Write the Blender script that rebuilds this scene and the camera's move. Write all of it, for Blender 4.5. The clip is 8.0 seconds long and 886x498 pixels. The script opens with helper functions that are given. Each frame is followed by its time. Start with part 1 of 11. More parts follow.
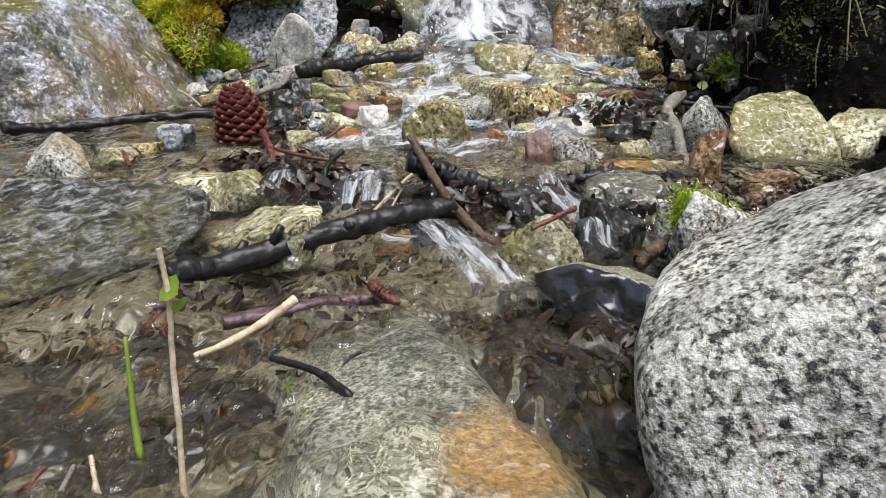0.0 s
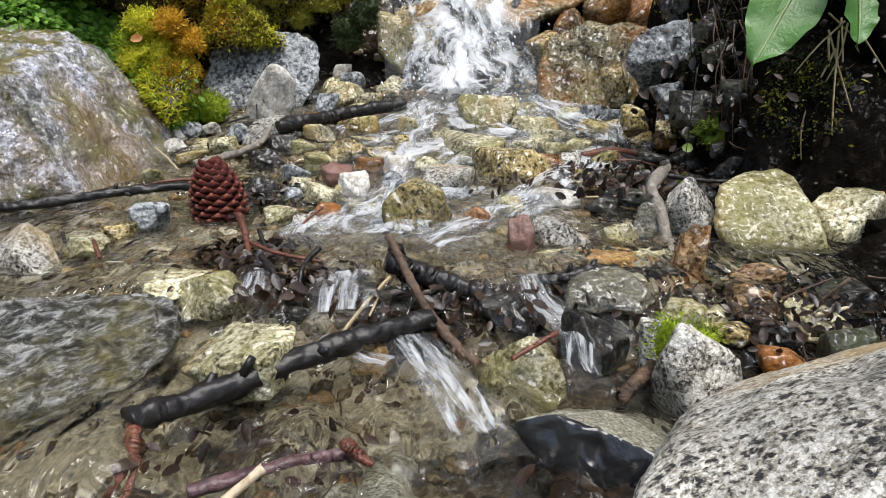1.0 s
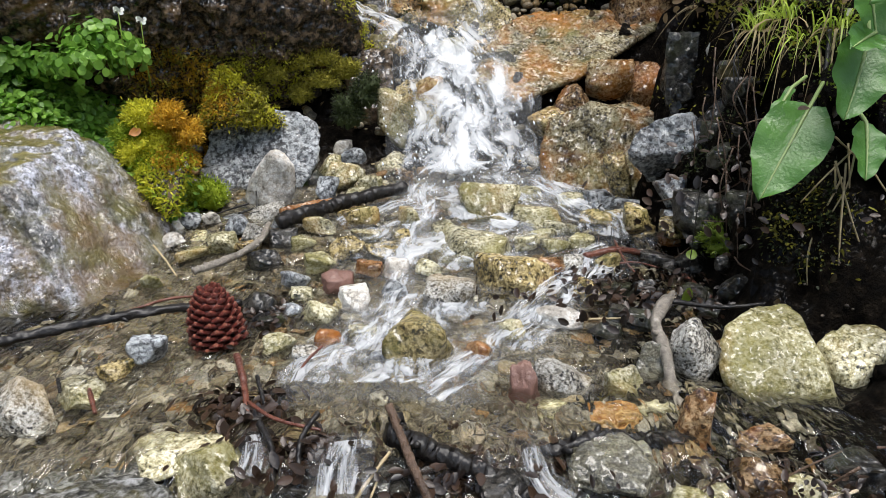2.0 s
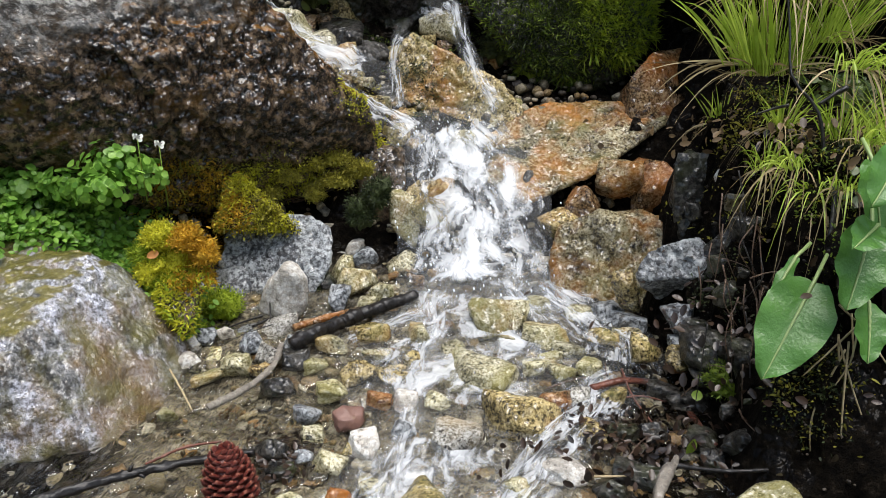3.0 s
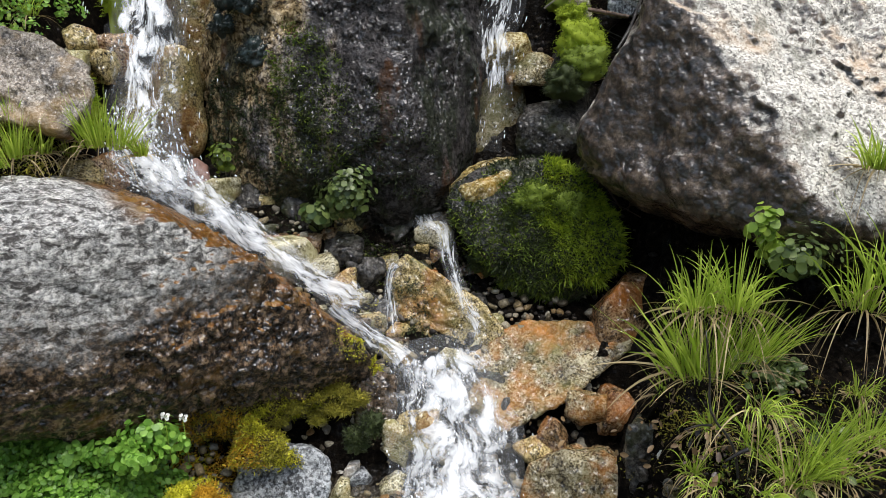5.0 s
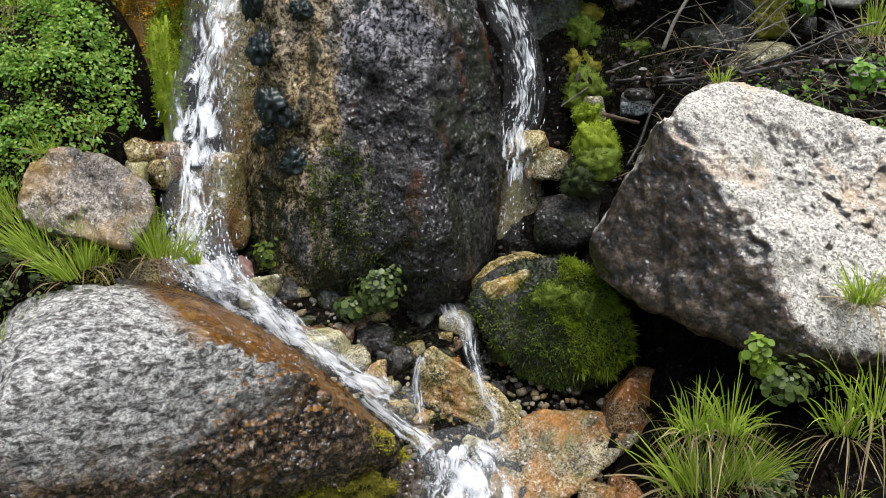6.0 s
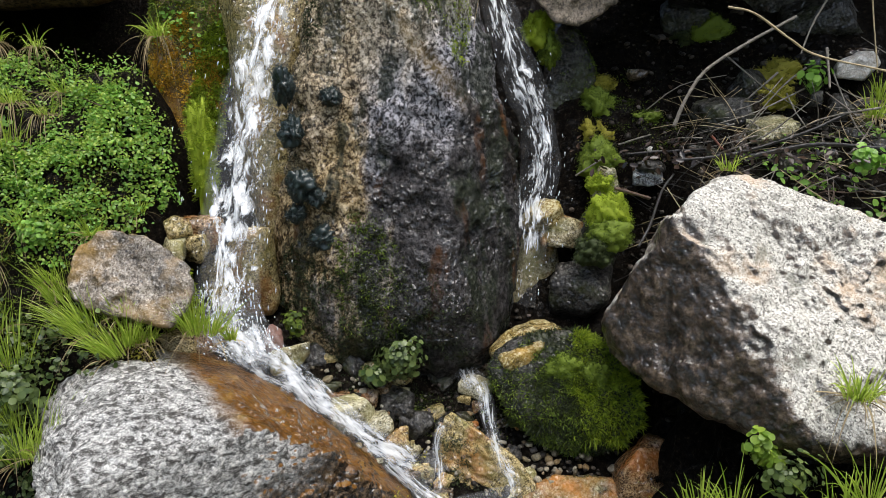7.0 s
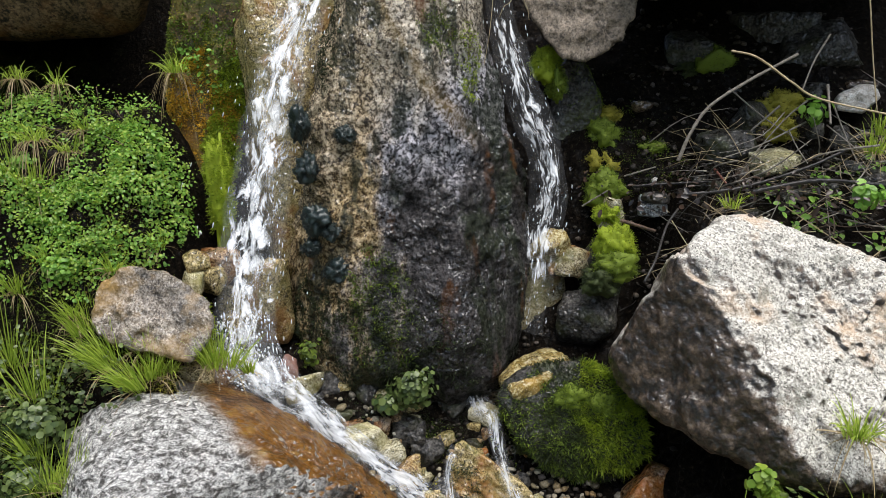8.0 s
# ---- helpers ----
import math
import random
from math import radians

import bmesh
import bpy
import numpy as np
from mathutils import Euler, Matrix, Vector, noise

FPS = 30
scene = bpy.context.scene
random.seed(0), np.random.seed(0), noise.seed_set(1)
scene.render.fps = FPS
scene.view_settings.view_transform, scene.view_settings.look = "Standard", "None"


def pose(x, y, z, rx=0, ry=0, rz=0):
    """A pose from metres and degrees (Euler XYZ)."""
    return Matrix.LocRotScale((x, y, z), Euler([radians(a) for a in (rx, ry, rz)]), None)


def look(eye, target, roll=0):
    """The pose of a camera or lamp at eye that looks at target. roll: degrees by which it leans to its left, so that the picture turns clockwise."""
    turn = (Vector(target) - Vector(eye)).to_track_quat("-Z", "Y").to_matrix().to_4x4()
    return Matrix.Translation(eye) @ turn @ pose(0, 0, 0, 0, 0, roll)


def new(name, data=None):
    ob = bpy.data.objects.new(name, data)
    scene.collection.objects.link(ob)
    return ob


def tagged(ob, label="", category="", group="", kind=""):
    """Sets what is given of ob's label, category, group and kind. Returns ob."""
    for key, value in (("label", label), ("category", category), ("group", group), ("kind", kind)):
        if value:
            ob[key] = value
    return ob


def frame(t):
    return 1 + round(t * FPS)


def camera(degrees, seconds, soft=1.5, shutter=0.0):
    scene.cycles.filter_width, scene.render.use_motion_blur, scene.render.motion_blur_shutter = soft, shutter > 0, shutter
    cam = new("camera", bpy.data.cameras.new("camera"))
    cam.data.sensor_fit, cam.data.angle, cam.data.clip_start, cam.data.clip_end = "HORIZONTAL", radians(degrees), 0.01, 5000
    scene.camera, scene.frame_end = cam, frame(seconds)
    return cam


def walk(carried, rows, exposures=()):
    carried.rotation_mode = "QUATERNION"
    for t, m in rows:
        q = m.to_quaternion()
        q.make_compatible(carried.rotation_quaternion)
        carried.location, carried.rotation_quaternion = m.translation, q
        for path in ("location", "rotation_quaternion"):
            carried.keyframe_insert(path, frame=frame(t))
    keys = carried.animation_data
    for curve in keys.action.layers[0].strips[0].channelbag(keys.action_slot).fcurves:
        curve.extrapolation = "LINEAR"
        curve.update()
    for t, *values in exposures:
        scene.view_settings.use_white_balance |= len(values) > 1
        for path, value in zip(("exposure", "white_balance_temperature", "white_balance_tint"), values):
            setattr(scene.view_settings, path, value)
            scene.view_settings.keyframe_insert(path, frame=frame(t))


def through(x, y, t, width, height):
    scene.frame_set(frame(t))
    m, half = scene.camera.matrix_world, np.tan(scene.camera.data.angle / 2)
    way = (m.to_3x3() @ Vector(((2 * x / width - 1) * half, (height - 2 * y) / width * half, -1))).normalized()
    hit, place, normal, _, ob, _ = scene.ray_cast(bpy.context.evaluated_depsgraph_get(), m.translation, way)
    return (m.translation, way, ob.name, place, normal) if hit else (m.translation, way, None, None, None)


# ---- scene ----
cam = camera(65.0, 8.0, soft=0.6)
PATH = [
    (0, (0.012, -0.052, 0.191), (-0.005, 1.868, -0.367), -0.3),
    (0.5, (0.016, -0.036, 0.223), (0.016, 1.885, -0.333), -0.25),
    (1, (0.020, -0.013, 0.269), (0.036, 1.909, -0.284), -0.3),
    (1.5, (0.018, 0.008, 0.322), (0.04, 1.931, -0.228), -0.3),
    (2, (0.021, 0.036, 0.402), (0.034, 1.96, -0.144), -0.25),
    (2.2, (0.024, 0.045, 0.438), (0.029, 1.969, -0.110), -0.25),
    (3.3, (0.030, 0.077, 0.639), (-0.011, 2.002, 0.097), -0.1),
    (3.5, (0.035, 0.08, 0.672), (-0.019, 2.006, 0.137), -0.1),
    (4, (0.059, 0.069, 0.791), (-0.016, 1.997, 0.266), -0.2),
    (4.5, (0.079, 0.039, 0.886), (0.005, 1.969, 0.368), -0.2),
    (5, (0.092, 0.015, 1.078), (0.019, 1.948, 0.569), -0.1),
    (5.2, (0.097, 0.001, 1.133), (0.018, 1.934, 0.625), -0.05),
    (6.3, (0.073, -0.098, 1.415), (-0.069, 1.838, 0.931), -0.05),
    (6.5, (0.068, -0.107, 1.466), (-0.082, 1.827, 0.978), -0.0),
    (7, (0.065, -0.128, 1.562), (-0.097, 1.804, 1.072), -0.0),
    (7.5, (0.051, -0.144, 1.614), (-0.113, 1.788, 1.123), -0.0),
    (8, (0.04, -0.161, 1.669), (-0.126, 1.771, 1.178), -0.0),
]
walk(cam, [(t, look(eye, target, roll)) for t, eye, target, roll in PATH])

# ---- daylight: a bright veiled sky ----
SUN_EL, SUN_AZ = 73.0, 150.0  # height of the sun, and its bearing clockwise from ahead
world = bpy.data.worlds.new("sky")
scene.world = world
world.use_nodes = True
wn = world.node_tree
sky = wn.nodes.new("ShaderNodeTexSky")
sky.sky_type, sky.sun_disc = "NISHITA", False
sky.sun_elevation, sky.sun_rotation = radians(SUN_EL), radians(SUN_AZ)
sky.air_density, sky.dust_density, sky.ozone_density = 1.5, 4.0, 3.0
wn.links.new(sky.outputs[0], wn.nodes["Background"].inputs[0])
wn.nodes["Background"].inputs[1].default_value = 0.14
sun_data = bpy.data.lights.new("sun", "SUN")
sun_data.energy, sun_data.angle, sun_data.color = 3.1, radians(46), (1.0, 0.985, 0.955)
sun = new("sun", sun_data)
a, e = radians(SUN_AZ), radians(SUN_EL)
sun.matrix_world = look((0, 0, 0), (-math.sin(a) * math.cos(e), -math.cos(a) * math.cos(e), -math.sin(e)))
scene.view_settings.exposure = 0.36

# ---- shaping tools ----
def lattice(ix, iy, iz, seed):
    h = (ix * 374761393 + iy * 668265263 + iz * 1442695041 + seed * 1013904223) & 0xFFFFFFFF
    h = ((h ^ (h >> 13)) * 1274126177) & 0xFFFFFFFF
    return ((h ^ (h >> 16)) & 0xFFFF) / 32767.5 - 1.0


def value_noise(p, seed=0):
    """Smooth noise between -1 and 1 at an array of points."""
    f = np.floor(p)
    i = f.astype(np.int64)
    u = p - f
    u = u * u * u * (u * (u * 6 - 15) + 10)
    out = 0
    for dx in (0, 1):
        for dy in (0, 1):
            for dz in (0, 1):
                w = (u[:, 0] if dx else 1 - u[:, 0]) * (u[:, 1] if dy else 1 - u[:, 1]) * (u[:, 2] if dz else 1 - u[:, 2])
                out = out + w * lattice(i[:, 0] + dx, i[:, 1] + dy, i[:, 2] + dz, seed)
    return out


def fbm(p, scale, octaves=4, seed=0, gain=0.5):
    out, amp = 0, 1.0
    for k in range(octaves):
        out = out + amp * value_noise(p * scale + 17.3 * k, seed + k)
        scale, amp = scale * 2.03, amp * gain
    return out


def ridged(p, scale, octaves=3, seed=0):
    out, amp = 0, 1.0
    for k in range(octaves):
        out = out + amp * (1 - np.abs(value_noise(p * scale + 9.1 * k, seed + k)) * 2)
        scale, amp = scale * 2.1, amp * 0.5
    return out


BALLS = {}


def ball(level):
    if level not in BALLS:
        bm = bmesh.new()
        bmesh.ops.create_icosphere(bm, subdivisions=level, radius=1)
        bm.verts.ensure_lookup_table()
        BALLS[level] = (np.array([v.co for v in bm.verts]), np.array([[v.index for v in f.verts] for f in bm.faces]))
        bm.free()
    return BALLS[level]


def front_ball():
    """A ball that is finer on the side of the stream."""
    if "front" not in BALLS:
        d7, f7 = ball(7)
        d6, f6 = ball(6)
        keep7 = f7[d7[f7].mean(1)[:, 1] < 0.25]
        keep6 = f6[d6[f6].mean(1)[:, 1] > 0.24]
        used = np.unique(keep7)
        back = np.full(len(d7), -1)
        back[used] = np.arange(len(used))
        used6 = np.unique(keep6)
        back6 = np.full(len(d6), -1)
        back6[used6] = np.arange(len(used6)) + len(used)
        BALLS["front"] = (np.vstack([d7[used], d6[used6]]), np.vstack([back[keep7], back6[keep6]]))
    return BALLS["front"]


def sheet_mesh(name, verts, faces, material, uv=None, ends=None):
    me = bpy.data.meshes.new(name)
    me.from_pydata(np.asarray(verts).tolist(), [], np.asarray(faces).tolist() if not isinstance(faces, list) else faces)
    for key, layout in (("flow", uv), ("ends", ends)):
        if layout is not None:
            layer = me.uv_layers.new(name=key)
            idx = np.empty(len(me.loops), dtype=np.int64)
            me.loops.foreach_get("vertex_index", idx)
            layer.data.foreach_set("uv", np.asarray(layout)[idx].ravel())
    me.polygons.foreach_set("use_smooth", [True] * len(me.polygons))
    me.materials.append(material)
    return me


def thing(name, me, label, category, group="", kind="", at=(0, 0, 0)):
    ob = new(name, me)
    ob.location = at
    return tagged(ob, label, category, group, kind)


def part_of(parent, name, me, label=""):
    ob = new(name, me)
    ob.parent = parent
    if label:
        ob["label"] = label
    return ob


def rounded(dirs, planes, p):
    """Radius, along each direction, of a body bounded by planes (n, h), with softened edges."""
    pl = np.asarray(planes, dtype=float)
    q = np.maximum(0, dirs @ pl[:, :3].T) / pl[:, 3]
    return np.power(np.power(q, p).sum(1) + 1e-9, -1.0 / p)


HOSTS = {}


def boulder(name, at, planes, material, label, p=14, rough=0.03, level=6, seed=1, category="boulder", scale=None, group="", hammer=None, smooth=False, ledges=()):
    """A large rock: a body cut by planes, with weathered edges and a hummocky surface."""
    dirs, faces = front_ball() if level == 7 else ball(level)
    r = rounded(dirs, planes, p)
    pts = dirs * r[:, None]
    size = float(np.median(r))
    s = scale or 1.0 / size
    d = fbm(pts, 1.3 * s, 3, seed) * 0.9 + fbm(pts, 4 * s, 5, seed + 9, 0.6) * 0.6 + np.maximum(0, ridged(pts, 2.2 * s, 3, seed + 5) - 0.5) * -0.35
    grit = 0.0022 * fbm(pts, 45, 3, seed + 21, 0.6) if level > 5 else 0.0012 * fbm(pts, 60, 2, seed + 21)
    if smooth:
        grit = 0
    if hammer:
        amp, scl = hammer
        grit = grit + amp * (fbm(pts, scl, 4, seed + 31, 0.62) + 0.8 * np.maximum(0, ridged(pts, scl * 0.3, 2, seed + 37) - 0.9) * -1)
    for nrm, h, depth, width in ledges:
        ahead = pts @ np.array(nrm) + 0.05 * fbm(pts, 2.5 * s, 4, seed + 51, 0.6)
        grit = grit - depth * step(ahead, h, h + width)
    pts = dirs * (r + size * rough * d + grit)[:, None]
    HOSTS[name] = thing(name, sheet_mesh(name, pts, faces, material), label, category, group, at=at)
    return HOSTS[name]


def stone_points(seed, size, level, p=9, rough=0.05):
    rng = np.random.default_rng(seed)
    n = rng.integers(8, 13)
    nrm = rng.normal(size=(n, 3))
    nrm /= np.linalg.norm(nrm, axis=1)[:, None]
    nrm = np.vstack([nrm, [[1, 0, 0], [-1, 0, 0], [0, 1, 0], [0, -1, 0], [0, 0, 1], [0, 0, -1]]])
    h = np.concatenate([rng.uniform(0.62, 1.0, n), np.full(6, 1.0)])
    dirs, faces = ball(level)
    r = rounded(dirs, np.column_stack([nrm, h]), p)
    pts = dirs * r[:, None]
    pts = pts * (1 + rough * (fbm(pts, 1.6, 3, seed) + 0.4 * fbm(pts, 6, 3, seed + 3)))[:, None]
    pts = pts / np.abs(pts).max(0)
    return pts * np.asarray(size), faces


def stone(at, size, turn, material, label="", name="stone", level=4, seed=None, p=28, rough=0.07, group="stones of the stream", tip=0.0, category="stone"):
    """A loose stone: half sizes along, across and up, turned about the upright and tipped."""
    seed = seed if seed is not None else int(abs(at[0] * 7919 + at[1] * 104729 + at[2] * 1299709) * 10) % 99991
    pts, faces = stone_points(seed, size, level, p, rough)
    m = np.array(Euler((0, radians(tip), radians(turn))).to_matrix())
    return thing(name, sheet_mesh(name, pts @ m.T, faces, material), label, category, group, at=at)


def tube(points, radii, sides=8, seed=0, rough=0.0, cap=True):
    """Verts and faces of a tapering tube along points."""
    pts = [Vector(q) for q in points]
    verts, faces = [], []
    side = None
    for i, q in enumerate(pts):
        d = (pts[min(i + 1, len(pts) - 1)] - pts[max(i - 1, 0)]).normalized()
        side = (side - d * side.dot(d)).normalized() if side else d.orthogonal().normalized()
        up = d.cross(side)
        for k in range(sides):
            a = math.tau * k / sides
            j = 1 + rough * (noise.noise(Vector((q.x * 70 + k * 0.9, q.y * 70 + seed, q.z * 70 + k * 0.4))) + 0.6 * noise.noise(Vector((q.x * 190 + k * 2.1, q.y * 190 + seed, q.z * 190 + i * 0.7))))
            verts.append(q + (side * math.cos(a) + up * math.sin(a)) * radii[i] * j)
    for i in range(len(pts) - 1):
        for k in range(sides):
            a, b = i * sides + k, i * sides + (k + 1) % sides
            faces.append((a, b, b + sides, a + sides))
    if cap:
        faces.append(tuple(range(sides))[::-1])
        faces.append(tuple(range((len(pts) - 1) * sides, len(pts) * sides)))
    return verts, faces


def smooth_line(points, n):
    """n points along a soft curve through the given ones."""
    p = [Vector(q) for q in points]
    p = [p[0] * 2 - p[1]] + p + [p[-1] * 2 - p[-2]]
    out = []
    m = len(p) - 3
    for i in range(n):
        u = i / (n - 1) * m
        k = min(int(u), m - 1)
        t = u - k
        a, b, c, d = p[k:k + 4]
        out.append(0.5 * ((2 * b) + (c - a) * t + (2 * a - 5 * b + 4 * c - d) * t * t + (3 * b - a - 3 * c + d) * t ** 3))
    return out


# ---- the lie of the land ----
STREAM = ((-30, -3.0), (-3, -0.35), (-1, -0.08), (0, 0.0), (0.2, 0.012), (0.42, 0.018), (0.50, 0.026), (0.56, 0.055), (0.75, 0.06), (0.9, 0.075), (1.0, 0.09), (1.1, 0.118), (1.25, 0.145),
          (1.36, 0.2), (1.45, 0.3), (1.55, 0.42), (1.7, 0.54), (1.85, 0.66), (2.0, 0.78), (2.12, 0.95), (2.25, 1.4), (2.5, 1.75), (3.2, 2.4), (6, 2.9), (30, 6))
RIGHT = ((-30, -2.5), (-1, 0.0), (0.3, 0.05), (0.6, 0.075), (0.72, 0.11), (0.82, 0.36), (1.0, 0.46), (1.2, 0.5), (1.5, 0.56), (1.75, 0.95), (2.0, 1.27), (2.45, 1.5), (2.6, 1.38), (3.1, 1.35), (3.25, 2.3), (6, 2.8), (30, 6))
LEFT = ((-30, -2.5), (-1, 0.0), (0.3, 0.03), (0.75, 0.058), (0.9, 0.08), (1.02, 0.16), (1.1, 0.28), (1.25, 0.36), (1.38, 0.68), (1.48, 0.94), (1.6, 1.25), (1.7, 1.44), (1.85, 1.56), (1.95, 1.57), (2.1, 1.35), (2.7, 1.3), (2.9, 2.2), (3.2, 2.5), (6, 3.0), (30, 6))


def along(profile, y):
    return np.interp(y, [q[0] for q in profile], [q[1] for q in profile])


def step(v, a, b):
    t = np.clip((v - a) / (b - a), 0, 1)
    return t * t * (3 - 2 * t)


def land(x, y):
    """Height of the ground without its small relief."""
    x, y = np.asarray(x, dtype=float), np.asarray(y, dtype=float)
    far = step(np.abs(x), 1.8, 3.2)
    r = step(x, 0.34 + 0.12 * step(y, 1.25, 1.5), 0.50 + 0.15 * step(y, 1.25, 1.6))
    l = step(-x, 0.36 + 0.35 * step(y, 1.3, 1.6), 0.62 + 0.4 * step(y, 1.3, 1.6))
    z = along(STREAM, y)
    z = z + 0.16 * step(-x, 0.05, 0.45) * step(y, 1.45, 1.62) * (1 - step(y, 1.9, 2.1))
    # Unseen sides, added past 1.5 m to block light from the low sky.
    z = z + 0.8 * np.maximum(0, np.abs(x) - 1.5) * step(y, -6, 0.5)
    z = z + 0.22 * step(-x, 0.72, 1.0) * (1 - step(y, 0.9, 1.2)) + 0.2 * step(np.abs(x + 0.1), 0.35, 0.75) * (1 - step(y, -0.7, -0.25))
    z = z + r * np.maximum(along(RIGHT, y) - z, -0.05) + l * (along(LEFT, y) - z)
    slope = np.interp(y, [-30, -1, 0.5, 3.3, 30], [-2.5, 0.1, 0.35, 2.7, 6]) + 0.8 * np.maximum(0, np.abs(x) - 1.5) * step(y, -6, 0.5) * (1 - 0.75 * step(np.abs(x), 3, 12))
    return z + far * (slope - z)


def water_level(y):
    return np.interp(y, [-3, -1, -0.4, 0.0, 0.30, 0.47, 0.50, 0.54, 0.60, 0.78, 0.9, 1.0, 1.1, 1.25, 1.32], [-0.31, -0.045, 0.02, 0.038, 0.041, 0.047, 0.054, 0.077, 0.082, 0.086, 0.097, 0.112, 0.138, 0.172, 0.19])

# ---- materials ----
class Nodes:
    """A short way to wire a node material."""

    def __init__(self, name):
        self.mat = bpy.data.materials.new(name)
        self.mat.use_nodes = True
        self.tree = self.mat.node_tree
        self.bsdf = self.tree.nodes["Principled BSDF"]
        self.co = self.tree.nodes.new("ShaderNodeTexCoord").outputs["Object"]

    def put(self, socket, value):
        if isinstance(value, bpy.types.NodeSocket):
            self.tree.links.new(value, socket)
        else:
            socket.default_value = value

    def node(self, kind, **inputs):
        n = self.tree.nodes.new("ShaderNode" + kind)
        for key, value in inputs.items():
            self.put(n.inputs[key], value)
        return n

    def math(self, op, a, b=0.0):
        n = self.tree.nodes.new("ShaderNodeMath")
        n.operation = op
        self.put(n.inputs[0], a)
        self.put(n.inputs[1], b)
        return n.outputs[0]

    def vec(self, op, a, b):
        n = self.tree.nodes.new("ShaderNodeVectorMath")
        n.operation = op
        self.put(n.inputs[0], a)
        self.put(n.inputs[1], b)
        return n.outputs[0]

    def noise(self, scale, detail=4.0, rough=0.55, co=None, twist=0.0):
        n = self.node("TexNoise", Vector=co or self.co, Scale=scale, Detail=detail, Roughness=rough, Distortion=twist)
        return n.outputs["Fac"]

    def cells(self, scale, co=None, feature="F1"):
        n = self.node("TexVoronoi", Vector=co or self.co, Scale=scale)
        n.feature = feature
        return n

    def ramp(self, fac, stops, smooth=False):
        n = self.tree.nodes.new("ShaderNodeValToRGB")
        n.color_ramp.interpolation = "EASE" if smooth else "LINEAR"
        el = n.color_ramp.elements
        while len(el) < len(stops):
            el.new(0.5)
        for e, (pos, c) in zip(el, stops):
            e.position, e.color = pos, (c, c, c, 1) if isinstance(c, (int, float)) else (*c, 1)
        self.put(n.inputs[0], fac)
        return n.outputs[0]

    def mix(self, fac, a, b, blend="MIX"):
        n = self.tree.nodes.new("ShaderNodeMix")
        n.data_type, n.blend_type = "RGBA", blend
        self.put(n.inputs[0], fac)
        for sock, v in ((n.inputs[6], a), (n.inputs[7], b)):
            self.put(sock, v if isinstance(v, bpy.types.NodeSocket) else (*v, 1))
        return n.outputs[2]

    def bump(self, height, strength=0.5, distance=0.004, normal=None):
        n = self.node("Bump", Height=height, Strength=strength, Distance=distance)
        if normal is not None:
            self.put(n.inputs["Normal"], normal)
        return n.outputs[0]

    def shift(self):
        """Object coordinates moved by each object's own random number."""
        r = self.tree.nodes.new("ShaderNodeObjectInfo").outputs["Random"]
        self.co = self.vec("ADD", self.co, self.node("CombineXYZ", X=self.math("MULTIPLY", r, 13.0), Y=self.math("MULTIPLY", r, 7.0), Z=self.math("MULTIPLY", r, 5.0)).outputs[0])
        return r

    def film(self, amount, scale=60, distance=0.022):
        """A film of water: a clear coat whose surface follows only the coarser bumps."""
        swell = self.math("ADD", self.noise(scale, 1.0, 0.4), self.math("MULTIPLY", self.noise(scale * 0.4, 2.0, 0.5), 0.6))
        self.set(Coat_Weight=amount, Coat_Roughness=0.12, Coat_IOR=1.6, Coat_Normal=self.bump(swell, 1.0, distance))

    def set(self, **inputs):
        for key, value in inputs.items():
            self.put(self.bsdf.inputs[key.replace("_", " ")], (*value, 1) if isinstance(value, tuple) and len(value) == 3 else value)
        return self.mat


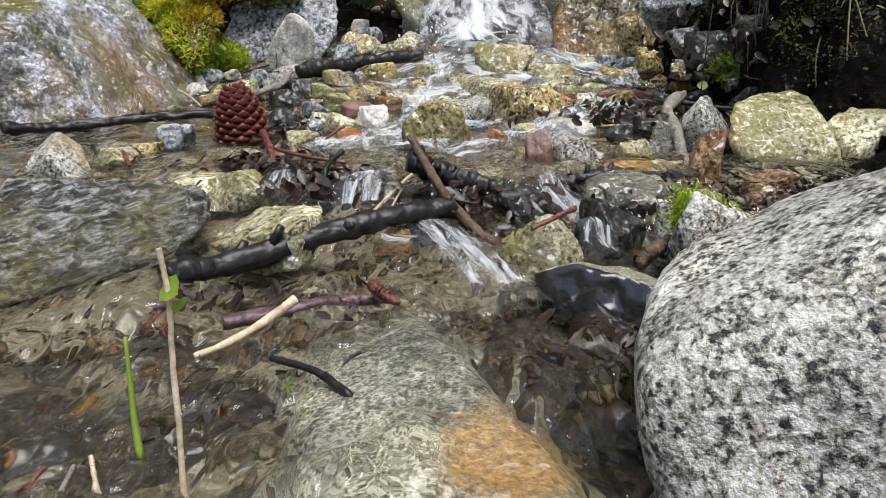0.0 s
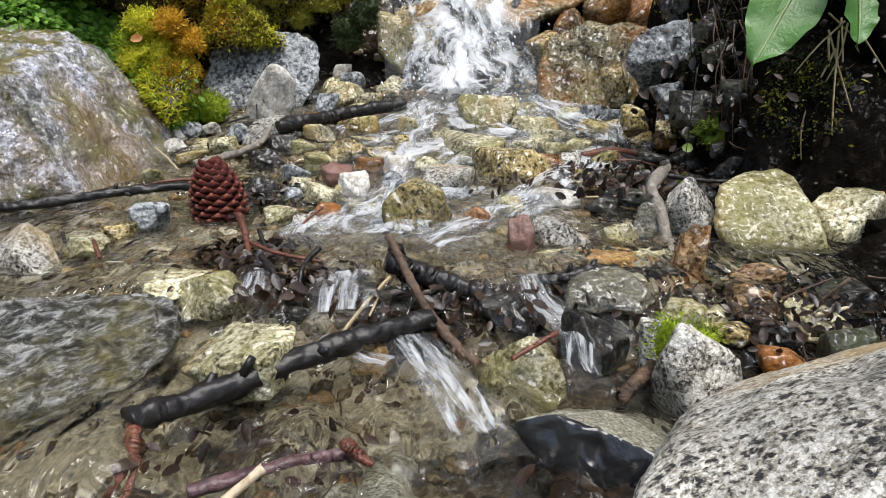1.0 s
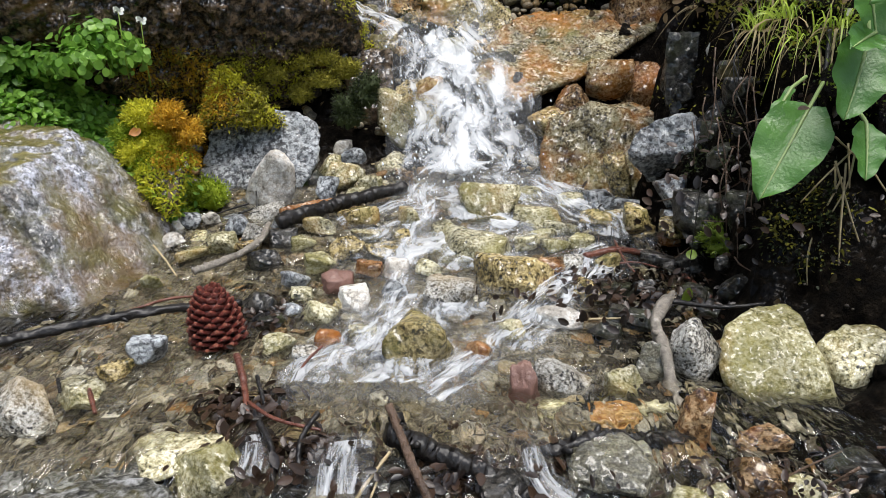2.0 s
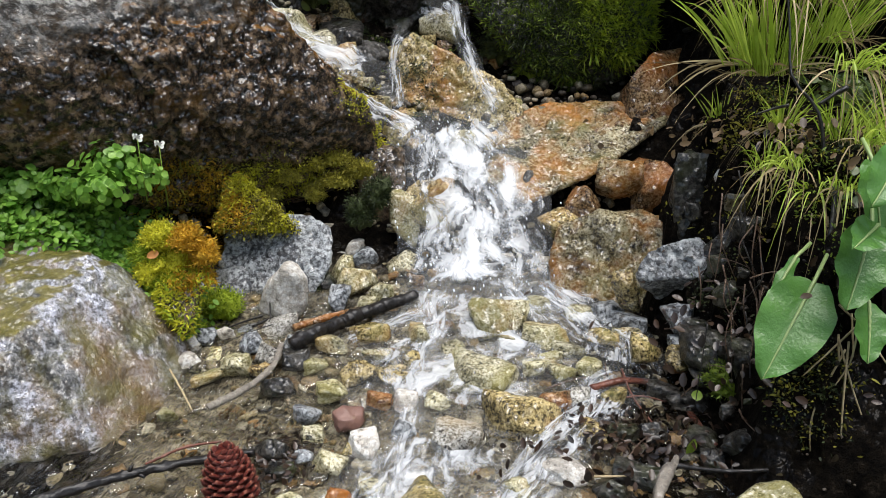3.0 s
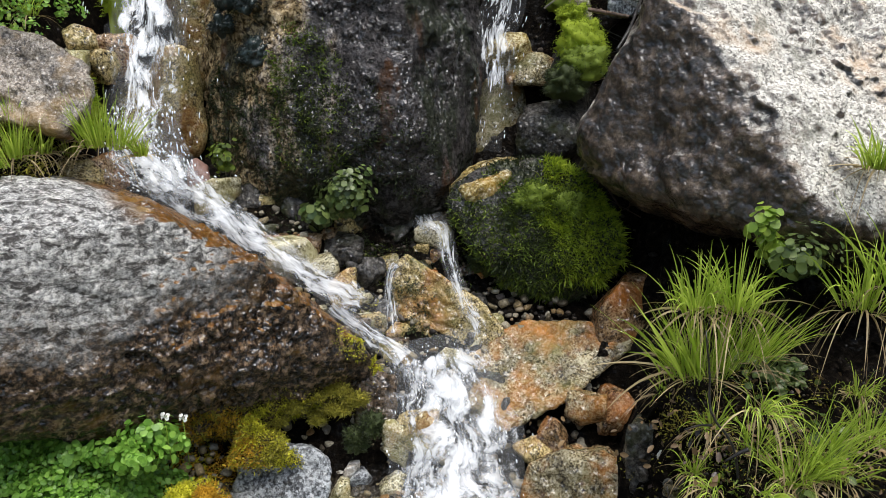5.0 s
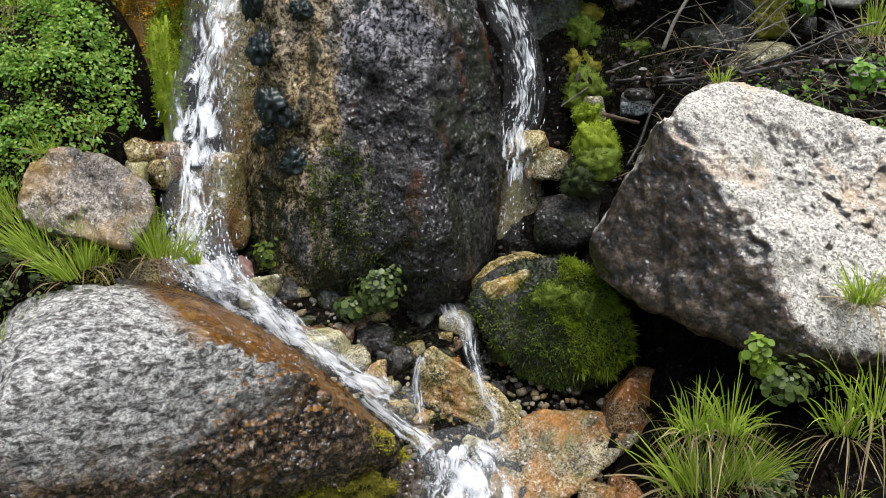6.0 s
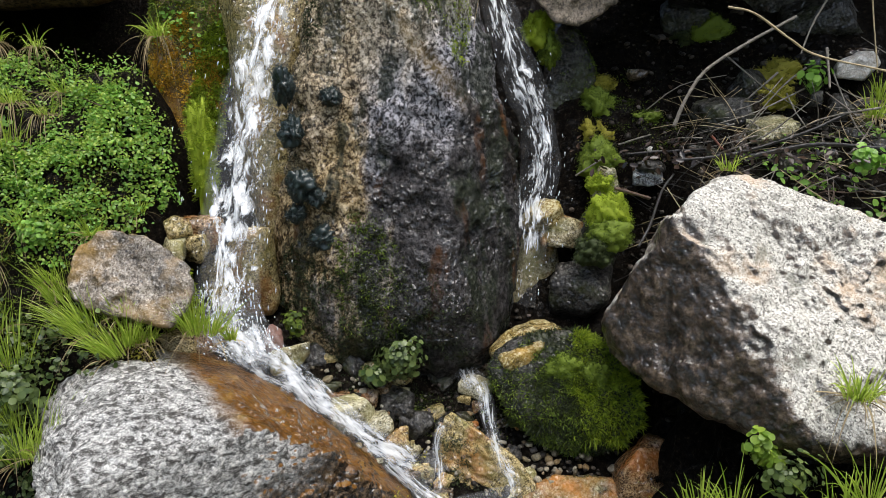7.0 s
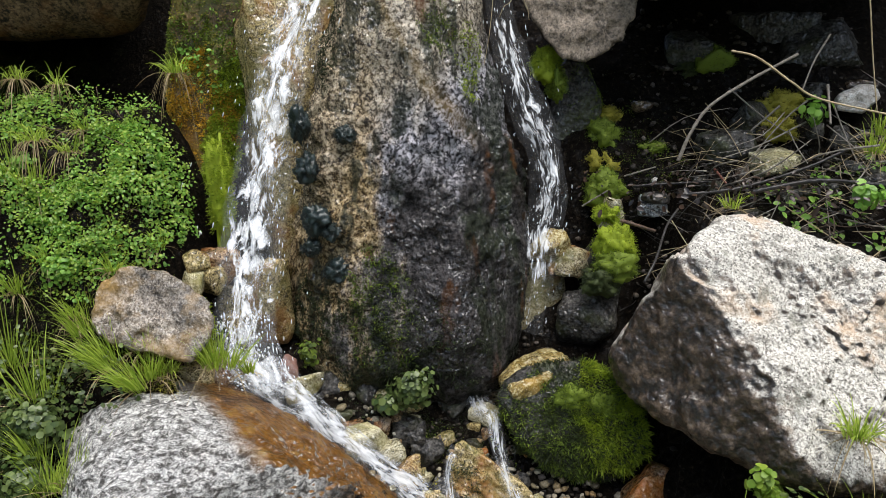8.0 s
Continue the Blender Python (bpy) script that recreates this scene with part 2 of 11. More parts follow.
def granite(name, light, mid, dark, grain=230, dark_share=0.22, rust=0.0, rust_colour=(0.30, 0.12, 0.03), algae=0.0, algae_colour=(0.16, 0.15, 0.045), rough=0.6, relief=0.5, tone=0.25, wet=0.0, stain=None):
    """Coarse-grained rock: light and dark crystals, stains of iron and algae, a pitted surface."""
    n = Nodes(name)
    still = n.co
    r = n.shift()
    wob = n.vec("ADD", n.co, n.vec("MULTIPLY", n.node("TexNoise", Vector=n.co, Scale=grain * 0.8, Detail=2.0).outputs["Color"], (0.9 / grain, 0.9 / grain, 0.9 / grain)))
    clump = n.node("SeparateColor", Color=n.cells(grain * 0.52, wob).outputs["Color"]).outputs[0]
    crystal = n.node("SeparateColor", Color=n.cells(grain, wob).outputs["Color"]).outputs[1]
    patch = n.noise(14, 5)
    fleck = n.math("MULTIPLY", n.math("SUBTRACT", n.noise(grain * 0.75, 4, 0.72), 0.5), 1.35)
    lot = n.math("ADD", n.math("ADD", n.math("MULTIPLY", clump, 0.20), n.math("MULTIPLY", crystal, 0.26)), n.math("ADD", n.math("ADD", fleck, 0.25), n.math("MULTIPLY", n.math("SUBTRACT", n.noise(grain * 0.12, 3, 0.6), 0.45), 0.5)))
    d = 0.66 * math.sqrt(dark_share)
    col = n.ramp(lot, [(d - 0.05, dark), (d + 0.01, tuple(0.4 * c for c in mid)), (d + 0.09, tuple(0.85 * c for c in mid)), (0.50, mid), (0.60, light), (0.74, light), (0.84, tuple(min(0.82, 1.25 * c) for c in light))])
    col = n.mix(0.7, col, n.ramp(n.noise(grain * 1.7, 3, 0.7), [(0.35, 0.6), (0.52, 1.0), (0.68, 1.3)]), "MULTIPLY")
    big = n.ramp(patch, [(0.3, 1.0 - tone * 1.6), (0.5, 1.0 - tone * 0.5), (0.72, 1.0 + tone)])
    col = n.mix(1.0, col, big, "MULTIPLY")
    if algae:
        f = n.ramp(n.noise(8, 6, 0.65), [(0.62 - 0.4 * algae, 0.0), (0.78 - 0.3 * algae, 1.0)])
        col = n.mix(n.math("MULTIPLY", f, 0.75), col, algae_colour)
    if rust:
        f = n.ramp(n.noise(6.5, 6, 0.6, n.vec("ADD", n.co, (3.1, 1.7, 0.4))), [(0.66 - 0.45 * rust, 0.0), (0.8 - 0.35 * rust, 1.0)])
        col = n.mix(n.math("MULTIPLY", f, 0.8), col, rust_colour)
    if stain:
        away = n.tree.nodes.new("ShaderNodeVectorMath")
        away.operation = "LENGTH"
        n.put(away.inputs[0], n.vec("MULTIPLY", n.vec("SUBTRACT", still, stain[0]), (1.0, 0.7, 0.3)))
        f = n.ramp(n.math("ADD", n.math("DIVIDE", away.outputs["Value"], stain[1]), n.math("MULTIPLY", n.math("SUBTRACT", n.noise(60, 6, 0.7), 0.5), 1.6)), [(0.45, 1.0), (1.0, 0.0)])
        col = n.mix(n.math("MULTIPLY", f, 0.62), col, n.mix(0.75, rust_colour, n.ramp(n.noise(grain * 0.5, 3, 0.7), [(0.38, 0.3), (0.6, 1.3)]), "MULTIPLY"))
    height = n.math("ADD", n.math("MULTIPLY", n.noise(45, 6, 0.65), 1.0), n.math("MULTIPLY", n.noise(260, 3), 0.35))
    rr = n.ramp(n.noise(30, 4), [(0.3, max(0.05, rough - 0.15)), (0.7, min(1.0, rough + 0.12))])
    if wet:
        n.film(wet)
        n.set(Specular_IOR_Level=0.5 - 0.42 * wet)
    return n.set(Base_Color=col, Roughness=rr, Normal=n.bump(height, min(1.0, relief * 1.4), 0.007))


def plain_stone_brown(name, a, b, rough=0.4, scale=20, relief=0.4):
    n = Nodes(name)
    n.shift()
    col = n.ramp(n.noise(scale, 8, 0.65, twist=0.4), [(0.3, a), (0.7, b)])
    h = n.noise(scale * 4, 6, 0.65)
    return n.set(Base_Color=col, Roughness=rough, Normal=n.bump(h, relief, 0.01))


GRANITE_WHITE = granite("granite_pale", (0.58, 0.565, 0.52), (0.33, 0.305, 0.25), (0.018, 0.018, 0.022), 420, 0.27, rust=0.24, rust_colour=(0.36, 0.26, 0.12), tone=0.34, rough=0.68, relief=0.6)
GRANITE_RIVER = granite("granite_river", (0.62, 0.58, 0.41), (0.36, 0.32, 0.18), (0.025, 0.024, 0.018), 330, 0.22, rust=0.24, rust_colour=(0.32, 0.17, 0.03), algae=0.42, algae_colour=(0.20, 0.18, 0.045), rough=0.5, tone=0.42, wet=0.8)
GRANITE_WET = granite("granite_wet_ochre", (0.48, 0.38, 0.18), (0.23, 0.17, 0.065), (0.02, 0.018, 0.012), 300, 0.25, rust=0.3, algae=0.3, rough=0.4, wet=1.0)
GNEISS_GREY = granite("gneiss_grey", (0.40, 0.42, 0.43), (0.20, 0.21, 0.22), (0.05, 0.05, 0.055), 190, 0.28, rust=0.1, rough=0.5, wet=0.5)
ROCK_RUST = granite("rock_rusty", (0.31, 0.21, 0.115), (0.145, 0.08, 0.034), (0.02, 0.013, 0.008), 260, 0.24, rust=0.40, rust_colour=(0.34, 0.11, 0.014), rough=0.45, tone=0.45, wet=0.9)
# Wet rock set near black; shade of hollow and undercut bank is in the colour.
ROCK_DARK = granite("rock_shade_dark_wet", (0.06, 0.055, 0.048), (0.018, 0.016, 0.013), (0.004, 0.004, 0.004), 150, 0.3, algae=0.25, algae_colour=(0.05, 0.06, 0.015), rough=0.5, relief=0.8, wet=0.55)
STONE_WHITE = granite("quartz_stone", (0.66, 0.64, 0.60), (0.50, 0.46, 0.40), (0.16, 0.13, 0.10), 120, 0.1, rust=0.2, rust_colour=(0.45, 0.24, 0.12), rough=0.5)
STONE_RED = plain_stone_brown("reddish_stone", (0.10, 0.05, 0.04), (0.24, 0.13, 0.10))

FLAT_WET = Nodes("rock_flat_wet")
grain = FLAT_WET.vec("MULTIPLY", FLAT_WET.vec("ADD", FLAT_WET.co, FLAT_WET.node("CombineXYZ", Z=FLAT_WET.math("MULTIPLY", FLAT_WET.node("SeparateXYZ", Vector=FLAT_WET.co).outputs[0], -0.35)).outputs[0]), (0.32, 0.8, 1.5))
FLAT_COLOUR = FLAT_WET.ramp(FLAT_WET.noise(105, 7, 0.76, grain, 0.6), [(0.43, (0.010, 0.010, 0.008)), (0.49, (0.085, 0.082, 0.068)), (0.56, (0.30, 0.30, 0.28)), (0.65, (0.56, 0.56, 0.57))])
FLAT_ALGAE = FLAT_WET.ramp(FLAT_WET.noise(9, 6, 0.65), [(0.48, 0.0), (0.62, 1.0)])
FLAT_COLOUR = FLAT_WET.mix(FLAT_WET.math("MULTIPLY", FLAT_ALGAE, 0.75), FLAT_COLOUR, FLAT_WET.ramp(FLAT_WET.noise(90, 5, 0.7), [(0.35, (0.03, 0.024, 0.008)), (0.7, (0.24, 0.20, 0.05))]))
FLAT_WET.film(0.3, 110, 0.012)
FLAT_WET = FLAT_WET.set(Base_Color=FLAT_COLOUR, Roughness=0.4, Normal=FLAT_WET.bump(FLAT_WET.noise(70, 7, 0.72, grain, 0.6), 1.0, 0.012))
SUNKEN = granite("rock_sunken", (0.32, 0.32, 0.25), (0.16, 0.15, 0.105), (0.04, 0.036, 0.028), 620, 0.19, rust=0.10, rust_colour=(0.36, 0.18, 0.03), algae=0.2, algae_colour=(0.15, 0.14, 0.05), rough=0.55, relief=0.5, tone=0.4, wet=0.35, stain=((0.034, -0.045, 0.10), 0.034))
TAN_WET = granite("stone_tan", (0.21, 0.20, 0.15), (0.125, 0.115, 0.085), (0.05, 0.046, 0.038), 500, 0.12, rough=0.4, tone=0.35, wet=0.8)


def shaded_flank_material():
    """Tan stone with a wet flank, whose shade is painted black into the colour."""
    n = Nodes("stone_shaded_flank")
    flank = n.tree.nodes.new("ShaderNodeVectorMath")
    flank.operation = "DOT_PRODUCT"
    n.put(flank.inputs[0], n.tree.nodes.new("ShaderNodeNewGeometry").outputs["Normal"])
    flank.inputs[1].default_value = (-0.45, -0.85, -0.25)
    # Black by facing: the flank's shade painted over the wet stone.
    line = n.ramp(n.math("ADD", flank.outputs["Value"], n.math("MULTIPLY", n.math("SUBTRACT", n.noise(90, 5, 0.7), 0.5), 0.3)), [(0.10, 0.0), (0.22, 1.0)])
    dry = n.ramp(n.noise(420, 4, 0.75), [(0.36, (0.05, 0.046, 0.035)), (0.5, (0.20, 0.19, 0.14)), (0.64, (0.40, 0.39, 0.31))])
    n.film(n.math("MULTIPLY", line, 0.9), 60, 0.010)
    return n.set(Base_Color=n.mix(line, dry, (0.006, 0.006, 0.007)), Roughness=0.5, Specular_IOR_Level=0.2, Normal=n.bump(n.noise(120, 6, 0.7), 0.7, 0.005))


TAN_SHADE_FLANK = shaded_flank_material()
BLOCK_RUST = granite("rock_half_rusty", (0.35, 0.31, 0.20), (0.165, 0.13, 0.062), (0.02, 0.016, 0.012), 260, 0.25, rust=0.42, rust_colour=(0.36, 0.13, 0.012), algae=0.35, rough=0.5, tone=0.45, wet=0.9)
BANK_ROCK = granite("rock_bank", (0.34, 0.30, 0.25), (0.18, 0.145, 0.11), (0.05, 0.04, 0.035), 240, 0.2, rust=0.42, rust_colour=(0.36, 0.22, 0.07), rough=0.5, tone=0.5, relief=0.9, wet=0.6)
PILLAR = granite("rock_pillar", (0.16, 0.10, 0.04), (0.09, 0.06, 0.025), (0.025, 0.02, 0.012), 200, 0.25, rust=0.4, rust_colour=(0.22, 0.11, 0.012), algae=0.45, algae_colour=(0.08, 0.10, 0.01), rough=0.6, relief=1.0)
OVERHANG = granite("rock_overhang", (0.38, 0.25, 0.13), (0.20, 0.125, 0.06), (0.02, 0.015, 0.01), 120, 0.25, rust=0.3, rough=0.5, relief=1.0)
OVERHANG_PALE = granite("rock_hanging", (0.30, 0.24, 0.18), (0.19, 0.15, 0.11), (0.07, 0.055, 0.04), 160, 0.2, rough=0.6, relief=0.9)
YELLOW_ROCK = granite("rock_yellow", (0.44, 0.38, 0.20), (0.22, 0.15, 0.035), (0.10, 0.07, 0.03), 180, 0.15, rust=0.3, rust_colour=(0.36, 0.20, 0.02), rough=0.45, wet=0.9)
SLAB_DARK = granite("rock_brown_wet", (0.12, 0.085, 0.055), (0.06, 0.042, 0.027), (0.018, 0.014, 0.01), 150, 0.25, algae=0.25, algae_colour=(0.07, 0.07, 0.012), rough=0.45, relief=0.9, wet=1.0)


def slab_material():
    """Grey hammered gneiss above, wet brown below with the overhang's shade in its colour, and towards the chute, rust
    where the water runs over the edge.
    """
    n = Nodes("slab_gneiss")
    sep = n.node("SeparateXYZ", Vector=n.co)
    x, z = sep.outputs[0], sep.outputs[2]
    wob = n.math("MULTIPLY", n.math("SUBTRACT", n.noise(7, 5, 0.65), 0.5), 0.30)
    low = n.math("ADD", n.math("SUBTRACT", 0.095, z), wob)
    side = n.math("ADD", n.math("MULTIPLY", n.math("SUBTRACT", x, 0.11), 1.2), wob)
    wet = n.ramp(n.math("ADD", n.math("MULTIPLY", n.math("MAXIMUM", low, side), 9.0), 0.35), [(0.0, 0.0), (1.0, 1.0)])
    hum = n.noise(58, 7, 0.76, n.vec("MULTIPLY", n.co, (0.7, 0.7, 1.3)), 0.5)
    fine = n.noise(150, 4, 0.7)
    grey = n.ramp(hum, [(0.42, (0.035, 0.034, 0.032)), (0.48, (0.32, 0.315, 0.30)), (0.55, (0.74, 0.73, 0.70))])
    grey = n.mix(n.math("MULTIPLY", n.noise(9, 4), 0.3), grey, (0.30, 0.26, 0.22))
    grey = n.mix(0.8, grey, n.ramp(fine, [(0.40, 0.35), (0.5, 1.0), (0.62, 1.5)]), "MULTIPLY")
    # Dark brown is wet rock with the overhang's shade added to the colour.
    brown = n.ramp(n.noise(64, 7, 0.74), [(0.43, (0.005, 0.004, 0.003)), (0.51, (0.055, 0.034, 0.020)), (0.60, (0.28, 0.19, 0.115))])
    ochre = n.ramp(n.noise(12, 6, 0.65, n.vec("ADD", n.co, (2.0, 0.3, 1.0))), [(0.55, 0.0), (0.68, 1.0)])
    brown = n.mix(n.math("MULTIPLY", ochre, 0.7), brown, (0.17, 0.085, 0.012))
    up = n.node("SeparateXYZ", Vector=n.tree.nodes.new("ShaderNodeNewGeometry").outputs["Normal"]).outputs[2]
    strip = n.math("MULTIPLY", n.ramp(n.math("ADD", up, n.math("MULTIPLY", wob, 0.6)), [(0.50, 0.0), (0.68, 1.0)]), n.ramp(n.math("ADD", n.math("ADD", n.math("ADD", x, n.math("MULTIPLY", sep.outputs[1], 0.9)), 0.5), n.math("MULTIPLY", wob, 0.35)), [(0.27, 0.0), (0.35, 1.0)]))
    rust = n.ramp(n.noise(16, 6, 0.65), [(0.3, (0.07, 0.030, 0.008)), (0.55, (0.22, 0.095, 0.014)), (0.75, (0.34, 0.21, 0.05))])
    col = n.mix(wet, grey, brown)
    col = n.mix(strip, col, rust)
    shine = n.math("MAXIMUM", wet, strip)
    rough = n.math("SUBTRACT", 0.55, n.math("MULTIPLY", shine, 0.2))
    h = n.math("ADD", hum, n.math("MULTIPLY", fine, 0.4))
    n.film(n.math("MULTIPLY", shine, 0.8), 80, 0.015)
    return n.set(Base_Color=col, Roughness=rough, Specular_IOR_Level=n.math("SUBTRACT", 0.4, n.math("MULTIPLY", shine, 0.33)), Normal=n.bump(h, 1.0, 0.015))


def left_boulder_material():
    """Blue-grey rock with pale and rusty runs down its face and a film of moss on top."""
    n = Nodes("boulder_streaked")
    runs = n.vec("MULTIPLY", n.co, (1.0, 1.0, 0.28))
    col = n.ramp(n.noise(16, 7, 0.68, runs), [(0.42, (0.03, 0.028, 0.024)), (0.50, (0.18, 0.18, 0.18)), (0.59, (0.44, 0.45, 0.52))])
    col = n.mix(1.0, col, n.ramp(n.noise(150, 4, 0.75), [(0.40, 0.25), (0.5, 1.0), (0.62, 1.7)]), "MULTIPLY")
    rust = n.ramp(n.noise(11, 6, 0.65, n.vec("ADD", runs, (5.0, 1.0, 0.0))), [(0.44, 0.0), (0.58, 1.0)])
    col = n.mix(n.math("MULTIPLY", rust, 0.75), col, (0.15, 0.085, 0.02))
    olive = n.ramp(n.noise(18, 6, 0.65, n.vec("ADD", n.co, (1.0, 8.0, 2.0))), [(0.46, 0.0), (0.60, 1.0)])
    col = n.mix(n.math("MULTIPLY", olive, 0.65), col, (0.12, 0.11, 0.025))
    up = n.node("SeparateXYZ", Vector=n.tree.nodes.new("ShaderNodeNewGeometry").outputs["Normal"]).outputs[2]
    film = n.ramp(n.math("ADD", up, n.math("MULTIPLY", n.math("SUBTRACT", n.noise(30, 5), 0.5), 0.25)), [(0.80, 0.0), (0.90, 1.0)])
    moss = n.ramp(n.noise(60, 5), [(0.3, (0.06, 0.055, 0.014)), (0.7, (0.20, 0.17, 0.04))])
    col = n.mix(film, col, moss)
    h = n.math("ADD", n.noise(40, 7, 0.7, runs), n.math("MULTIPLY", n.noise(220, 3), 0.35))
    n.film(0.6, 95, 0.009)
    return n.set(Base_Color=col, Roughness=0.36, Normal=n.bump(h, 1.0, 0.009))


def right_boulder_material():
    """Near-white fine granite with tan veins, brown and wet on the flank that faces the hollow, whose shade is put into
    the colour.
    """
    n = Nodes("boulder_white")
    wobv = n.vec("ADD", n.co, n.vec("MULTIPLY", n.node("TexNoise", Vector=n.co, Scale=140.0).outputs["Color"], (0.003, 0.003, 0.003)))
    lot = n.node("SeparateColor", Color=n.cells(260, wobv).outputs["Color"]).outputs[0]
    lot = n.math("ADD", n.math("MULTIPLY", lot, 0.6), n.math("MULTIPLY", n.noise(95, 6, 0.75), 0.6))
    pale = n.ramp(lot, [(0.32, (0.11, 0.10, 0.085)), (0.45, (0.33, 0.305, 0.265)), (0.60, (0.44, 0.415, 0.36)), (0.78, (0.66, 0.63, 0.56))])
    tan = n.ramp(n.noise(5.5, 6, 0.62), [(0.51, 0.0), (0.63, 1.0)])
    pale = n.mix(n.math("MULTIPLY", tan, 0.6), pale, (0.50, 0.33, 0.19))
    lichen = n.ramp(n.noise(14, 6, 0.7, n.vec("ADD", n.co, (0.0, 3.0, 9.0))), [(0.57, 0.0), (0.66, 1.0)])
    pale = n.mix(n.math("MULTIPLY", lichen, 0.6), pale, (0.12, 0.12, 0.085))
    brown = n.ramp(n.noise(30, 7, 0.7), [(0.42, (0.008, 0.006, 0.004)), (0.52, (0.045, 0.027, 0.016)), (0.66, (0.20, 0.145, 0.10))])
    # Flank facing down and left: wet brown, with its shade put into the colour.
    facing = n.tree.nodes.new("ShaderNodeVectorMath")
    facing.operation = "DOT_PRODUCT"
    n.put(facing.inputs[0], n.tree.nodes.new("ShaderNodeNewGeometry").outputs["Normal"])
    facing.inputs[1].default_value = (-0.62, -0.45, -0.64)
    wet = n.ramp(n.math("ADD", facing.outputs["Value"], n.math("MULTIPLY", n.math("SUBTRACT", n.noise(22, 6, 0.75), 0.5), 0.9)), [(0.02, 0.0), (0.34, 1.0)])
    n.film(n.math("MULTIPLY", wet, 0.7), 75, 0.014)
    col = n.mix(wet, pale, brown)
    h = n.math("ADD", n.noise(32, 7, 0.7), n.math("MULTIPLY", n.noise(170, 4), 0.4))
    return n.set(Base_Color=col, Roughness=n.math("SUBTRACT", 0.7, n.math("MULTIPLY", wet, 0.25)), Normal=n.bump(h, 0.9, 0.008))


def cliff_material():
    """Dripping rock: violet-grey with the sky's reflection put into it, black towards the foot, an ochre column,
    black-green algae, all in upright runs.
    """
    n = Nodes("cliff_wet")
    runs = n.vec("MULTIPLY", n.co, (1.0, 1.0, 0.3))
    sep = n.node("SeparateXYZ", Vector=n.co)
    x, z = sep.outputs[0], sep.outputs[2]
    wob = n.math("MULTIPLY", n.math("SUBTRACT", n.noise(7, 6, 0.65, runs), 0.5), 0.75)
    grit = n.noise(78, 7, 0.80)
    # Violet tint paints the sky's reflection into the base colour.
    violet = n.ramp(grit, [(0.44, (0.012, 0.011, 0.014)), (0.49, (0.17, 0.163, 0.18)), (0.55, (0.60, 0.58, 0.62))])
    ochre = n.ramp(grit, [(0.44, (0.04, 0.024, 0.010)), (0.495, (0.30, 0.20, 0.085)), (0.56, (0.72, 0.56, 0.33))])
    tan = n.ramp(grit, [(0.44, (0.05, 0.04, 0.03)), (0.50, (0.34, 0.28, 0.20)), (0.57, (0.70, 0.62, 0.50))])
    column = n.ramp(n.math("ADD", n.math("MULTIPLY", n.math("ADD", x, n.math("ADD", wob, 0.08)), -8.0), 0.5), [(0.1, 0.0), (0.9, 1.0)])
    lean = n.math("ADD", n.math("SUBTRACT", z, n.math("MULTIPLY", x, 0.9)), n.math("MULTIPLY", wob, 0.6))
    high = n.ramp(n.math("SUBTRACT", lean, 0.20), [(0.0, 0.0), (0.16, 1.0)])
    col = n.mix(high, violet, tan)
    col = n.mix(n.math("MULTIPLY", column, n.math("SUBTRACT", 1.0, n.math("MULTIPLY", high, 0.5))), col, ochre)
    vein = n.ramp(n.math("ABSOLUTE", n.math("SUBTRACT", n.math("ADD", z, n.math("ADD", n.math("MULTIPLY", x, 1.3), n.math("MULTIPLY", wob, 0.25))), 0.46)), [(0.0, 1.0), (0.05, 0.0)])
    col = n.mix(n.math("MULTIPLY", vein, 0.6), col, (0.20, 0.13, 0.035))
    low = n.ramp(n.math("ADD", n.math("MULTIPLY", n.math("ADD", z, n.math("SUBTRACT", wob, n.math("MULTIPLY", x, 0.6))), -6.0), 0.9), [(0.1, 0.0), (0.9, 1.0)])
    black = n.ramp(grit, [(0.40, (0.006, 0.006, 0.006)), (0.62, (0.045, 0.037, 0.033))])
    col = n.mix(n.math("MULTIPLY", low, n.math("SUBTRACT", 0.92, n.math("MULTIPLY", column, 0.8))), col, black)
    algae = n.ramp(n.noise(9, 6, 0.65, n.vec("ADD", runs, (4.0, 0.0, 1.0))), [(0.50, 0.0), (0.57, 1.0)])
    col = n.mix(n.math("MULTIPLY", algae, 0.85), col, n.ramp(grit, [(0.4, (0.008, 0.012, 0.008)), (0.7, (0.045, 0.055, 0.025))]))
    rust = n.ramp(n.noise(10, 6, 0.6, n.vec("ADD", runs, (9.0, 5.0, 0.0))), [(0.60, 0.0), (0.70, 1.0)])
    col = n.mix(n.math("MULTIPLY", rust, 0.75), col, (0.13, 0.05, 0.012))
    h = n.math("ADD", grit, n.math("MULTIPLY", n.noise(22, 5), 1.2))
    n.film(n.ramp(n.noise(13, 5, 0.65, runs), [(0.42, 0.1), (0.60, 0.9)]), 72, 0.020)
    return n.set(Base_Color=col, Roughness=0.5, Specular_IOR_Level=0.1, Normal=n.bump(h, 1.0, 0.014))


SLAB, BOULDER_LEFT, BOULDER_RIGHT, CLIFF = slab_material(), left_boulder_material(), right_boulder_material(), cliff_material()


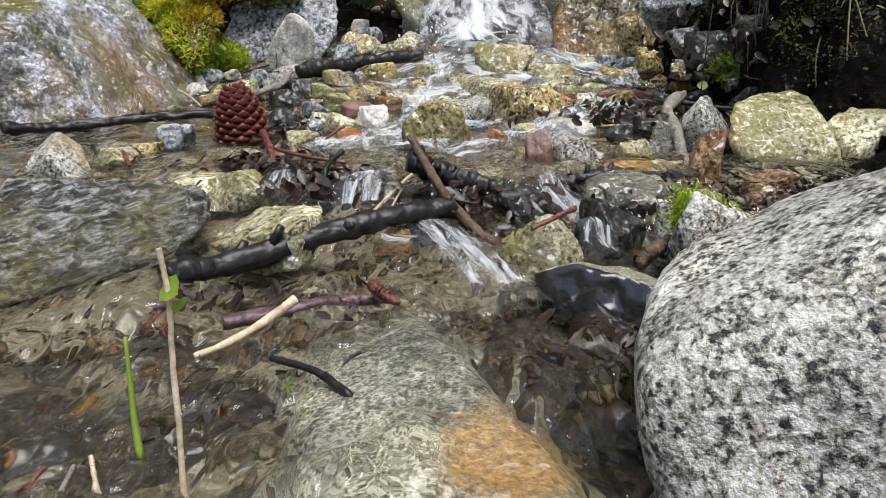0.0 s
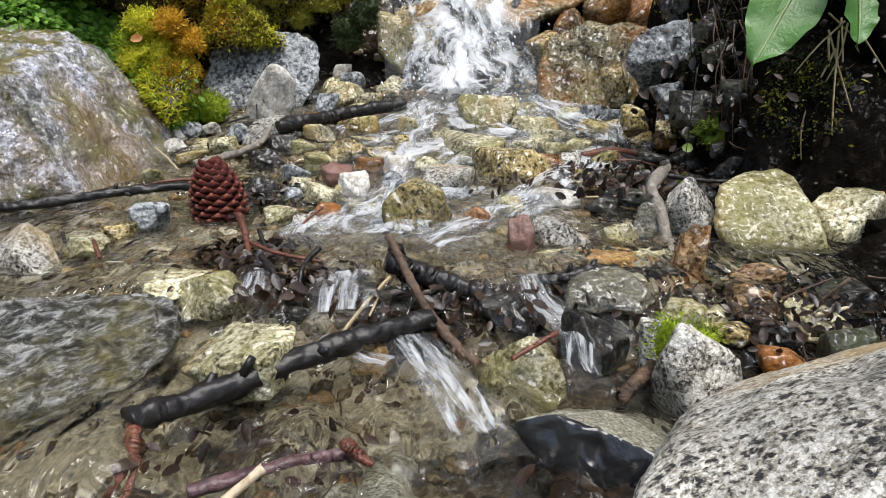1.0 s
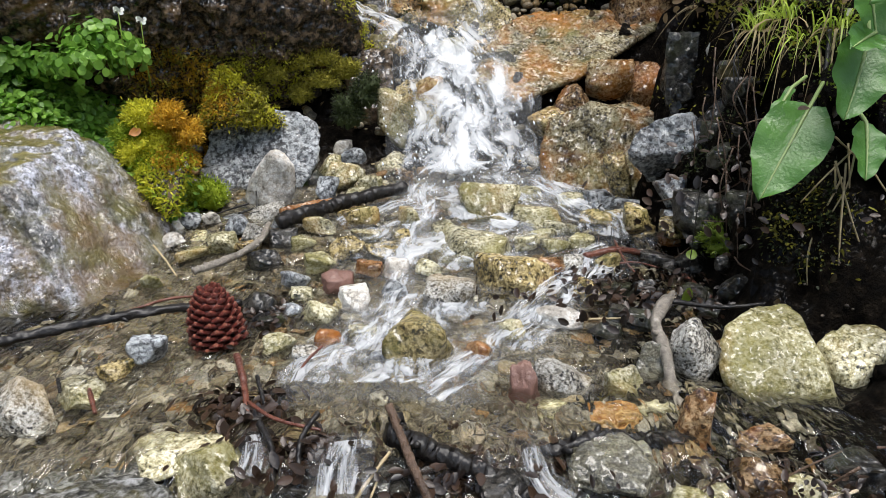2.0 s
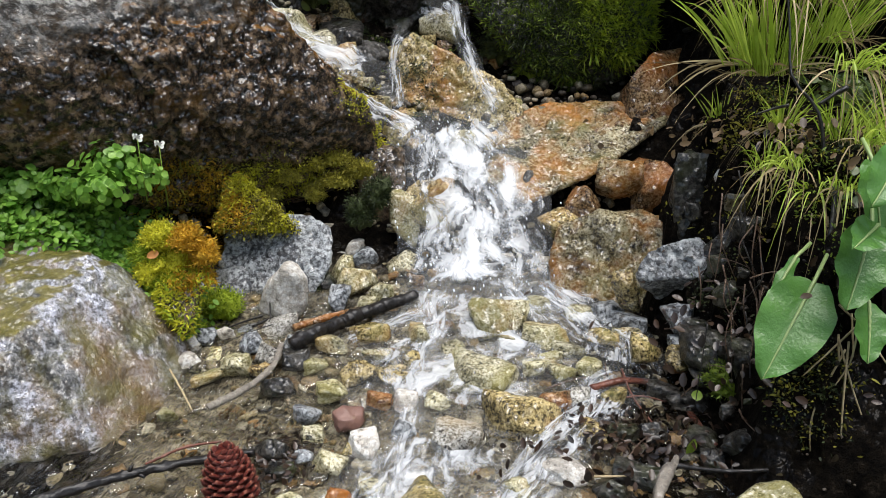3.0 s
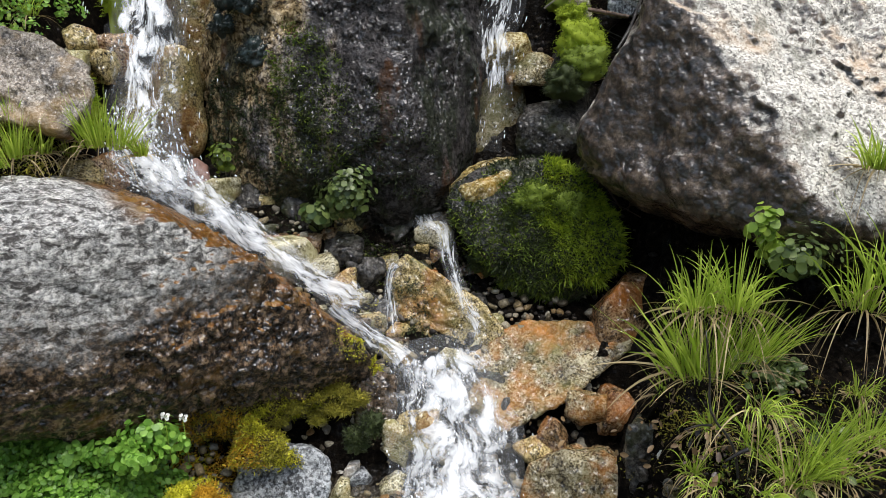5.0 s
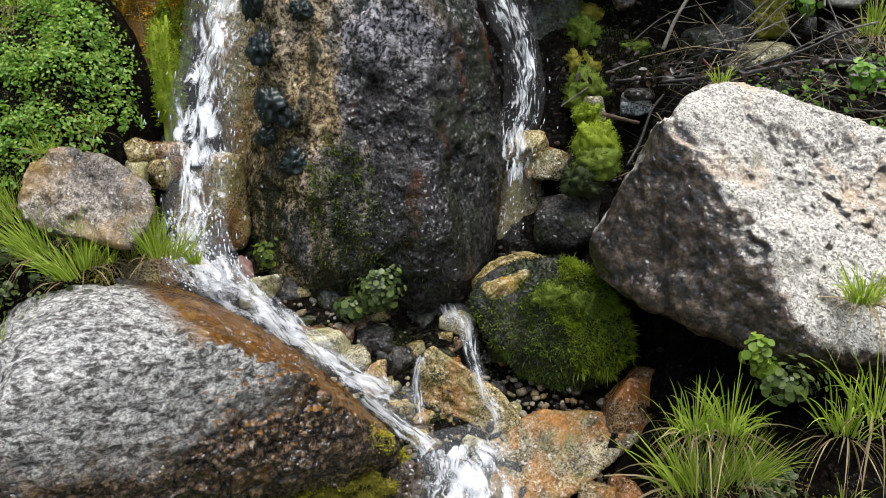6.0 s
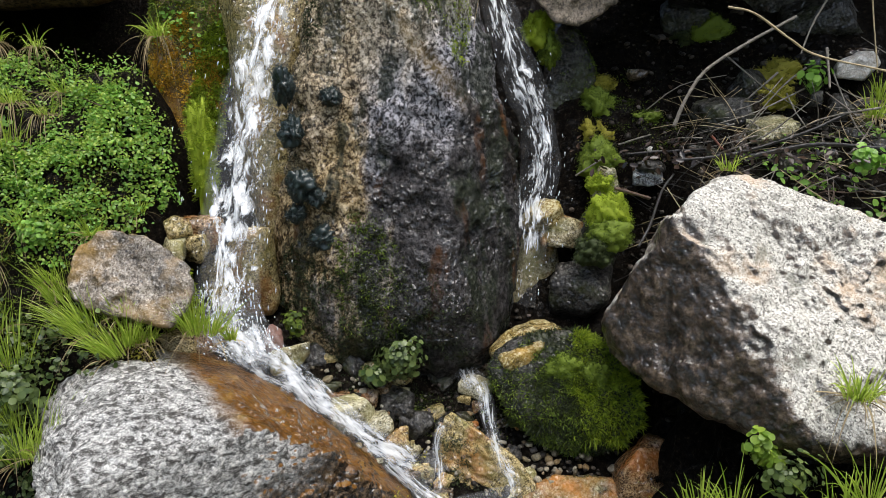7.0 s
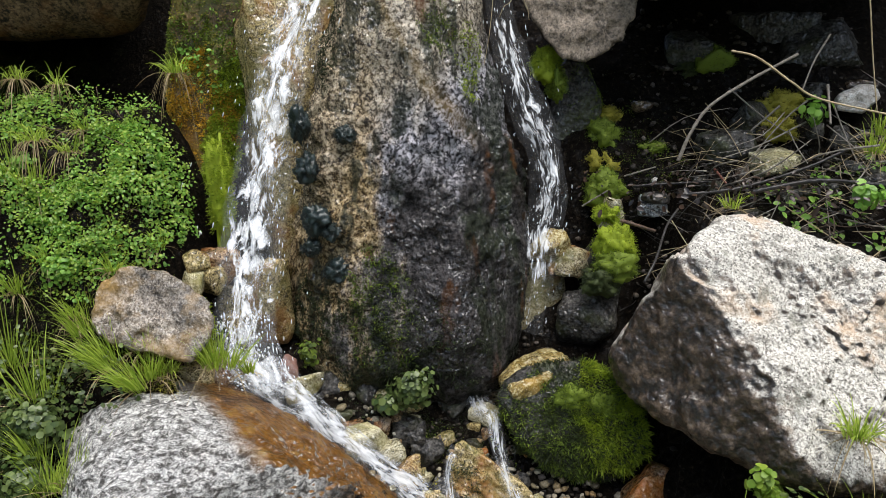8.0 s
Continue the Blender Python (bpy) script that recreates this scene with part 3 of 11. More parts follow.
def earth_material():
    """Wet earth on the banks, blackened for the shade of bank and hollow; ochre sand and fine gravel where the stream
    runs.
    """
    n = Nodes("earth_and_sand")
    sep = n.node("SeparateXYZ", Vector=n.co)
    wob = n.math("MULTIPLY", n.math("SUBTRACT", n.noise(9, 5), 0.5), 0.12)
    inside = n.ramp(n.math("ADD", n.math("SUBTRACT", 0.34, n.math("ABSOLUTE", n.math("ADD", n.math("ADD", sep.outputs[0], 0.10), wob))), 0.5), [(0.49, 0.0), (0.56, 1.0)])
    wide = n.ramp(n.math("ADD", n.math("SUBTRACT", 0.78, sep.outputs[1]), wob), [(0.0, 0.0), (0.06, 1.0)])
    left = n.ramp(n.math("MULTIPLY", sep.outputs[0], -1.0), [(0.0, 0.0), (0.1, 1.0)])
    low = n.ramp(n.math("ADD", n.math("SUBTRACT", 1.9, sep.outputs[1]), wob), [(0.55, 0.0), (0.62, 1.0)])
    silt = n.ramp(n.math("ADD", n.math("SUBTRACT", 1.0, sep.outputs[1]), n.math("MULTIPLY", wob, 0.6)), [(0.45, 0.0), (0.50, 1.0)])
    sandy = n.math("MULTIPLY", low, n.math("MAXIMUM", inside, n.math("MULTIPLY", wide, left)))
    # Near-black soil carries the shade under the bank and in the hollow.
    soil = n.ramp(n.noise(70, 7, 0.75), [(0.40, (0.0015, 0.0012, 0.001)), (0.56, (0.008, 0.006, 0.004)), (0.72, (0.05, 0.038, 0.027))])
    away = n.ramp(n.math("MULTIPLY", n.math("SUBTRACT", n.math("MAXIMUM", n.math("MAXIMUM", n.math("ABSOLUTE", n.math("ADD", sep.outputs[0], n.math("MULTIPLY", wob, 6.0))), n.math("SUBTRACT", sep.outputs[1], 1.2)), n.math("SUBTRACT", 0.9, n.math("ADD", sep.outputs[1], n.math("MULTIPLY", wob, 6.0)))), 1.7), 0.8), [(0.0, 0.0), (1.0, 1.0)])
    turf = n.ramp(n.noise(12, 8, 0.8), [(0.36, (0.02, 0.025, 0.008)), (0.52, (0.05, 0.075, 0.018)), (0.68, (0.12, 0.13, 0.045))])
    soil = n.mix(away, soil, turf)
    sandy_reach = n.math("MULTIPLY", n.ramp(n.math("MULTIPLY", n.math("ADD", sep.outputs[0], n.math("ADD", 1.5, n.math("MULTIPLY", wob, 4.0))), 1.0), [(0.3, 0.0), (0.8, 1.0)]), n.math("MAXIMUM", n.math("SUBTRACT", 1.0, away), inside))
    sand = n.ramp(n.noise(120, 6, 0.75), [(0.40, (0.010, 0.007, 0.004)), (0.52, (0.16, 0.13, 0.08)), (0.66, (0.46, 0.40, 0.28))])
    sand = n.mix(1.0, sand, n.ramp(n.noise(11, 5, 0.6), [(0.3, 0.45), (0.7, 1.2)]), "MULTIPLY")
    rust = n.ramp(n.noise(15, 5, 0.6, n.vec("ADD", n.co, (4.0, 2.0, 0.0))), [(0.58, 0.0), (0.68, 1.0)])
    sand = n.mix(n.math("MULTIPLY", rust, 0.6), sand, (0.22, 0.11, 0.03))
    sandy = n.math("MULTIPLY", sandy, sandy_reach)
    damp = n.ramp(n.noise(16, 6, 0.7), [(0.50, 0.0), (0.60, 0.1)])
    n.film(n.math("MAXIMUM", n.math("MULTIPLY", sandy, 0.6), n.math("MULTIPLY", damp, n.math("SUBTRACT", 1.0, away))), 80, 0.010)
    mud = n.ramp(n.noise(70, 6, 0.72), [(0.38, (0.07, 0.058, 0.032)), (0.52, (0.24, 0.205, 0.125)), (0.66, (0.46, 0.41, 0.29))])
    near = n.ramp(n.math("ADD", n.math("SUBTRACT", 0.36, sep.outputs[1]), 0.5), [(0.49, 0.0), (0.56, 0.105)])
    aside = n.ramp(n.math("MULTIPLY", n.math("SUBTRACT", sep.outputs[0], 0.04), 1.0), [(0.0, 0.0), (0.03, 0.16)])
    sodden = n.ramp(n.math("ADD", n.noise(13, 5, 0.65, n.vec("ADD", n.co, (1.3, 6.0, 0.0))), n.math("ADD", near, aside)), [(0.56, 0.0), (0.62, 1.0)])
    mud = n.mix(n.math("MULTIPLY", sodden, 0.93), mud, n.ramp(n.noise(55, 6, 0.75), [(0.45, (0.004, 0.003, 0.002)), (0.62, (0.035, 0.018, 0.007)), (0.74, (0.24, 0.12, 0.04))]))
    sand = n.mix(n.math("MULTIPLY", silt, 0.9), sand, mud)
    h = n.math("ADD", n.noise(60, 7, 0.75), n.math("MULTIPLY", n.noise(260, 4), 0.4))
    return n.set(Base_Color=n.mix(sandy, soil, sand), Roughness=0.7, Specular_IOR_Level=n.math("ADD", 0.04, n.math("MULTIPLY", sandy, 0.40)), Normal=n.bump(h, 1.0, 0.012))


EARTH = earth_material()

# ---- ground: one sheet, fine where the stream runs, coarse far out ----
gx = np.concatenate([-np.geomspace(30, 1.6, 22), np.arange(-1.58, 1.6, 0.016), np.geomspace(1.6, 30, 22)])
gy = np.concatenate([-np.geomspace(30, 0.5, 20), np.arange(-0.48, 2.7, 0.016), np.geomspace(2.72, 30, 22)])
X, Y = np.meshgrid(gx, gy)
P = np.column_stack([X.ravel(), Y.ravel(), land(X.ravel(), Y.ravel())])
near = np.clip(1.5 - np.abs(P[:, 0]) * 0.2, 0.3, 1)
calm = 1 - 0.75 * ((P[:, 1] < 1.15) & (np.abs(P[:, 0]) < 0.4))
P[:, 2] += calm * (0.022 * fbm(P, 6, 4, 3) + 0.012 * fbm(P, 34, 4, 8, 0.65)) + 0.25 * fbm(P, 0.35, 3, 5) * (1 - near)
steep = step(P[:, 0], 0.3, 0.45) * (1 - step(P[:, 0], 0.9, 1.3)) * step(P[:, 1], 0.4, 0.7) * (1 - step(P[:, 1], 1.6, 1.9))
lump = fbm(P, 13, 4, 41, 0.6)
P[:, 0] -= 0.035 * steep * lump
P[:, 1] -= 0.035 * steep * lump
nx = len(gx)
I = np.arange(len(P)).reshape(len(gy), nx)
Q = np.stack([I[:-1, :-1], I[:-1, 1:], I[1:, 1:], I[1:, :-1]], -1).reshape(-1, 4)
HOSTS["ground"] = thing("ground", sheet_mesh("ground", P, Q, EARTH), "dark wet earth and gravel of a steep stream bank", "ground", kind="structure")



def gravel(name, count, region, size, material, label, seed, lift=0.0):
    """Small pebbles strewn on the ground, far too many to count."""
    rng = np.random.default_rng(seed)
    dirs, faces = ball(2)
    x = rng.uniform(region[0], region[1], count)
    y = rng.uniform(region[2], region[3], count)
    z = land(x, y) + lift
    V, F = [], []
    for i in range(count):
        r = size[0] * (size[1] / size[0]) ** (rng.random() ** 1.6)
        s = r * rng.uniform(0.6, 1.2, 3) * (1, 1, 0.7)
        w = np.sign(dirs) * np.abs(dirs) ** rng.uniform(0.45, 0.9) * (1 + 0.10 * rng.normal(size=(len(dirs), 1)).clip(-1, 1))
        turn = np.array(Euler((rng.uniform(-0.6, 0.6), rng.uniform(-0.6, 0.6), rng.uniform(0, math.tau))).to_matrix())
        w = (0.8 * w * s) @ turn.T
        V.append(w + (x[i], y[i], z[i] + r * 0.15))
        F.append(faces + i * len(dirs))
    return thing(name, sheet_mesh(name, np.vstack(V), np.vstack(F), material), label, "gravel", kind="stuff")


def pebble_material(name, stops, rough):
    n = Nodes(name)
    r = n.tree.nodes.new("ShaderNodeNewGeometry").outputs["Random Per Island"]
    col = n.ramp(r, stops)
    col = n.mix(0.9, col, n.ramp(n.noise(320, 4, 0.7), [(0.35, 0.35), (0.55, 1.0), (0.7, 1.35)]), "MULTIPLY")
    return n.set(Base_Color=col, Roughness=rough, Specular_IOR_Level=0.2, Normal=n.bump(n.noise(250, 4), 0.4, 0.004))


PEBBLES = pebble_material("pebbles", [(0.0, (0.06, 0.05, 0.035)), (0.2, (0.20, 0.165, 0.10)), (0.4, (0.15, 0.135, 0.105)), (0.6, (0.30, 0.27, 0.20)), (0.75, (0.19, 0.105, 0.04)), (0.9, (0.25, 0.20, 0.11)), (1.0, (0.42, 0.40, 0.34))], 0.35)
# Pebble colours lowered so that they hold the shade of bank and hollow.
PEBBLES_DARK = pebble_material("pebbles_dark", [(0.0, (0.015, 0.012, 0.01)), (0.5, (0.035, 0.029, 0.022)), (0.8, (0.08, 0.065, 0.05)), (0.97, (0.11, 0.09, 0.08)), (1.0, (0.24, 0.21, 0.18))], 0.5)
PEBBLES_POOL = pebble_material("pebbles_pool", [(0.0, (0.02, 0.014, 0.008)), (0.4, (0.07, 0.05, 0.025)), (0.65, (0.12, 0.10, 0.065)), (0.8, (0.15, 0.07, 0.02)), (0.93, (0.14, 0.11, 0.06)), (1.0, (0.30, 0.28, 0.22))], 0.4)
gravel("gravel", 2600, (-0.62, 0.36, 0.52, 1.30), (0.004, 0.016), PEBBLES, "ochre and grey gravel on the stream bed", 5)
gravel("gravel", 1100, (-0.40, 0.20, 0.08, 0.54), (0.002, 0.011), PEBBLES_POOL, "fine ochre gravel under the clear lower pool", 6)
gravel("gravel", 1500, (0.10, 0.75, 0.40, 1.5), (0.002, 0.006), PEBBLES_DARK, "grit on the bank, darkened for its shade", 7)
gravel("gravel", 1500, (-0.7, 0.55, 1.45, 2.2), (0.004, 0.014), PEBBLES_DARK, "dark wet grit at the foot of the rock face", 8)
gravel("gravel", 900, (-0.55, 0.4, 1.2, 1.75), (0.005, 0.018), PEBBLES, "ochre rubble beside the falls", 9, 0.004)
gravel("gravel", 900, (0.35, 1.3, 1.8, 2.7), (0.005, 0.016), PEBBLES_DARK, "rubble in the hollow, darkened for its shade", 10)

# ---- great rocks ----
boulder("granite_boulder", (0.2, 0.27, 0.05), (
    (-0.814, 0.526, 0.246, 0.084),
    (-0.52, 0.549, 0.654, 0.079),
    (-0.33, 0.511, 0.794, 0.075),
    (-0.249, 0.481, 0.841, 0.076),
    (-0.152, 0.427, 0.891, 0.081),
    (0.763, -0.338, 0.552, 0.107),
    (0.812, -0.583, -0.009, 0.099),
    (0.268, -0.625, -0.733, 0.112),
    (-0.889, 0.311, -0.337, 0.083),
    (-0.891, 0.329, -0.314, 0.083),
    (-0.897, 0.359, -0.257, 0.083),
    (-0.459, 0.04, 0.888, 0.091),
    (-0.306, -0.917, 0.255, 0.148),
    (0, 1, 0, 0.12),
), GRANITE_WHITE, "pale speckled granite boulder at the stream edge", p=10, rough=0.03, level=6, seed=1, category="boulder", smooth=True)
boulder("boulder", (-0.66, 1.1, 0.16), (
    (-0.447, -0.129, 0.885, 0.155),
    (-0.028, 0.153, 0.988, 0.147),
    (0.265, 0.323, 0.908, 0.148),
    (0.364, 0.369, 0.855, 0.155),
    (0.713, 0.498, 0.495, 0.192),
    (0.743, 0.504, 0.441, 0.197),
    (0.85, 0.43, -0.304, 0.23),
    (0.609, 0.241, -0.756, 0.199),
    (0.243, 0.033, -0.969, 0.145),
    (0.244, 0.034, -0.969, 0.145),
    (0.243, 0.032, -0.97, 0.145),
    (-0.853, -0.497, 0.156, 0.163),
    (0.762, -0.321, 0.562, 0.205),
    (0.05, -0.352, 0.935, 0.151),
    (0.3, -0.949, 0.1, 0.279),
    (0, 1, 0, 0.21),
), BOULDER_LEFT, "tall grey boulder with rusty streaks and a mossy flat top", p=26, rough=0.035, level=7, seed=4, category="boulder", hammer=(0.003, 38))
boulder("slab_boulder", (-0.47, 1.38, 0.58), (
    (-0.508, -0.261, 0.821, 0.463),
    (-0.134, 0.026, 0.991, 0.338),
    (0.103, 0.184, 0.978, 0.254),
    (0.253, 0.27, 0.929, 0.207),
    (0.469, 0.369, 0.803, 0.157),
    (0.414, 0.349, 0.841, 0.165),
    (0.658, 0.391, 0.643, 0.182),
    (0.582, 0.389, 0.714, 0.164),
    (0.64, 0.385, 0.665, 0.184),
    (0.974, 0.164, -0.156, 0.411),
    (0.735, -0.051, -0.676, 0.409),
    (0.433, -0.179, -0.883, 0.353),
    (0.129, -0.282, -0.951, 0.306),
    (-0.163, -0.398, -0.903, 0.314),
    (-0.196, -0.416, -0.888, 0.32),
    (-0.805, -0.574, 0.151, 0.515),
    (0.609, -0.789, 0.08, 0.188),
    (0.503, -0.754, -0.422, 0.208),
    (0.151, -0.252, 0.956, 0.292),
    (0, 1, 0, 0.3),
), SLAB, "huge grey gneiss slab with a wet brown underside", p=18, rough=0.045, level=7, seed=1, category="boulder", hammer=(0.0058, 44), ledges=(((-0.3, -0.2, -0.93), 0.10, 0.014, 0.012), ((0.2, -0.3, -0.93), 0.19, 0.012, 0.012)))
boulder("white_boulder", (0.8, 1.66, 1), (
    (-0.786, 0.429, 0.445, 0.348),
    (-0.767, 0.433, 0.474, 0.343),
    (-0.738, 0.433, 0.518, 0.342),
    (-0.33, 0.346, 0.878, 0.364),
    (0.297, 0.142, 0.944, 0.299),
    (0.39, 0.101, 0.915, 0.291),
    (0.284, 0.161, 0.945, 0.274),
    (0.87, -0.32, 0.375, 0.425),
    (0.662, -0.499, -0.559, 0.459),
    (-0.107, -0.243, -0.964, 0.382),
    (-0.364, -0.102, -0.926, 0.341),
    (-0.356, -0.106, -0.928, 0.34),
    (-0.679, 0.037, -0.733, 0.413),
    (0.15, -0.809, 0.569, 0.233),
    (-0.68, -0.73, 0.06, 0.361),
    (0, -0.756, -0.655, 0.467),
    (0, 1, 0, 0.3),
), BOULDER_RIGHT, "sunlit white granite boulder, wet brown underside with its shade painted in", p=22, rough=0.04, level=7, seed=6, category="boulder", hammer=(0.0026, 46), ledges=(((0.56, -0.1, 0.83), 0.02, 0.016, 0.012), ((-0.5, -0.2, 0.84), 0.10, 0.012, 0.01), ((0.8, -0.1, -0.6), 0.05, 0.010, 0.012)))
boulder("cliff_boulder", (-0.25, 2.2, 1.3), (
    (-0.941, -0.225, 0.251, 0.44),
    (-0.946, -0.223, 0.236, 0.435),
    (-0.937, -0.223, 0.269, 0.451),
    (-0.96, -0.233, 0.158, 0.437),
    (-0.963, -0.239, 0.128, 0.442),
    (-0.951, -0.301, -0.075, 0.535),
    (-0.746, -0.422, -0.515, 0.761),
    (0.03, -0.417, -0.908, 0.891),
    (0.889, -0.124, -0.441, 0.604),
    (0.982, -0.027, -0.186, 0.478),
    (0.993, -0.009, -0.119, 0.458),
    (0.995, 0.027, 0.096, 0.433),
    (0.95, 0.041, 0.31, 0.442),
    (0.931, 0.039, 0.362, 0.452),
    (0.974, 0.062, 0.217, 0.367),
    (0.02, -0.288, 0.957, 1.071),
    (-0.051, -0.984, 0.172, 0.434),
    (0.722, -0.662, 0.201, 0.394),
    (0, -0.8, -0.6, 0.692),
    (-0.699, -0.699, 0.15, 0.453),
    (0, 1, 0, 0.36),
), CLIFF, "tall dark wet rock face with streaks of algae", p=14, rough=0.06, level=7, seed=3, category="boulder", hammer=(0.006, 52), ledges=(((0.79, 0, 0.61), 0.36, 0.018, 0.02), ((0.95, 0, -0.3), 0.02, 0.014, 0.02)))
boulder("mossy_rock", (0.267, 1.795, 0.651), (
    (-0.698, 0.47, 0.54, 0.203),
    (-0.163, 0.555, 0.816, 0.161),
    (0.374, 0.489, 0.788, 0.156),
    (0.855, 0.282, 0.435, 0.167),
    (0.998, 0.049, -0.044, 0.192),
    (0.563, -0.239, -0.791, 0.216),
    (-0.374, -0.159, -0.914, 0.151),
    (-0.763, -0.001, -0.647, 0.147),
    (-0.88, 0.079, -0.469, 0.161),
    (0, -0.894, 0.447, 0.152),
    (0, -0.949, -0.316, 0.17),
    (0, 1, 0, 0.18),
), ROCK_DARK, "rounded dark rock overgrown with green moss", p=9, rough=0.05, level=5, seed=1, category="boulder")
boulder("wedge_stone", (0.022, 1.729, 0.485), (
    (-0.975, 0.189, 0.117, 0.108),
    (-0.688, 0.308, 0.657, 0.137),
    (0.298, 0.413, 0.86, 0.098),
    (0.767, 0.373, 0.522, 0.058),
    (0.527, 0.427, 0.735, 0.039),
    (0.976, 0.189, -0.11, 0.127),
    (0.418, -0.007, -0.909, 0.106),
    (0.098, -0.03, -0.995, 0.093),
    (-0.326, -0.036, -0.945, 0.098),
    (-0.97, 0.112, -0.216, 0.105),
    (-0.197, -0.935, 0.295, 0.122),
    (0, 1, 0, 0.132),
), GRANITE_WET, "wedge-shaped ochre stone between two threads of water", p=26, rough=0.04, level=6, seed=1, category="boulder", hammer=(0.004, 42))
boulder("rust_slab", (0.329, 1.685, 0.365), (
    (-0.941, 0.308, 0.142, 0.151),
    (-0.602, 0.448, 0.661, 0.108),
    (-0.011, 0.454, 0.891, 0.07),
    (0.184, 0.417, 0.89, 0.082),
    (0.927, -0.15, -0.344, 0.184),
    (0.386, -0.16, -0.909, 0.044),
    (0.546, -0.154, -0.824, 0.039),
    (-0.417, -0.101, -0.903, 0.15),
    (-0.05, -0.599, 0.799, 0.153),
    (0, 1, 0, 0.18),
), BLOCK_RUST, "slanting rock slab stained orange with iron", p=26, rough=0.03, level=6, seed=1, category="boulder", hammer=(0.004, 42))
boulder("flat_rock", (-0.3, 0.5, 0), (
    (-0.142, 0.415, 0.899, 0.072),
    (-0.31, 0.304, 0.901, 0.076),
    (-0.211, 0.36, 0.909, 0.081),
    (0.337, 0.563, 0.755, 0.11),
    (0.854, 0.519, 0.036, 0.105),
    (0.647, 0.115, -0.753, 0.034),
    (0.406, -0.071, -0.911, 0.01),
    (0.181, -0.225, -0.957, 0.01),
    (0.134, -0.258, -0.957, 0.01),
    (-0.849, -0.512, 0.133, 0.115),
    (0.251, -0.351, 0.902, 0.113),
    (0.505, -0.808, 0.303, 0.15),
    (0, 1, 0, 0.12),
), FLAT_WET, "low wet streaked rock at the edge of the pool", p=10, rough=0.06, level=7, seed=1, category="boulder", hammer=(0.004, 40))
boulder("sunken_rock", (0, 0.22, -0.05), (
    (-0.081, -0.02, 0.997, 0.095),
    (-0.702, 0.542, 0.462, 0.118),
    (0.722, 0.341, 0.602, 0.086),
    (0.802, 0.271, 0.532, 0.079),
    (-0.849, -0.2, 0.489, 0.088),
    (0.251, 0.1, 0.963, 0.1),
    (-0.402, 0.151, 0.903, 0.103),
    (0.9, -0.436, 0, 0.09),
    (-0.9, -0.436, 0, 0.11),
    (0, -0.97, 0.243, 0.16),
    (0, 0, -1, 0.05),
), SUNKEN, "half-sunken pointed grey-brown rock in the shallow stream", p=34, rough=0.022, level=6, seed=1, category="boulder", smooth=True)
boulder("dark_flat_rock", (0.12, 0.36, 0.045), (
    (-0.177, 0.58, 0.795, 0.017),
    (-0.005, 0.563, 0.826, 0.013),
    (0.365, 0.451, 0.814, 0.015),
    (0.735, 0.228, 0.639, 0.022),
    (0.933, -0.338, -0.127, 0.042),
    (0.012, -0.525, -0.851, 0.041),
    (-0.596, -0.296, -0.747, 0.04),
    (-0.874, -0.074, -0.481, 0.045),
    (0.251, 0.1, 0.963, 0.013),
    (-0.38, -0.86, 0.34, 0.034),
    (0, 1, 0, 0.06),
), TAN_SHADE_FLANK, "flat tan stone, its wet flank painted black with shade", p=14, rough=0.03, level=5, seed=1, category="stone")
boulder("granite_block", (0.37, 0.73, 0.09), (
    (-0.828, 0.557, -0.061, 0.026),
    (-0.581, 0.682, 0.445, 0.03),
    (-0.08, 0.595, 0.799, 0.04),
    (0.645, 0.184, 0.742, 0.051),
    (0.93, -0.165, 0.33, 0.047),
    (0.924, -0.151, 0.35, 0.047),
    (0.916, -0.397, -0.054, 0.077),
    (0.566, -0.551, -0.613, 0.109),
    (0.069, -0.445, -0.893, 0.111),
    (-0.783, 0.262, -0.564, 0.036),
    (-0.629, 0.051, -0.775, 0.054),
    (-0.848, 0.489, -0.205, 0.029),
    (-0.1, -0.752, 0.652, 0.064),
    (-0.052, -0.993, -0.105, 0.088),
    (0, -0.301, 0.954, 0.054),
    (0, 1, 0, 0.078),
), GRANITE_RIVER, "blocky pale ochre granite stone standing against the dark bank", p=24, rough=0.03, level=5, seed=1, category="stone")
boulder("grey_rock", (-0.317, 1.363, 0.215), (
    (-0.979, -0.049, 0.197, 0.091),
    (-0.357, 0.375, 0.856, 0.068),
    (-0.008, 0.486, 0.874, 0.056),
    (0.527, 0.538, 0.658, 0.079),
    (0.923, 0.339, -0.182, 0.089),
    (0.814, 0.18, -0.552, 0.086),
    (-0.043, -0.195, -0.98, 0.07),
    (-0.758, -0.273, -0.592, 0.096),
    (-0.101, -0.909, 0.404, 0.072),
    (0, 1, 0, 0.084),
), GNEISS_GREY, "grey cracked rock below the mossy slab", p=26, rough=0.05, level=6, seed=1, category="rock", hammer=(0.004, 42))
boulder("rust_block", (0.357, 1.386, 0.178), (
    (-0.899, 0.395, 0.19, 0.108),
    (-0.455, 0.502, 0.736, 0.096),
    (0.008, 0.454, 0.891, 0.086),
    (0.372, 0.346, 0.861, 0.095),
    (0.967, -0.061, 0.246, 0.13),
    (0.806, -0.293, -0.514, 0.109),
    (0.242, -0.3, -0.923, 0.098),
    (-0.23, -0.204, -0.952, 0.11),
    (-0.923, 0.2, -0.329, 0.115),
    (-0.255, -0.917, 0.306, 0.156),
    (0, -0.301, 0.954, 0.157),
    (0, 1, 0, 0.12),
), BLOCK_RUST, "broad speckled block with a rusty top beside the fall", p=26, rough=0.04, level=6, seed=1, category="rock", hammer=(0.004, 42))
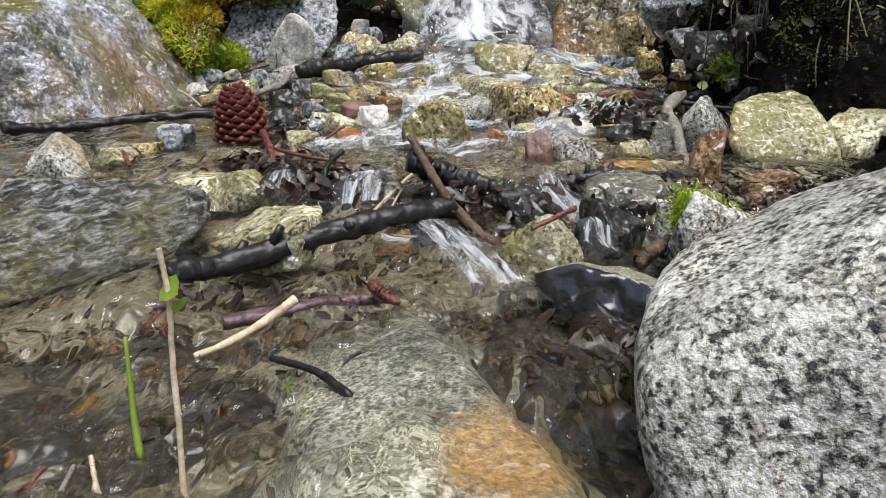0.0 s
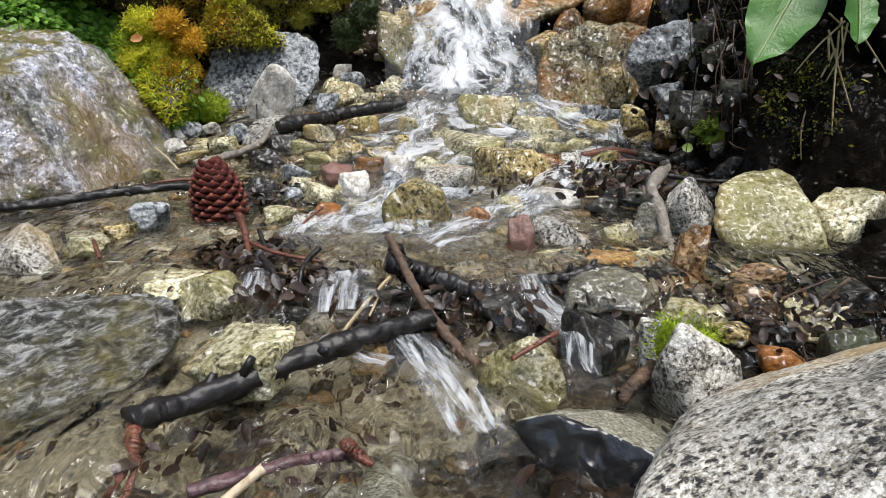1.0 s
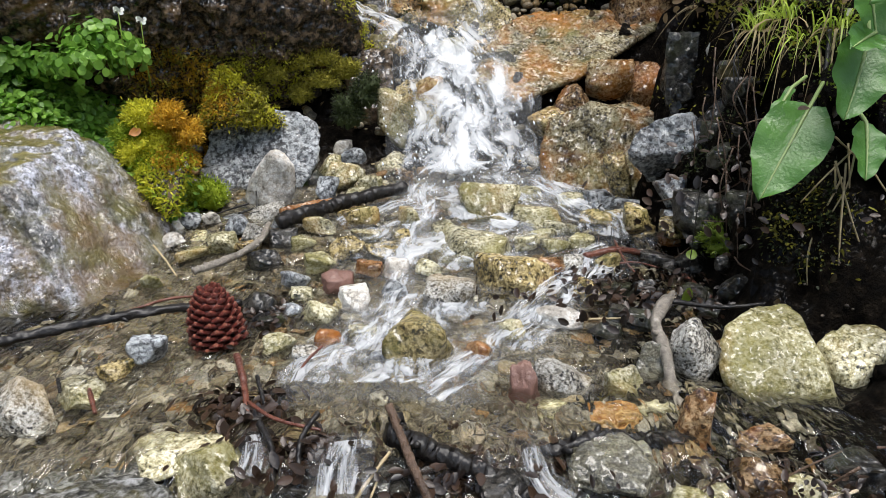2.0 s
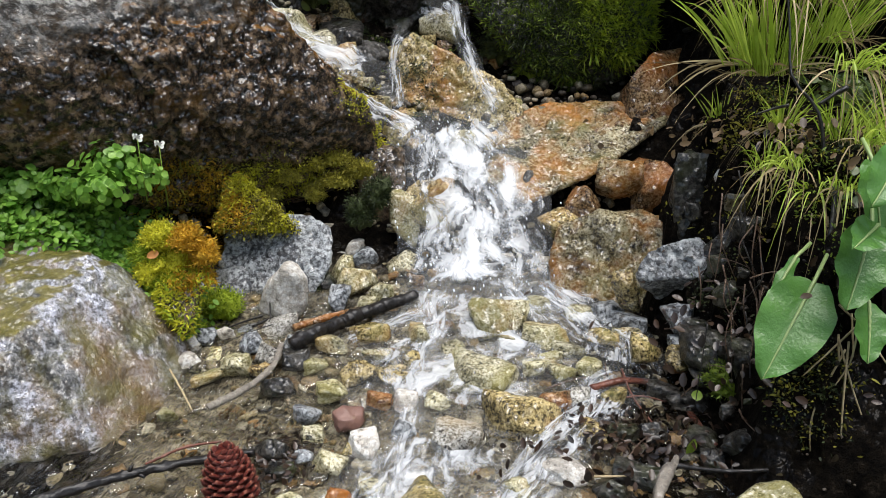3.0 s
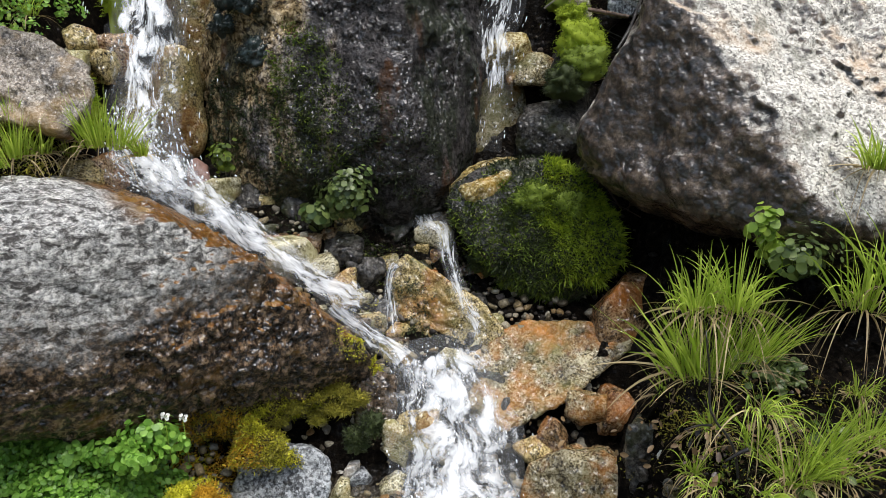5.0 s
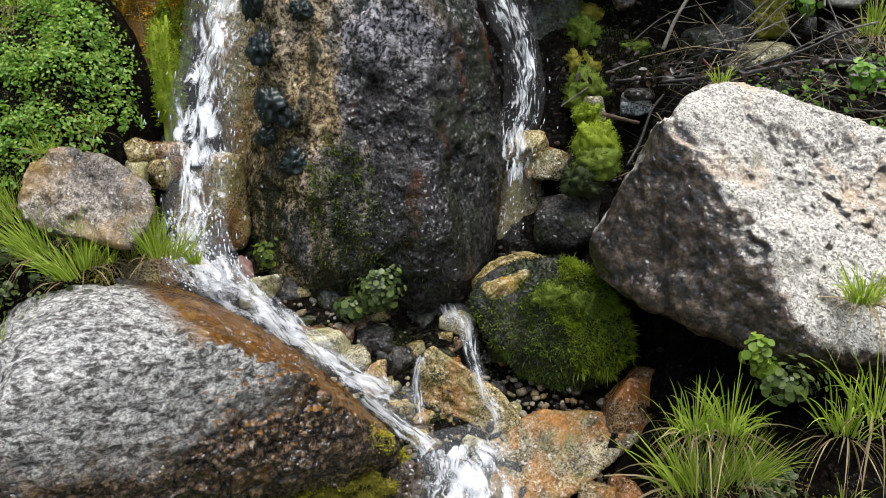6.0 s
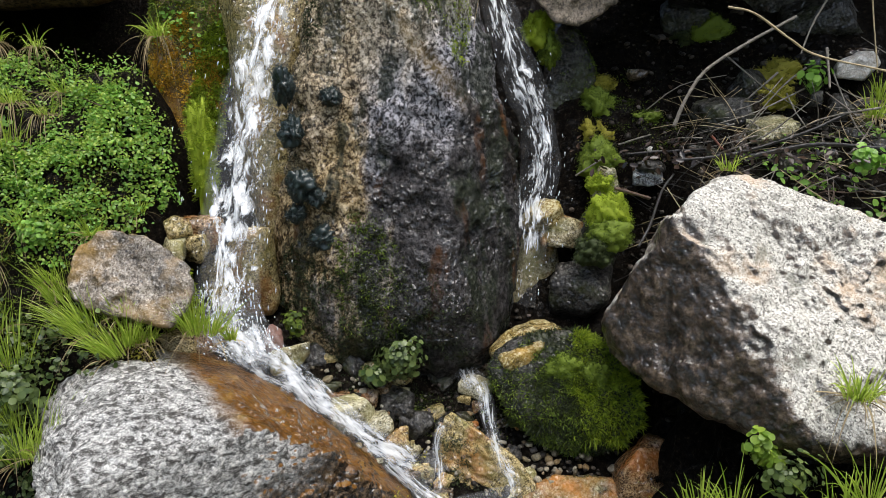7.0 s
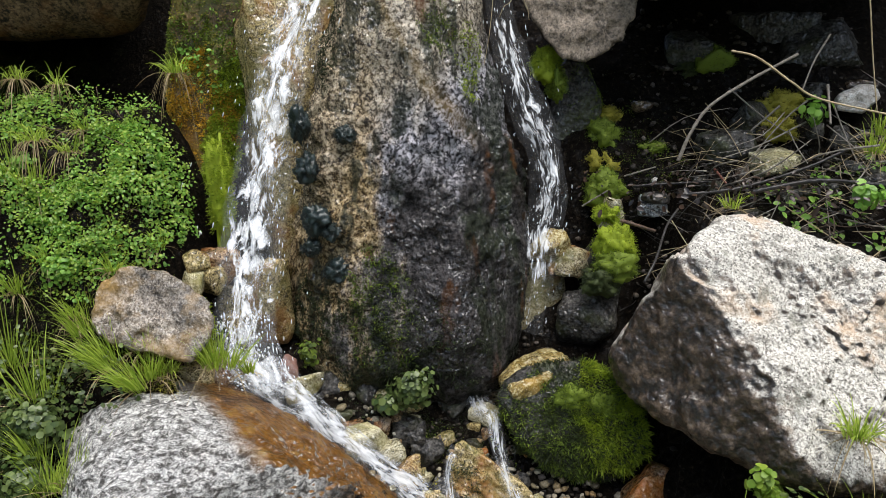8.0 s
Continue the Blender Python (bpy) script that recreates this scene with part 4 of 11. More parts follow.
boulder("blue_grey_rock", (0.408, 1.164, 0.23), (
    (-0.767, 0.568, 0.297, 0.049),
    (-0.215, 0.588, 0.78, 0.035),
    (0.703, 0.221, 0.677, 0.045),
    (0.965, -0.041, 0.26, 0.046),
    (0.648, -0.315, -0.693, 0.04),
    (0.043, -0.219, -0.975, 0.038),
    (-0.763, 0.193, -0.616, 0.051),
    (-0.151, -0.903, 0.402, 0.077),
    (0, -0.707, -0.707, 0.035),
    (0, 1, 0, 0.072),
), GNEISS_GREY, "blue-grey rock jutting from the dark bank", p=26, rough=0.04, level=6, seed=1, category="rock", hammer=(0.004, 42))
boulder("bank_rock", (-0.97, 1.64, 1.009), (
    (-0.919, -0.276, 0.28, 0.119),
    (-0.551, 0.133, 0.824, 0.113),
    (0.094, 0.513, 0.853, 0.098),
    (0.48, 0.635, 0.605, 0.105),
    (0.796, 0.601, 0.073, 0.133),
    (0.74, 0.315, -0.594, 0.152),
    (-0.167, -0.285, -0.944, 0.086),
    (-0.394, -0.377, -0.838, 0.091),
    (-0.875, -0.434, -0.213, 0.121),
    (0.101, -0.858, 0.504, 0.161),
    (0, 0.301, 0.954, 0.132),
    (0, 1, 0, 0.12),
), BANK_ROCK, "grey-brown rock in the grassy bank beside the waterfall", p=16, rough=0.09, level=6, seed=1, category="rock", hammer=(0.005, 26))
boulder("moss_pillar", (-0.943, 2.195, 1.668), (
    (-0.94, -0.311, 0.137, 0.153),
    (-0.908, -0.311, 0.28, 0.179),
    (-0.195, -0.178, 0.965, 0.562),
    (0.885, 0.442, -0.146, 0.166),
    (0.846, 0.445, -0.293, 0.128),
    (0.859, 0.45, -0.244, 0.128),
    (0.843, 0.433, -0.319, 0.147),
    (-0.464, -0.248, -0.851, 0.463),
    (-0.914, -0.318, -0.251, 0.19),
    (-0.925, -0.317, -0.21, 0.181),
    (-0.949, -0.315, -0.008, 0.152),
    (-0.101, -0.983, 0.152, 0.166),
    (0.707, -0.707, 0, 0.218),
    (0, 1, 0, 0.24),
), PILLAR, "steep rock pillar cloaked in orange and green moss", p=12, rough=0.05, level=5, seed=1, category="rock")
boulder("overhanging_rock", (-2.018, 2.605, 2.018), (
    (-0.026, -0.22, 0.975, 0.504),
    (0.831, 0.541, -0.127, 0.546),
    (0.692, 0.503, -0.518, 0.504),
    (-0.088, 0.093, -0.992, 0.197),
    (0.078, 0.201, -0.977, 0.239),
    (0.017, 0.155, -0.988, 0.24),
    (-0.693, -0.697, 0.186, 0.723),
    (0.1, -0.796, -0.597, 0.397),
    (0, 1, 0, 0.54),
), OVERHANG, "brown overhanging rock above a dark hollow", p=14, rough=0.05, level=5, seed=1, category="rock")
boulder("hanging_rock", (0.282, 2.285, 1.889), (
    (-0.978, 0.187, 0.091, 0.174),
    (-0.061, -0.002, 0.998, 0.215),
    (1, 0.005, 0.024, 0.155),
    (0.959, 0.036, -0.279, 0.155),
    (0.464, 0.138, -0.875, 0.156),
    (-0.08, 0.206, -0.975, 0.145),
    (-0.693, 0.248, -0.677, 0.124),
    (-0.855, 0.241, -0.46, 0.134),
    (0.104, -0.989, 0.104, 0.133),
    (0, 1, 0, 0.18),
), OVERHANG_PALE, "pale brown block wedged above the dark hollow", p=30, rough=0.07, level=6, seed=1, category="rock")
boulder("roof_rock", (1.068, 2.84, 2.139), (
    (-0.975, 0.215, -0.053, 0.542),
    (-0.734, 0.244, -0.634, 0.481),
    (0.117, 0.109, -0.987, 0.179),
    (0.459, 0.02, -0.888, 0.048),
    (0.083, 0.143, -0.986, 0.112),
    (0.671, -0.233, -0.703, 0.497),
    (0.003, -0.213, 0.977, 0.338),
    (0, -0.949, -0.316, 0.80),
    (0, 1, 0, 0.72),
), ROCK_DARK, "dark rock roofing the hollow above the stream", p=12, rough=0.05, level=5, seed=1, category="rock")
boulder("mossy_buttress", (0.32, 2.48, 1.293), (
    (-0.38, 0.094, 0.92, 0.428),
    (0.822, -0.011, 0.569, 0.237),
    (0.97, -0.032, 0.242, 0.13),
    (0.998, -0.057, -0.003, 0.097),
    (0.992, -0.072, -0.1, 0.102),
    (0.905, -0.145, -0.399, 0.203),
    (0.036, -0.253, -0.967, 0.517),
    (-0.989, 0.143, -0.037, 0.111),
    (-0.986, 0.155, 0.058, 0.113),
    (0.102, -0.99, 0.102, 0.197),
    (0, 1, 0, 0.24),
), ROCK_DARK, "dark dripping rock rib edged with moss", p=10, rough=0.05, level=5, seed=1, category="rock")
boulder("moss_bank", (-0.322, 1.343, 0.294), (
    (-0.932, -0.246, 0.265, 0.192),
    (-0.235, 0.226, 0.945, 0.103),
    (0.044, 0.319, 0.947, 0.086),
    (-0.166, 0.274, 0.947, 0.068),
    (0.762, 0.313, 0.566, 0.205),
    (0.979, 0.15, -0.141, 0.22),
    (0.211, -0.217, -0.953, 0.103),
    (0.604, 0.45, 0.658, 0.011),
    (-0.017, -0.225, -0.974, 0.025),
    (-0.943, -0.144, 0.301, 0.074),
    (-0.259, -0.349, -0.9, 0.123),
    (-0.927, -0.358, -0.111, 0.194),
    (0.251, -0.902, 0.351, 0.067),
    (0, 1, 0, 0.084),
), SLAB_DARK, "earthy ledge overgrown with moss under the slab", p=10, rough=0.07, level=6, seed=1, category="rock")
boulder("moss_mound", (-0.428, 1.151, 0.23), (
    (-0.783, 0.05, 0.621, 0.069),
    (-0.2, 0.405, 0.892, 0.077),
    (0.828, 0.551, 0.106, 0.05),
    (0.852, 0.379, -0.36, 0.039),
    (0.842, 0.354, -0.407, 0.041),
    (-0.562, -0.4, -0.724, 0.057),
    (-0.842, -0.364, -0.398, 0.034),
    (-0.894, -0.342, -0.289, 0.035),
    (0.1, -0.796, 0.597, 0.05),
    (0, 1, 0, 0.048),
), SLAB_DARK, "mound of earth overgrown with yellow moss", p=8, rough=0.12, level=5, seed=1, category="rock")

# ---- loose stones ----
stone((-0.108, 1.117, 0.145), (0.037, 0.03, 0.023), -5, GRANITE_WET, "wet ochre river stone with algae", level=4)
stone((-0.163, 1.093, 0.139), (0.026, 0.021, 0.019), -15, GRANITE_RIVER, "pale speckled river stone with greenish algae", level=4)
stone((-0.115, 1.03, 0.122), (0.027, 0.021, 0.018), 20, GRANITE_WET, "wet ochre river stone with algae", level=4)
stone((-0.061, 1.025, 0.118), (0.026, 0.021, 0.011), 16, GRANITE_WET, "wet ochre river stone with algae", level=4)
stone((-0.143, 0.982, 0.112), (0.026, 0.021, 0.016), 16, GRANITE_RIVER, "pale speckled river stone with greenish algae", level=4)
stone((-0.117, 0.919, 0.104), (0.024, 0.019, 0.019), 1, STONE_RED, "smooth reddish-brown river stone", level=4)
stone((-0.076, 0.961, 0.109), (0.02, 0.016, 0.015), -4, ROCK_RUST, "stone stained rust-orange with iron", level=4)
stone((-0.158, 0.895, 0.099), (0.018, 0.014, 0.012), -9, GRANITE_RIVER, "pale speckled river stone with greenish algae", level=4)
stone((-0.127, 0.831, 0.095), (0.024, 0.019, 0.018), -19, GRANITE_RIVER, "pale speckled river stone with greenish algae", level=4)
stone((-0.088, 0.861, 0.099), (0.022, 0.018, 0.02), 16, STONE_WHITE, "whitish quartz stone in the stream", level=4)
stone((-0.158, 0.757, 0.088), (0.019, 0.015, 0.012), 22, GRANITE_RIVER, "pale speckled river stone with greenish algae", level=4)
stone((-0.123, 0.736, 0.086), (0.016, 0.013, 0.008), 6, GRANITE_WHITE, "pale speckled granite stone in the stream", level=4)
stone((-0.102, 0.767, 0.089), (0.016, 0.012, 0.012), -15, ROCK_RUST, "stone stained rust-orange with iron", level=4)
stone((0.03, 0.876, 0.101), (0.035, 0.028, 0.025), 15, GRANITE_WHITE, "pale speckled granite stone in the stream", level=4)
stone((0.117, 0.918, 0.107), (0.057, 0.045, 0.036), -20, GRANITE_WET, "wet ochre river stone with algae", level=4)
stone((0.173, 0.963, 0.112), (0.023, 0.018, 0.021), 10, ROCK_RUST, "stone stained rust-orange with iron", level=4)
stone((0.001, 0.727, 0.097), (0.036, 0.029, 0.038), -15, GRANITE_WET, "wet ochre river stone with algae", level=4)
stone((0.065, 1.027, 0.12), (0.059, 0.047, 0.03), -25, GRANITE_RIVER, "pale speckled river stone with greenish algae", level=4)
stone((0.105, 1.155, 0.161), (0.051, 0.041, 0.04), -14, GRANITE_RIVER, "pale speckled river stone with greenish algae", level=4)
stone((0.117, 1.107, 0.142), (0.015, 0.012, 0.012), -14, GRANITE_RIVER, "pale speckled river stone with greenish algae", level=4)
stone((0.181, 1.116, 0.144), (0.039, 0.031, 0.023), -15, GRANITE_RIVER, "pale speckled river stone with greenish algae", level=4)
stone((0.032, 1.081, 0.135), (0.023, 0.019, 0.016), 16, GRANITE_RIVER, "pale speckled river stone with greenish algae", level=4)
stone((-0.026, 1.115, 0.146), (0.023, 0.019, 0.019), -25, GRANITE_RIVER, "pale speckled river stone with greenish algae", level=4)
stone((-0.033, 1.056, 0.13), (0.014, 0.011, 0.014), -14, GRANITE_WET, "wet ochre river stone with algae", level=4)
stone((0.065, 0.726, 0.089), (0.019, 0.015, 0.016), -9, ROCK_RUST, "stone stained rust-orange with iron", level=4)
stone((0.163, 0.823, 0.092), (0.035, 0.028, 0.018), -24, STONE_WHITE, "whitish quartz stone in the stream", level=4)
stone((-0.177, 0.934, 0.105), (0.022, 0.018, 0.016), -15, GNEISS_GREY, "grey banded stone among gravel", level=4)
stone((0.213, 1.086, 0.135), (0.027, 0.022, 0.015), -25, GRANITE_RIVER, "pale speckled river stone with greenish algae", level=4)
stone((0.272, 1.118, 0.144), (0.027, 0.022, 0.017), -15, GRANITE_WET, "wet ochre river stone with algae", level=4)
stone((0.33, 1.081, 0.135), (0.023, 0.019, 0.017), 20, GRANITE_WET, "wet ochre river stone with algae", level=4)
stone((0.367, 1.042, 0.125), (0.019, 0.016, 0.014), -20, ROCK_RUST, "stone stained rust-orange with iron", level=4)
stone((0.257, 0.969, 0.113), (0.018, 0.014, 0.018), 6, GRANITE_WET, "wet ochre river stone with algae", level=4)
stone((0.179, 1.066, 0.129), (0.022, 0.018, 0.013), -1, GRANITE_RIVER, "pale speckled river stone with greenish algae", level=4)
stone((0.195, 1.03, 0.121), (0.021, 0.017, 0.014), 10, GRANITE_RIVER, "pale speckled river stone with greenish algae", level=4)
stone((-0.07, 0.79, 0.088), (0.02, 0.016, 0.011), -25, GRANITE_RIVER, "pale speckled river stone with greenish algae", level=4)
stone((-0.044, 0.724, 0.086), (0.015, 0.012, 0.009), -15, GNEISS_GREY, "grey banded stone among gravel", level=4)
stone((-0.037, 0.902, 0.101), (0.018, 0.015, 0.014), 5, GNEISS_GREY, "grey banded stone among gravel", level=4)
stone((0.105, 0.784, 0.09), (0.02, 0.016, 0.014), -20, GRANITE_RIVER, "pale speckled river stone with greenish algae", level=4)
stone((0.007, 0.963, 0.11), (0.02, 0.016, 0.015), 5, GRANITE_RIVER, "pale speckled river stone with greenish algae", level=4)
stone((-0.04, 0.962, 0.11), (0.019, 0.015, 0.016), -15, STONE_WHITE, "whitish quartz stone in the stream", level=4)
stone((-0.181, 1.046, 0.126), (0.021, 0.017, 0.016), 15, GRANITE_RIVER, "pale speckled river stone with greenish algae", level=4)
stone((-0.225, 1.094, 0.139), (0.021, 0.017, 0.017), -5, GNEISS_GREY, "grey banded stone among gravel", level=4)
stone((0.236, 1.045, 0.125), (0.021, 0.017, 0.014), -5, GRANITE_RIVER, "pale speckled river stone with greenish algae", level=4)
stone((0.206, 0.968, 0.111), (0.018, 0.015, 0.016), -10, GRANITE_WHITE, "pale speckled granite stone in the stream", level=4)
stone((0.216, 0.9, 0.1), (0.02, 0.016, 0.014), -15, GRANITE_WET, "wet ochre river stone with algae", level=4)
stone((0.151, 1.045, 0.125), (0.019, 0.016, 0.013), -5, GRANITE_RIVER, "pale speckled river stone with greenish algae", level=4)
stone((-0.09, 1.075, 0.131), (0.022, 0.017, 0.011), -10, GRANITE_RIVER, "pale speckled river stone with greenish algae", level=4)
stone((-0.105, 0.859, 0.095), (0.011, 0.009, 0.009), -5, GRANITE_WET, "wet ochre river stone with algae", level=4)
stone((-0.182, 0.82, 0.09), (0.021, 0.017, 0.01), -5, ROCK_DARK, "dark wet stone of the bank", level=4)
stone((-0.206, 0.851, 0.098), (0.022, 0.017, 0.02), -20, ROCK_DARK, "dark wet stone of the bank", level=4)
stone((-0.159, 0.844, 0.094), (0.014, 0.011, 0.011), 15, GNEISS_GREY, "grey banded stone among gravel", level=4)
stone((-0.229, 0.994, 0.116), (0.025, 0.02, 0.021), 15, ROCK_DARK, "dark wet stone of the bank", level=4)
stone((-0.212, 1.053, 0.129), (0.022, 0.017, 0.017), 5, ROCK_DARK, "dark wet stone of the bank", level=4)
stone((-0.381, 1.058, 0.128), (0.02, 0.016, 0.014), -10, STONE_WHITE, "whitish quartz stone in the stream", level=4)
stone((-0.367, 0.93, 0.104), (0.014, 0.011, 0.012), 0, GRANITE_RIVER, "pale speckled river stone with greenish algae", level=4)
stone((-0.341, 1.025, 0.117), (0.026, 0.021, 0.011), 10, GRANITE_RIVER, "pale speckled river stone with greenish algae", level=4)
stone((-0.303, 1.042, 0.127), (0.024, 0.019, 0.022), 0, GRANITE_RIVER, "pale speckled river stone with greenish algae", level=4)
stone((-0.29, 1.091, 0.14), (0.021, 0.017, 0.019), 20, GNEISS_GREY, "grey banded stone among gravel", level=4)
stone((-0.259, 1.069, 0.133), (0.027, 0.021, 0.02), -25, GRANITE_WHITE, "pale speckled granite stone in the stream", level=4)
stone((-0.372, 1.112, 0.144), (0.017, 0.014, 0.016), -5, GNEISS_GREY, "grey banded stone among gravel", level=4)
stone((-0.344, 1.122, 0.146), (0.014, 0.011, 0.014), -25, STONE_WHITE, "whitish quartz stone in the stream", level=4)
stone((-0.264, 1.037, 0.121), (0.022, 0.017, 0.011), -5, GRANITE_WET, "wet ochre river stone with algae", level=4)
stone((-0.148, 1.268, 0.187), (0.037, 0.03, 0.035), -20, GRANITE_RIVER, "pale speckled river stone with greenish algae", level=4)
stone((-0.169, 1.215, 0.173), (0.021, 0.017, 0.024), -15, GNEISS_GREY, "grey banded stone among gravel", level=4)
stone((-0.123, 1.37, 0.205), (0.024, 0.019, 0.017), -4, GRANITE_WET, "wet ochre river stone with algae", level=4)
stone((-0.1, 1.235, 0.175), (0.025, 0.02, 0.022), 5, GRANITE_RIVER, "pale speckled river stone with greenish algae", level=4)
stone((-0.037, 1.268, 0.182), (0.014, 0.011, 0.016), -9, ROCK_RUST, "stone stained rust-orange with iron", level=4)
stone((-0.172, 1.355, 0.199), (0.022, 0.017, 0.018), 21, STONE_WHITE, "whitish quartz stone in the stream", level=4)
stone((-0.2, 1.274, 0.183), (0.018, 0.015, 0.017), -5, ROCK_DARK, "dark wet stone of the bank", level=4)
stone((-0.122, 1.211, 0.166), (0.021, 0.017, 0.015), -25, GRANITE_RIVER, "pale speckled river stone with greenish algae", level=4)
stone((0.243, 1.189, 0.16), (0.029, 0.023, 0.015), 15, GRANITE_RIVER, "pale speckled river stone with greenish algae", level=4)
stone((0.291, 1.188, 0.159), (0.034, 0.027, 0.018), 15, GNEISS_GREY, "grey banded stone among gravel", level=4)
stone((0.179, 1.208, 0.165), (0.024, 0.019, 0.016), -5, GRANITE_RIVER, "pale speckled river stone with greenish algae", level=4)
stone((0.315, 1.129, 0.146), (0.028, 0.022, 0.015), -15, GRANITE_RIVER, "pale speckled river stone with greenish algae", level=4)
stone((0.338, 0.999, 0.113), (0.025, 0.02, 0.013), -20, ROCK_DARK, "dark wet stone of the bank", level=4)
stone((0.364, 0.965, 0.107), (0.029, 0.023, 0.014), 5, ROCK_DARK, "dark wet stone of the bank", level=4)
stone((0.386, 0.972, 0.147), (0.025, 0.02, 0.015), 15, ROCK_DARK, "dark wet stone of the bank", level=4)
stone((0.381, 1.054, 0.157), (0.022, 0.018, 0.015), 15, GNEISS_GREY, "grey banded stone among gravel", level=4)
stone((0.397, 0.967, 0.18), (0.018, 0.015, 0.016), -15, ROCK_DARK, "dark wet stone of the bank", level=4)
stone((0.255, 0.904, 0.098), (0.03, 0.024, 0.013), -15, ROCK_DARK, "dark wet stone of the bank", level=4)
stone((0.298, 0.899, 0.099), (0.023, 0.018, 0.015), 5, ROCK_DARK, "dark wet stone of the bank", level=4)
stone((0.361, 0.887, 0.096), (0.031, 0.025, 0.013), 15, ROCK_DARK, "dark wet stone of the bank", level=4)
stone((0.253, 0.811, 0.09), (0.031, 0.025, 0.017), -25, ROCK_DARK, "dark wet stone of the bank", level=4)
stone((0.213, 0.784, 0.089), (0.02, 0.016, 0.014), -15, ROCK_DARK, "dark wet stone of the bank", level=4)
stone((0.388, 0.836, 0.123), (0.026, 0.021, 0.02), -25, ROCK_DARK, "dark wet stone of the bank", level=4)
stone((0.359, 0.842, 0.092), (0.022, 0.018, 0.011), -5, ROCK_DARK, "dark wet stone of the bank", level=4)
stone((-0.068, 1.35, 0.192), (0.034, 0.027, 0.032), 15, GRANITE_RIVER, "pale speckled river stone with greenish algae", level=4)
stone((0.148, 0.672, 0.077), (0.028, 0.023, 0.028), 21, GRANITE_WHITE, "flat-topped white granite stone", level=5)
stone((0.207, 0.668, 0.068), (0.022, 0.018, 0.033), 14, GRANITE_RIVER, "pale speckled river stone with greenish algae", level=5)
stone((0.246, 0.694, 0.076), (0.023, 0.018, 0.038), -19, TAN_WET, "smooth grey-green river stone", level=5)
stone((0.286, 0.698, 0.098), (0.03, 0.024, 0.043), 14, GRANITE_WHITE, "pale granite stone with a dark flank", level=5)
stone((0.451, 0.692, 0.081), (0.037, 0.03, 0.046), 15, GRANITE_RIVER, "blocky ochre granite stone beside the bank", level=5)
stone((0.246, 0.585, 0.088), (0.017, 0.014, 0.033), -25, ROCK_RUST, "rust-orange stone on the gravel", level=5)
stone((0.188, 0.619, 0.048), (0.032, 0.026, 0.02), 1, GRANITE_WET, "wet ochre river stone with algae", level=5)
stone((0.106, 0.659, 0.072), (0.016, 0.012, 0.038), 1, STONE_RED, "long red-brown stone in the current", level=5)
stone((0.224, 0.628, 0.067), (0.014, 0.011, 0.012), -14, GRANITE_RIVER, "pale speckled river stone with greenish algae", level=5)
stone((-0.366, 0.621, 0.081), (0.035, 0.028, 0.033), -16, GRANITE_WHITE, "white speckled stone in the still pool", level=5)
stone((-0.327, 0.646, 0.082), (0.026, 0.021, 0.014), -23, GRANITE_RIVER, "pale speckled river stone with greenish algae", level=5)
stone((-0.299, 0.735, 0.09), (0.025, 0.02, 0.02), 19, GNEISS_GREY, "grey banded stone among gravel", level=5)
stone((-0.32, 0.701, 0.082), (0.018, 0.015, 0.012), -17, GRANITE_WET, "wet ochre river stone with algae", level=5)
stone((0.166, 0.644, 0.051), (0.023, 0.018, 0.014), 11, ROCK_DARK, "dark wet stone of the bank", level=5)
stone((0.125, 0.63, 0.067), (0.017, 0.013, 0.016), 15, GRANITE_RIVER, "pale speckled river stone with greenish algae", level=5)
stone((-0.196, 0.563, 0.075), (0.039, 0.031, 0.009), 19, GRANITE_RIVER, "ochre stone at the lip of the pool", level=5)
stone((0.3, 0.574, 0.067), (0.023, 0.019, 0.015), 11, ROCK_RUST, "stone stained rust-orange with iron", level=5)
stone((0.08, 0.442, 0.043), (0.028, 0.022, 0.035), 8, GRANITE_RIVER, "round speckled stone in the cascade", level=5)
stone((-0.117, 0.449, 0.056), (0.04, 0.032, 0.022), -20, GRANITE_RIVER, "pale ochre stone behind the black branch", level=5)
stone((-0.034, 0.468, 0.039), (0.014, 0.011, 0.019), 21, GRANITE_WET, "wet ochre river stone with algae", level=5)
stone((-0.168, 0.54, 0.07), (0.034, 0.027, 0.021), -19, GRANITE_RIVER, "ochre stone at the lip of the pool", level=5)
stone((0.167, 0.544, 0.07), (0.04, 0.032, 0.014), -9, TAN_WET, "flat grey-brown stone under thin water", level=5)
stone((0.179, 0.448, 0.06), (0.014, 0.011, 0.023), -14, GRANITE_WHITE, "pale speckled granite stone in the stream", level=5)
stone((0.235, 0.513, 0.045), (0.022, 0.017, 0.016), 10, GRANITE_RIVER, "pale speckled river stone with greenish algae", level=5)
stone((0.28, 0.534, 0.054), (0.023, 0.018, 0.015), 15, ROCK_RUST, "stone stained rust-orange with iron", level=5)
stone((0.328, 0.517, 0.055), (0.028, 0.022, 0.012), -15, GRANITE_RIVER, "pale speckled river stone with greenish algae", level=5)
stone((-0.1, 0.531, 0.053), (0.019, 0.015, 0.016), -5, ROCK_DARK, "dark wet stone of the bank", level=5)
stone((-0.016, 0.541, 0.047), (0.035, 0.028, 0.028), 5, ROCK_DARK, "dark wet stone under the log", level=5)
stone((0.078, 0.516, 0.056), (0.027, 0.022, 0.023), 5, ROCK_DARK, "dark wet stone of the bank", level=5)
stone((0.142, 0.472, 0.045), (0.028, 0.022, 0.032), 5, ROCK_DARK, "black wet rock under a sheet of water", level=5)
stone((0.186, 0.402, 0.066), (0.029, 0.023, 0.043), -1, GRANITE_WHITE, "pale granite stone edged with bright moss", level=4)
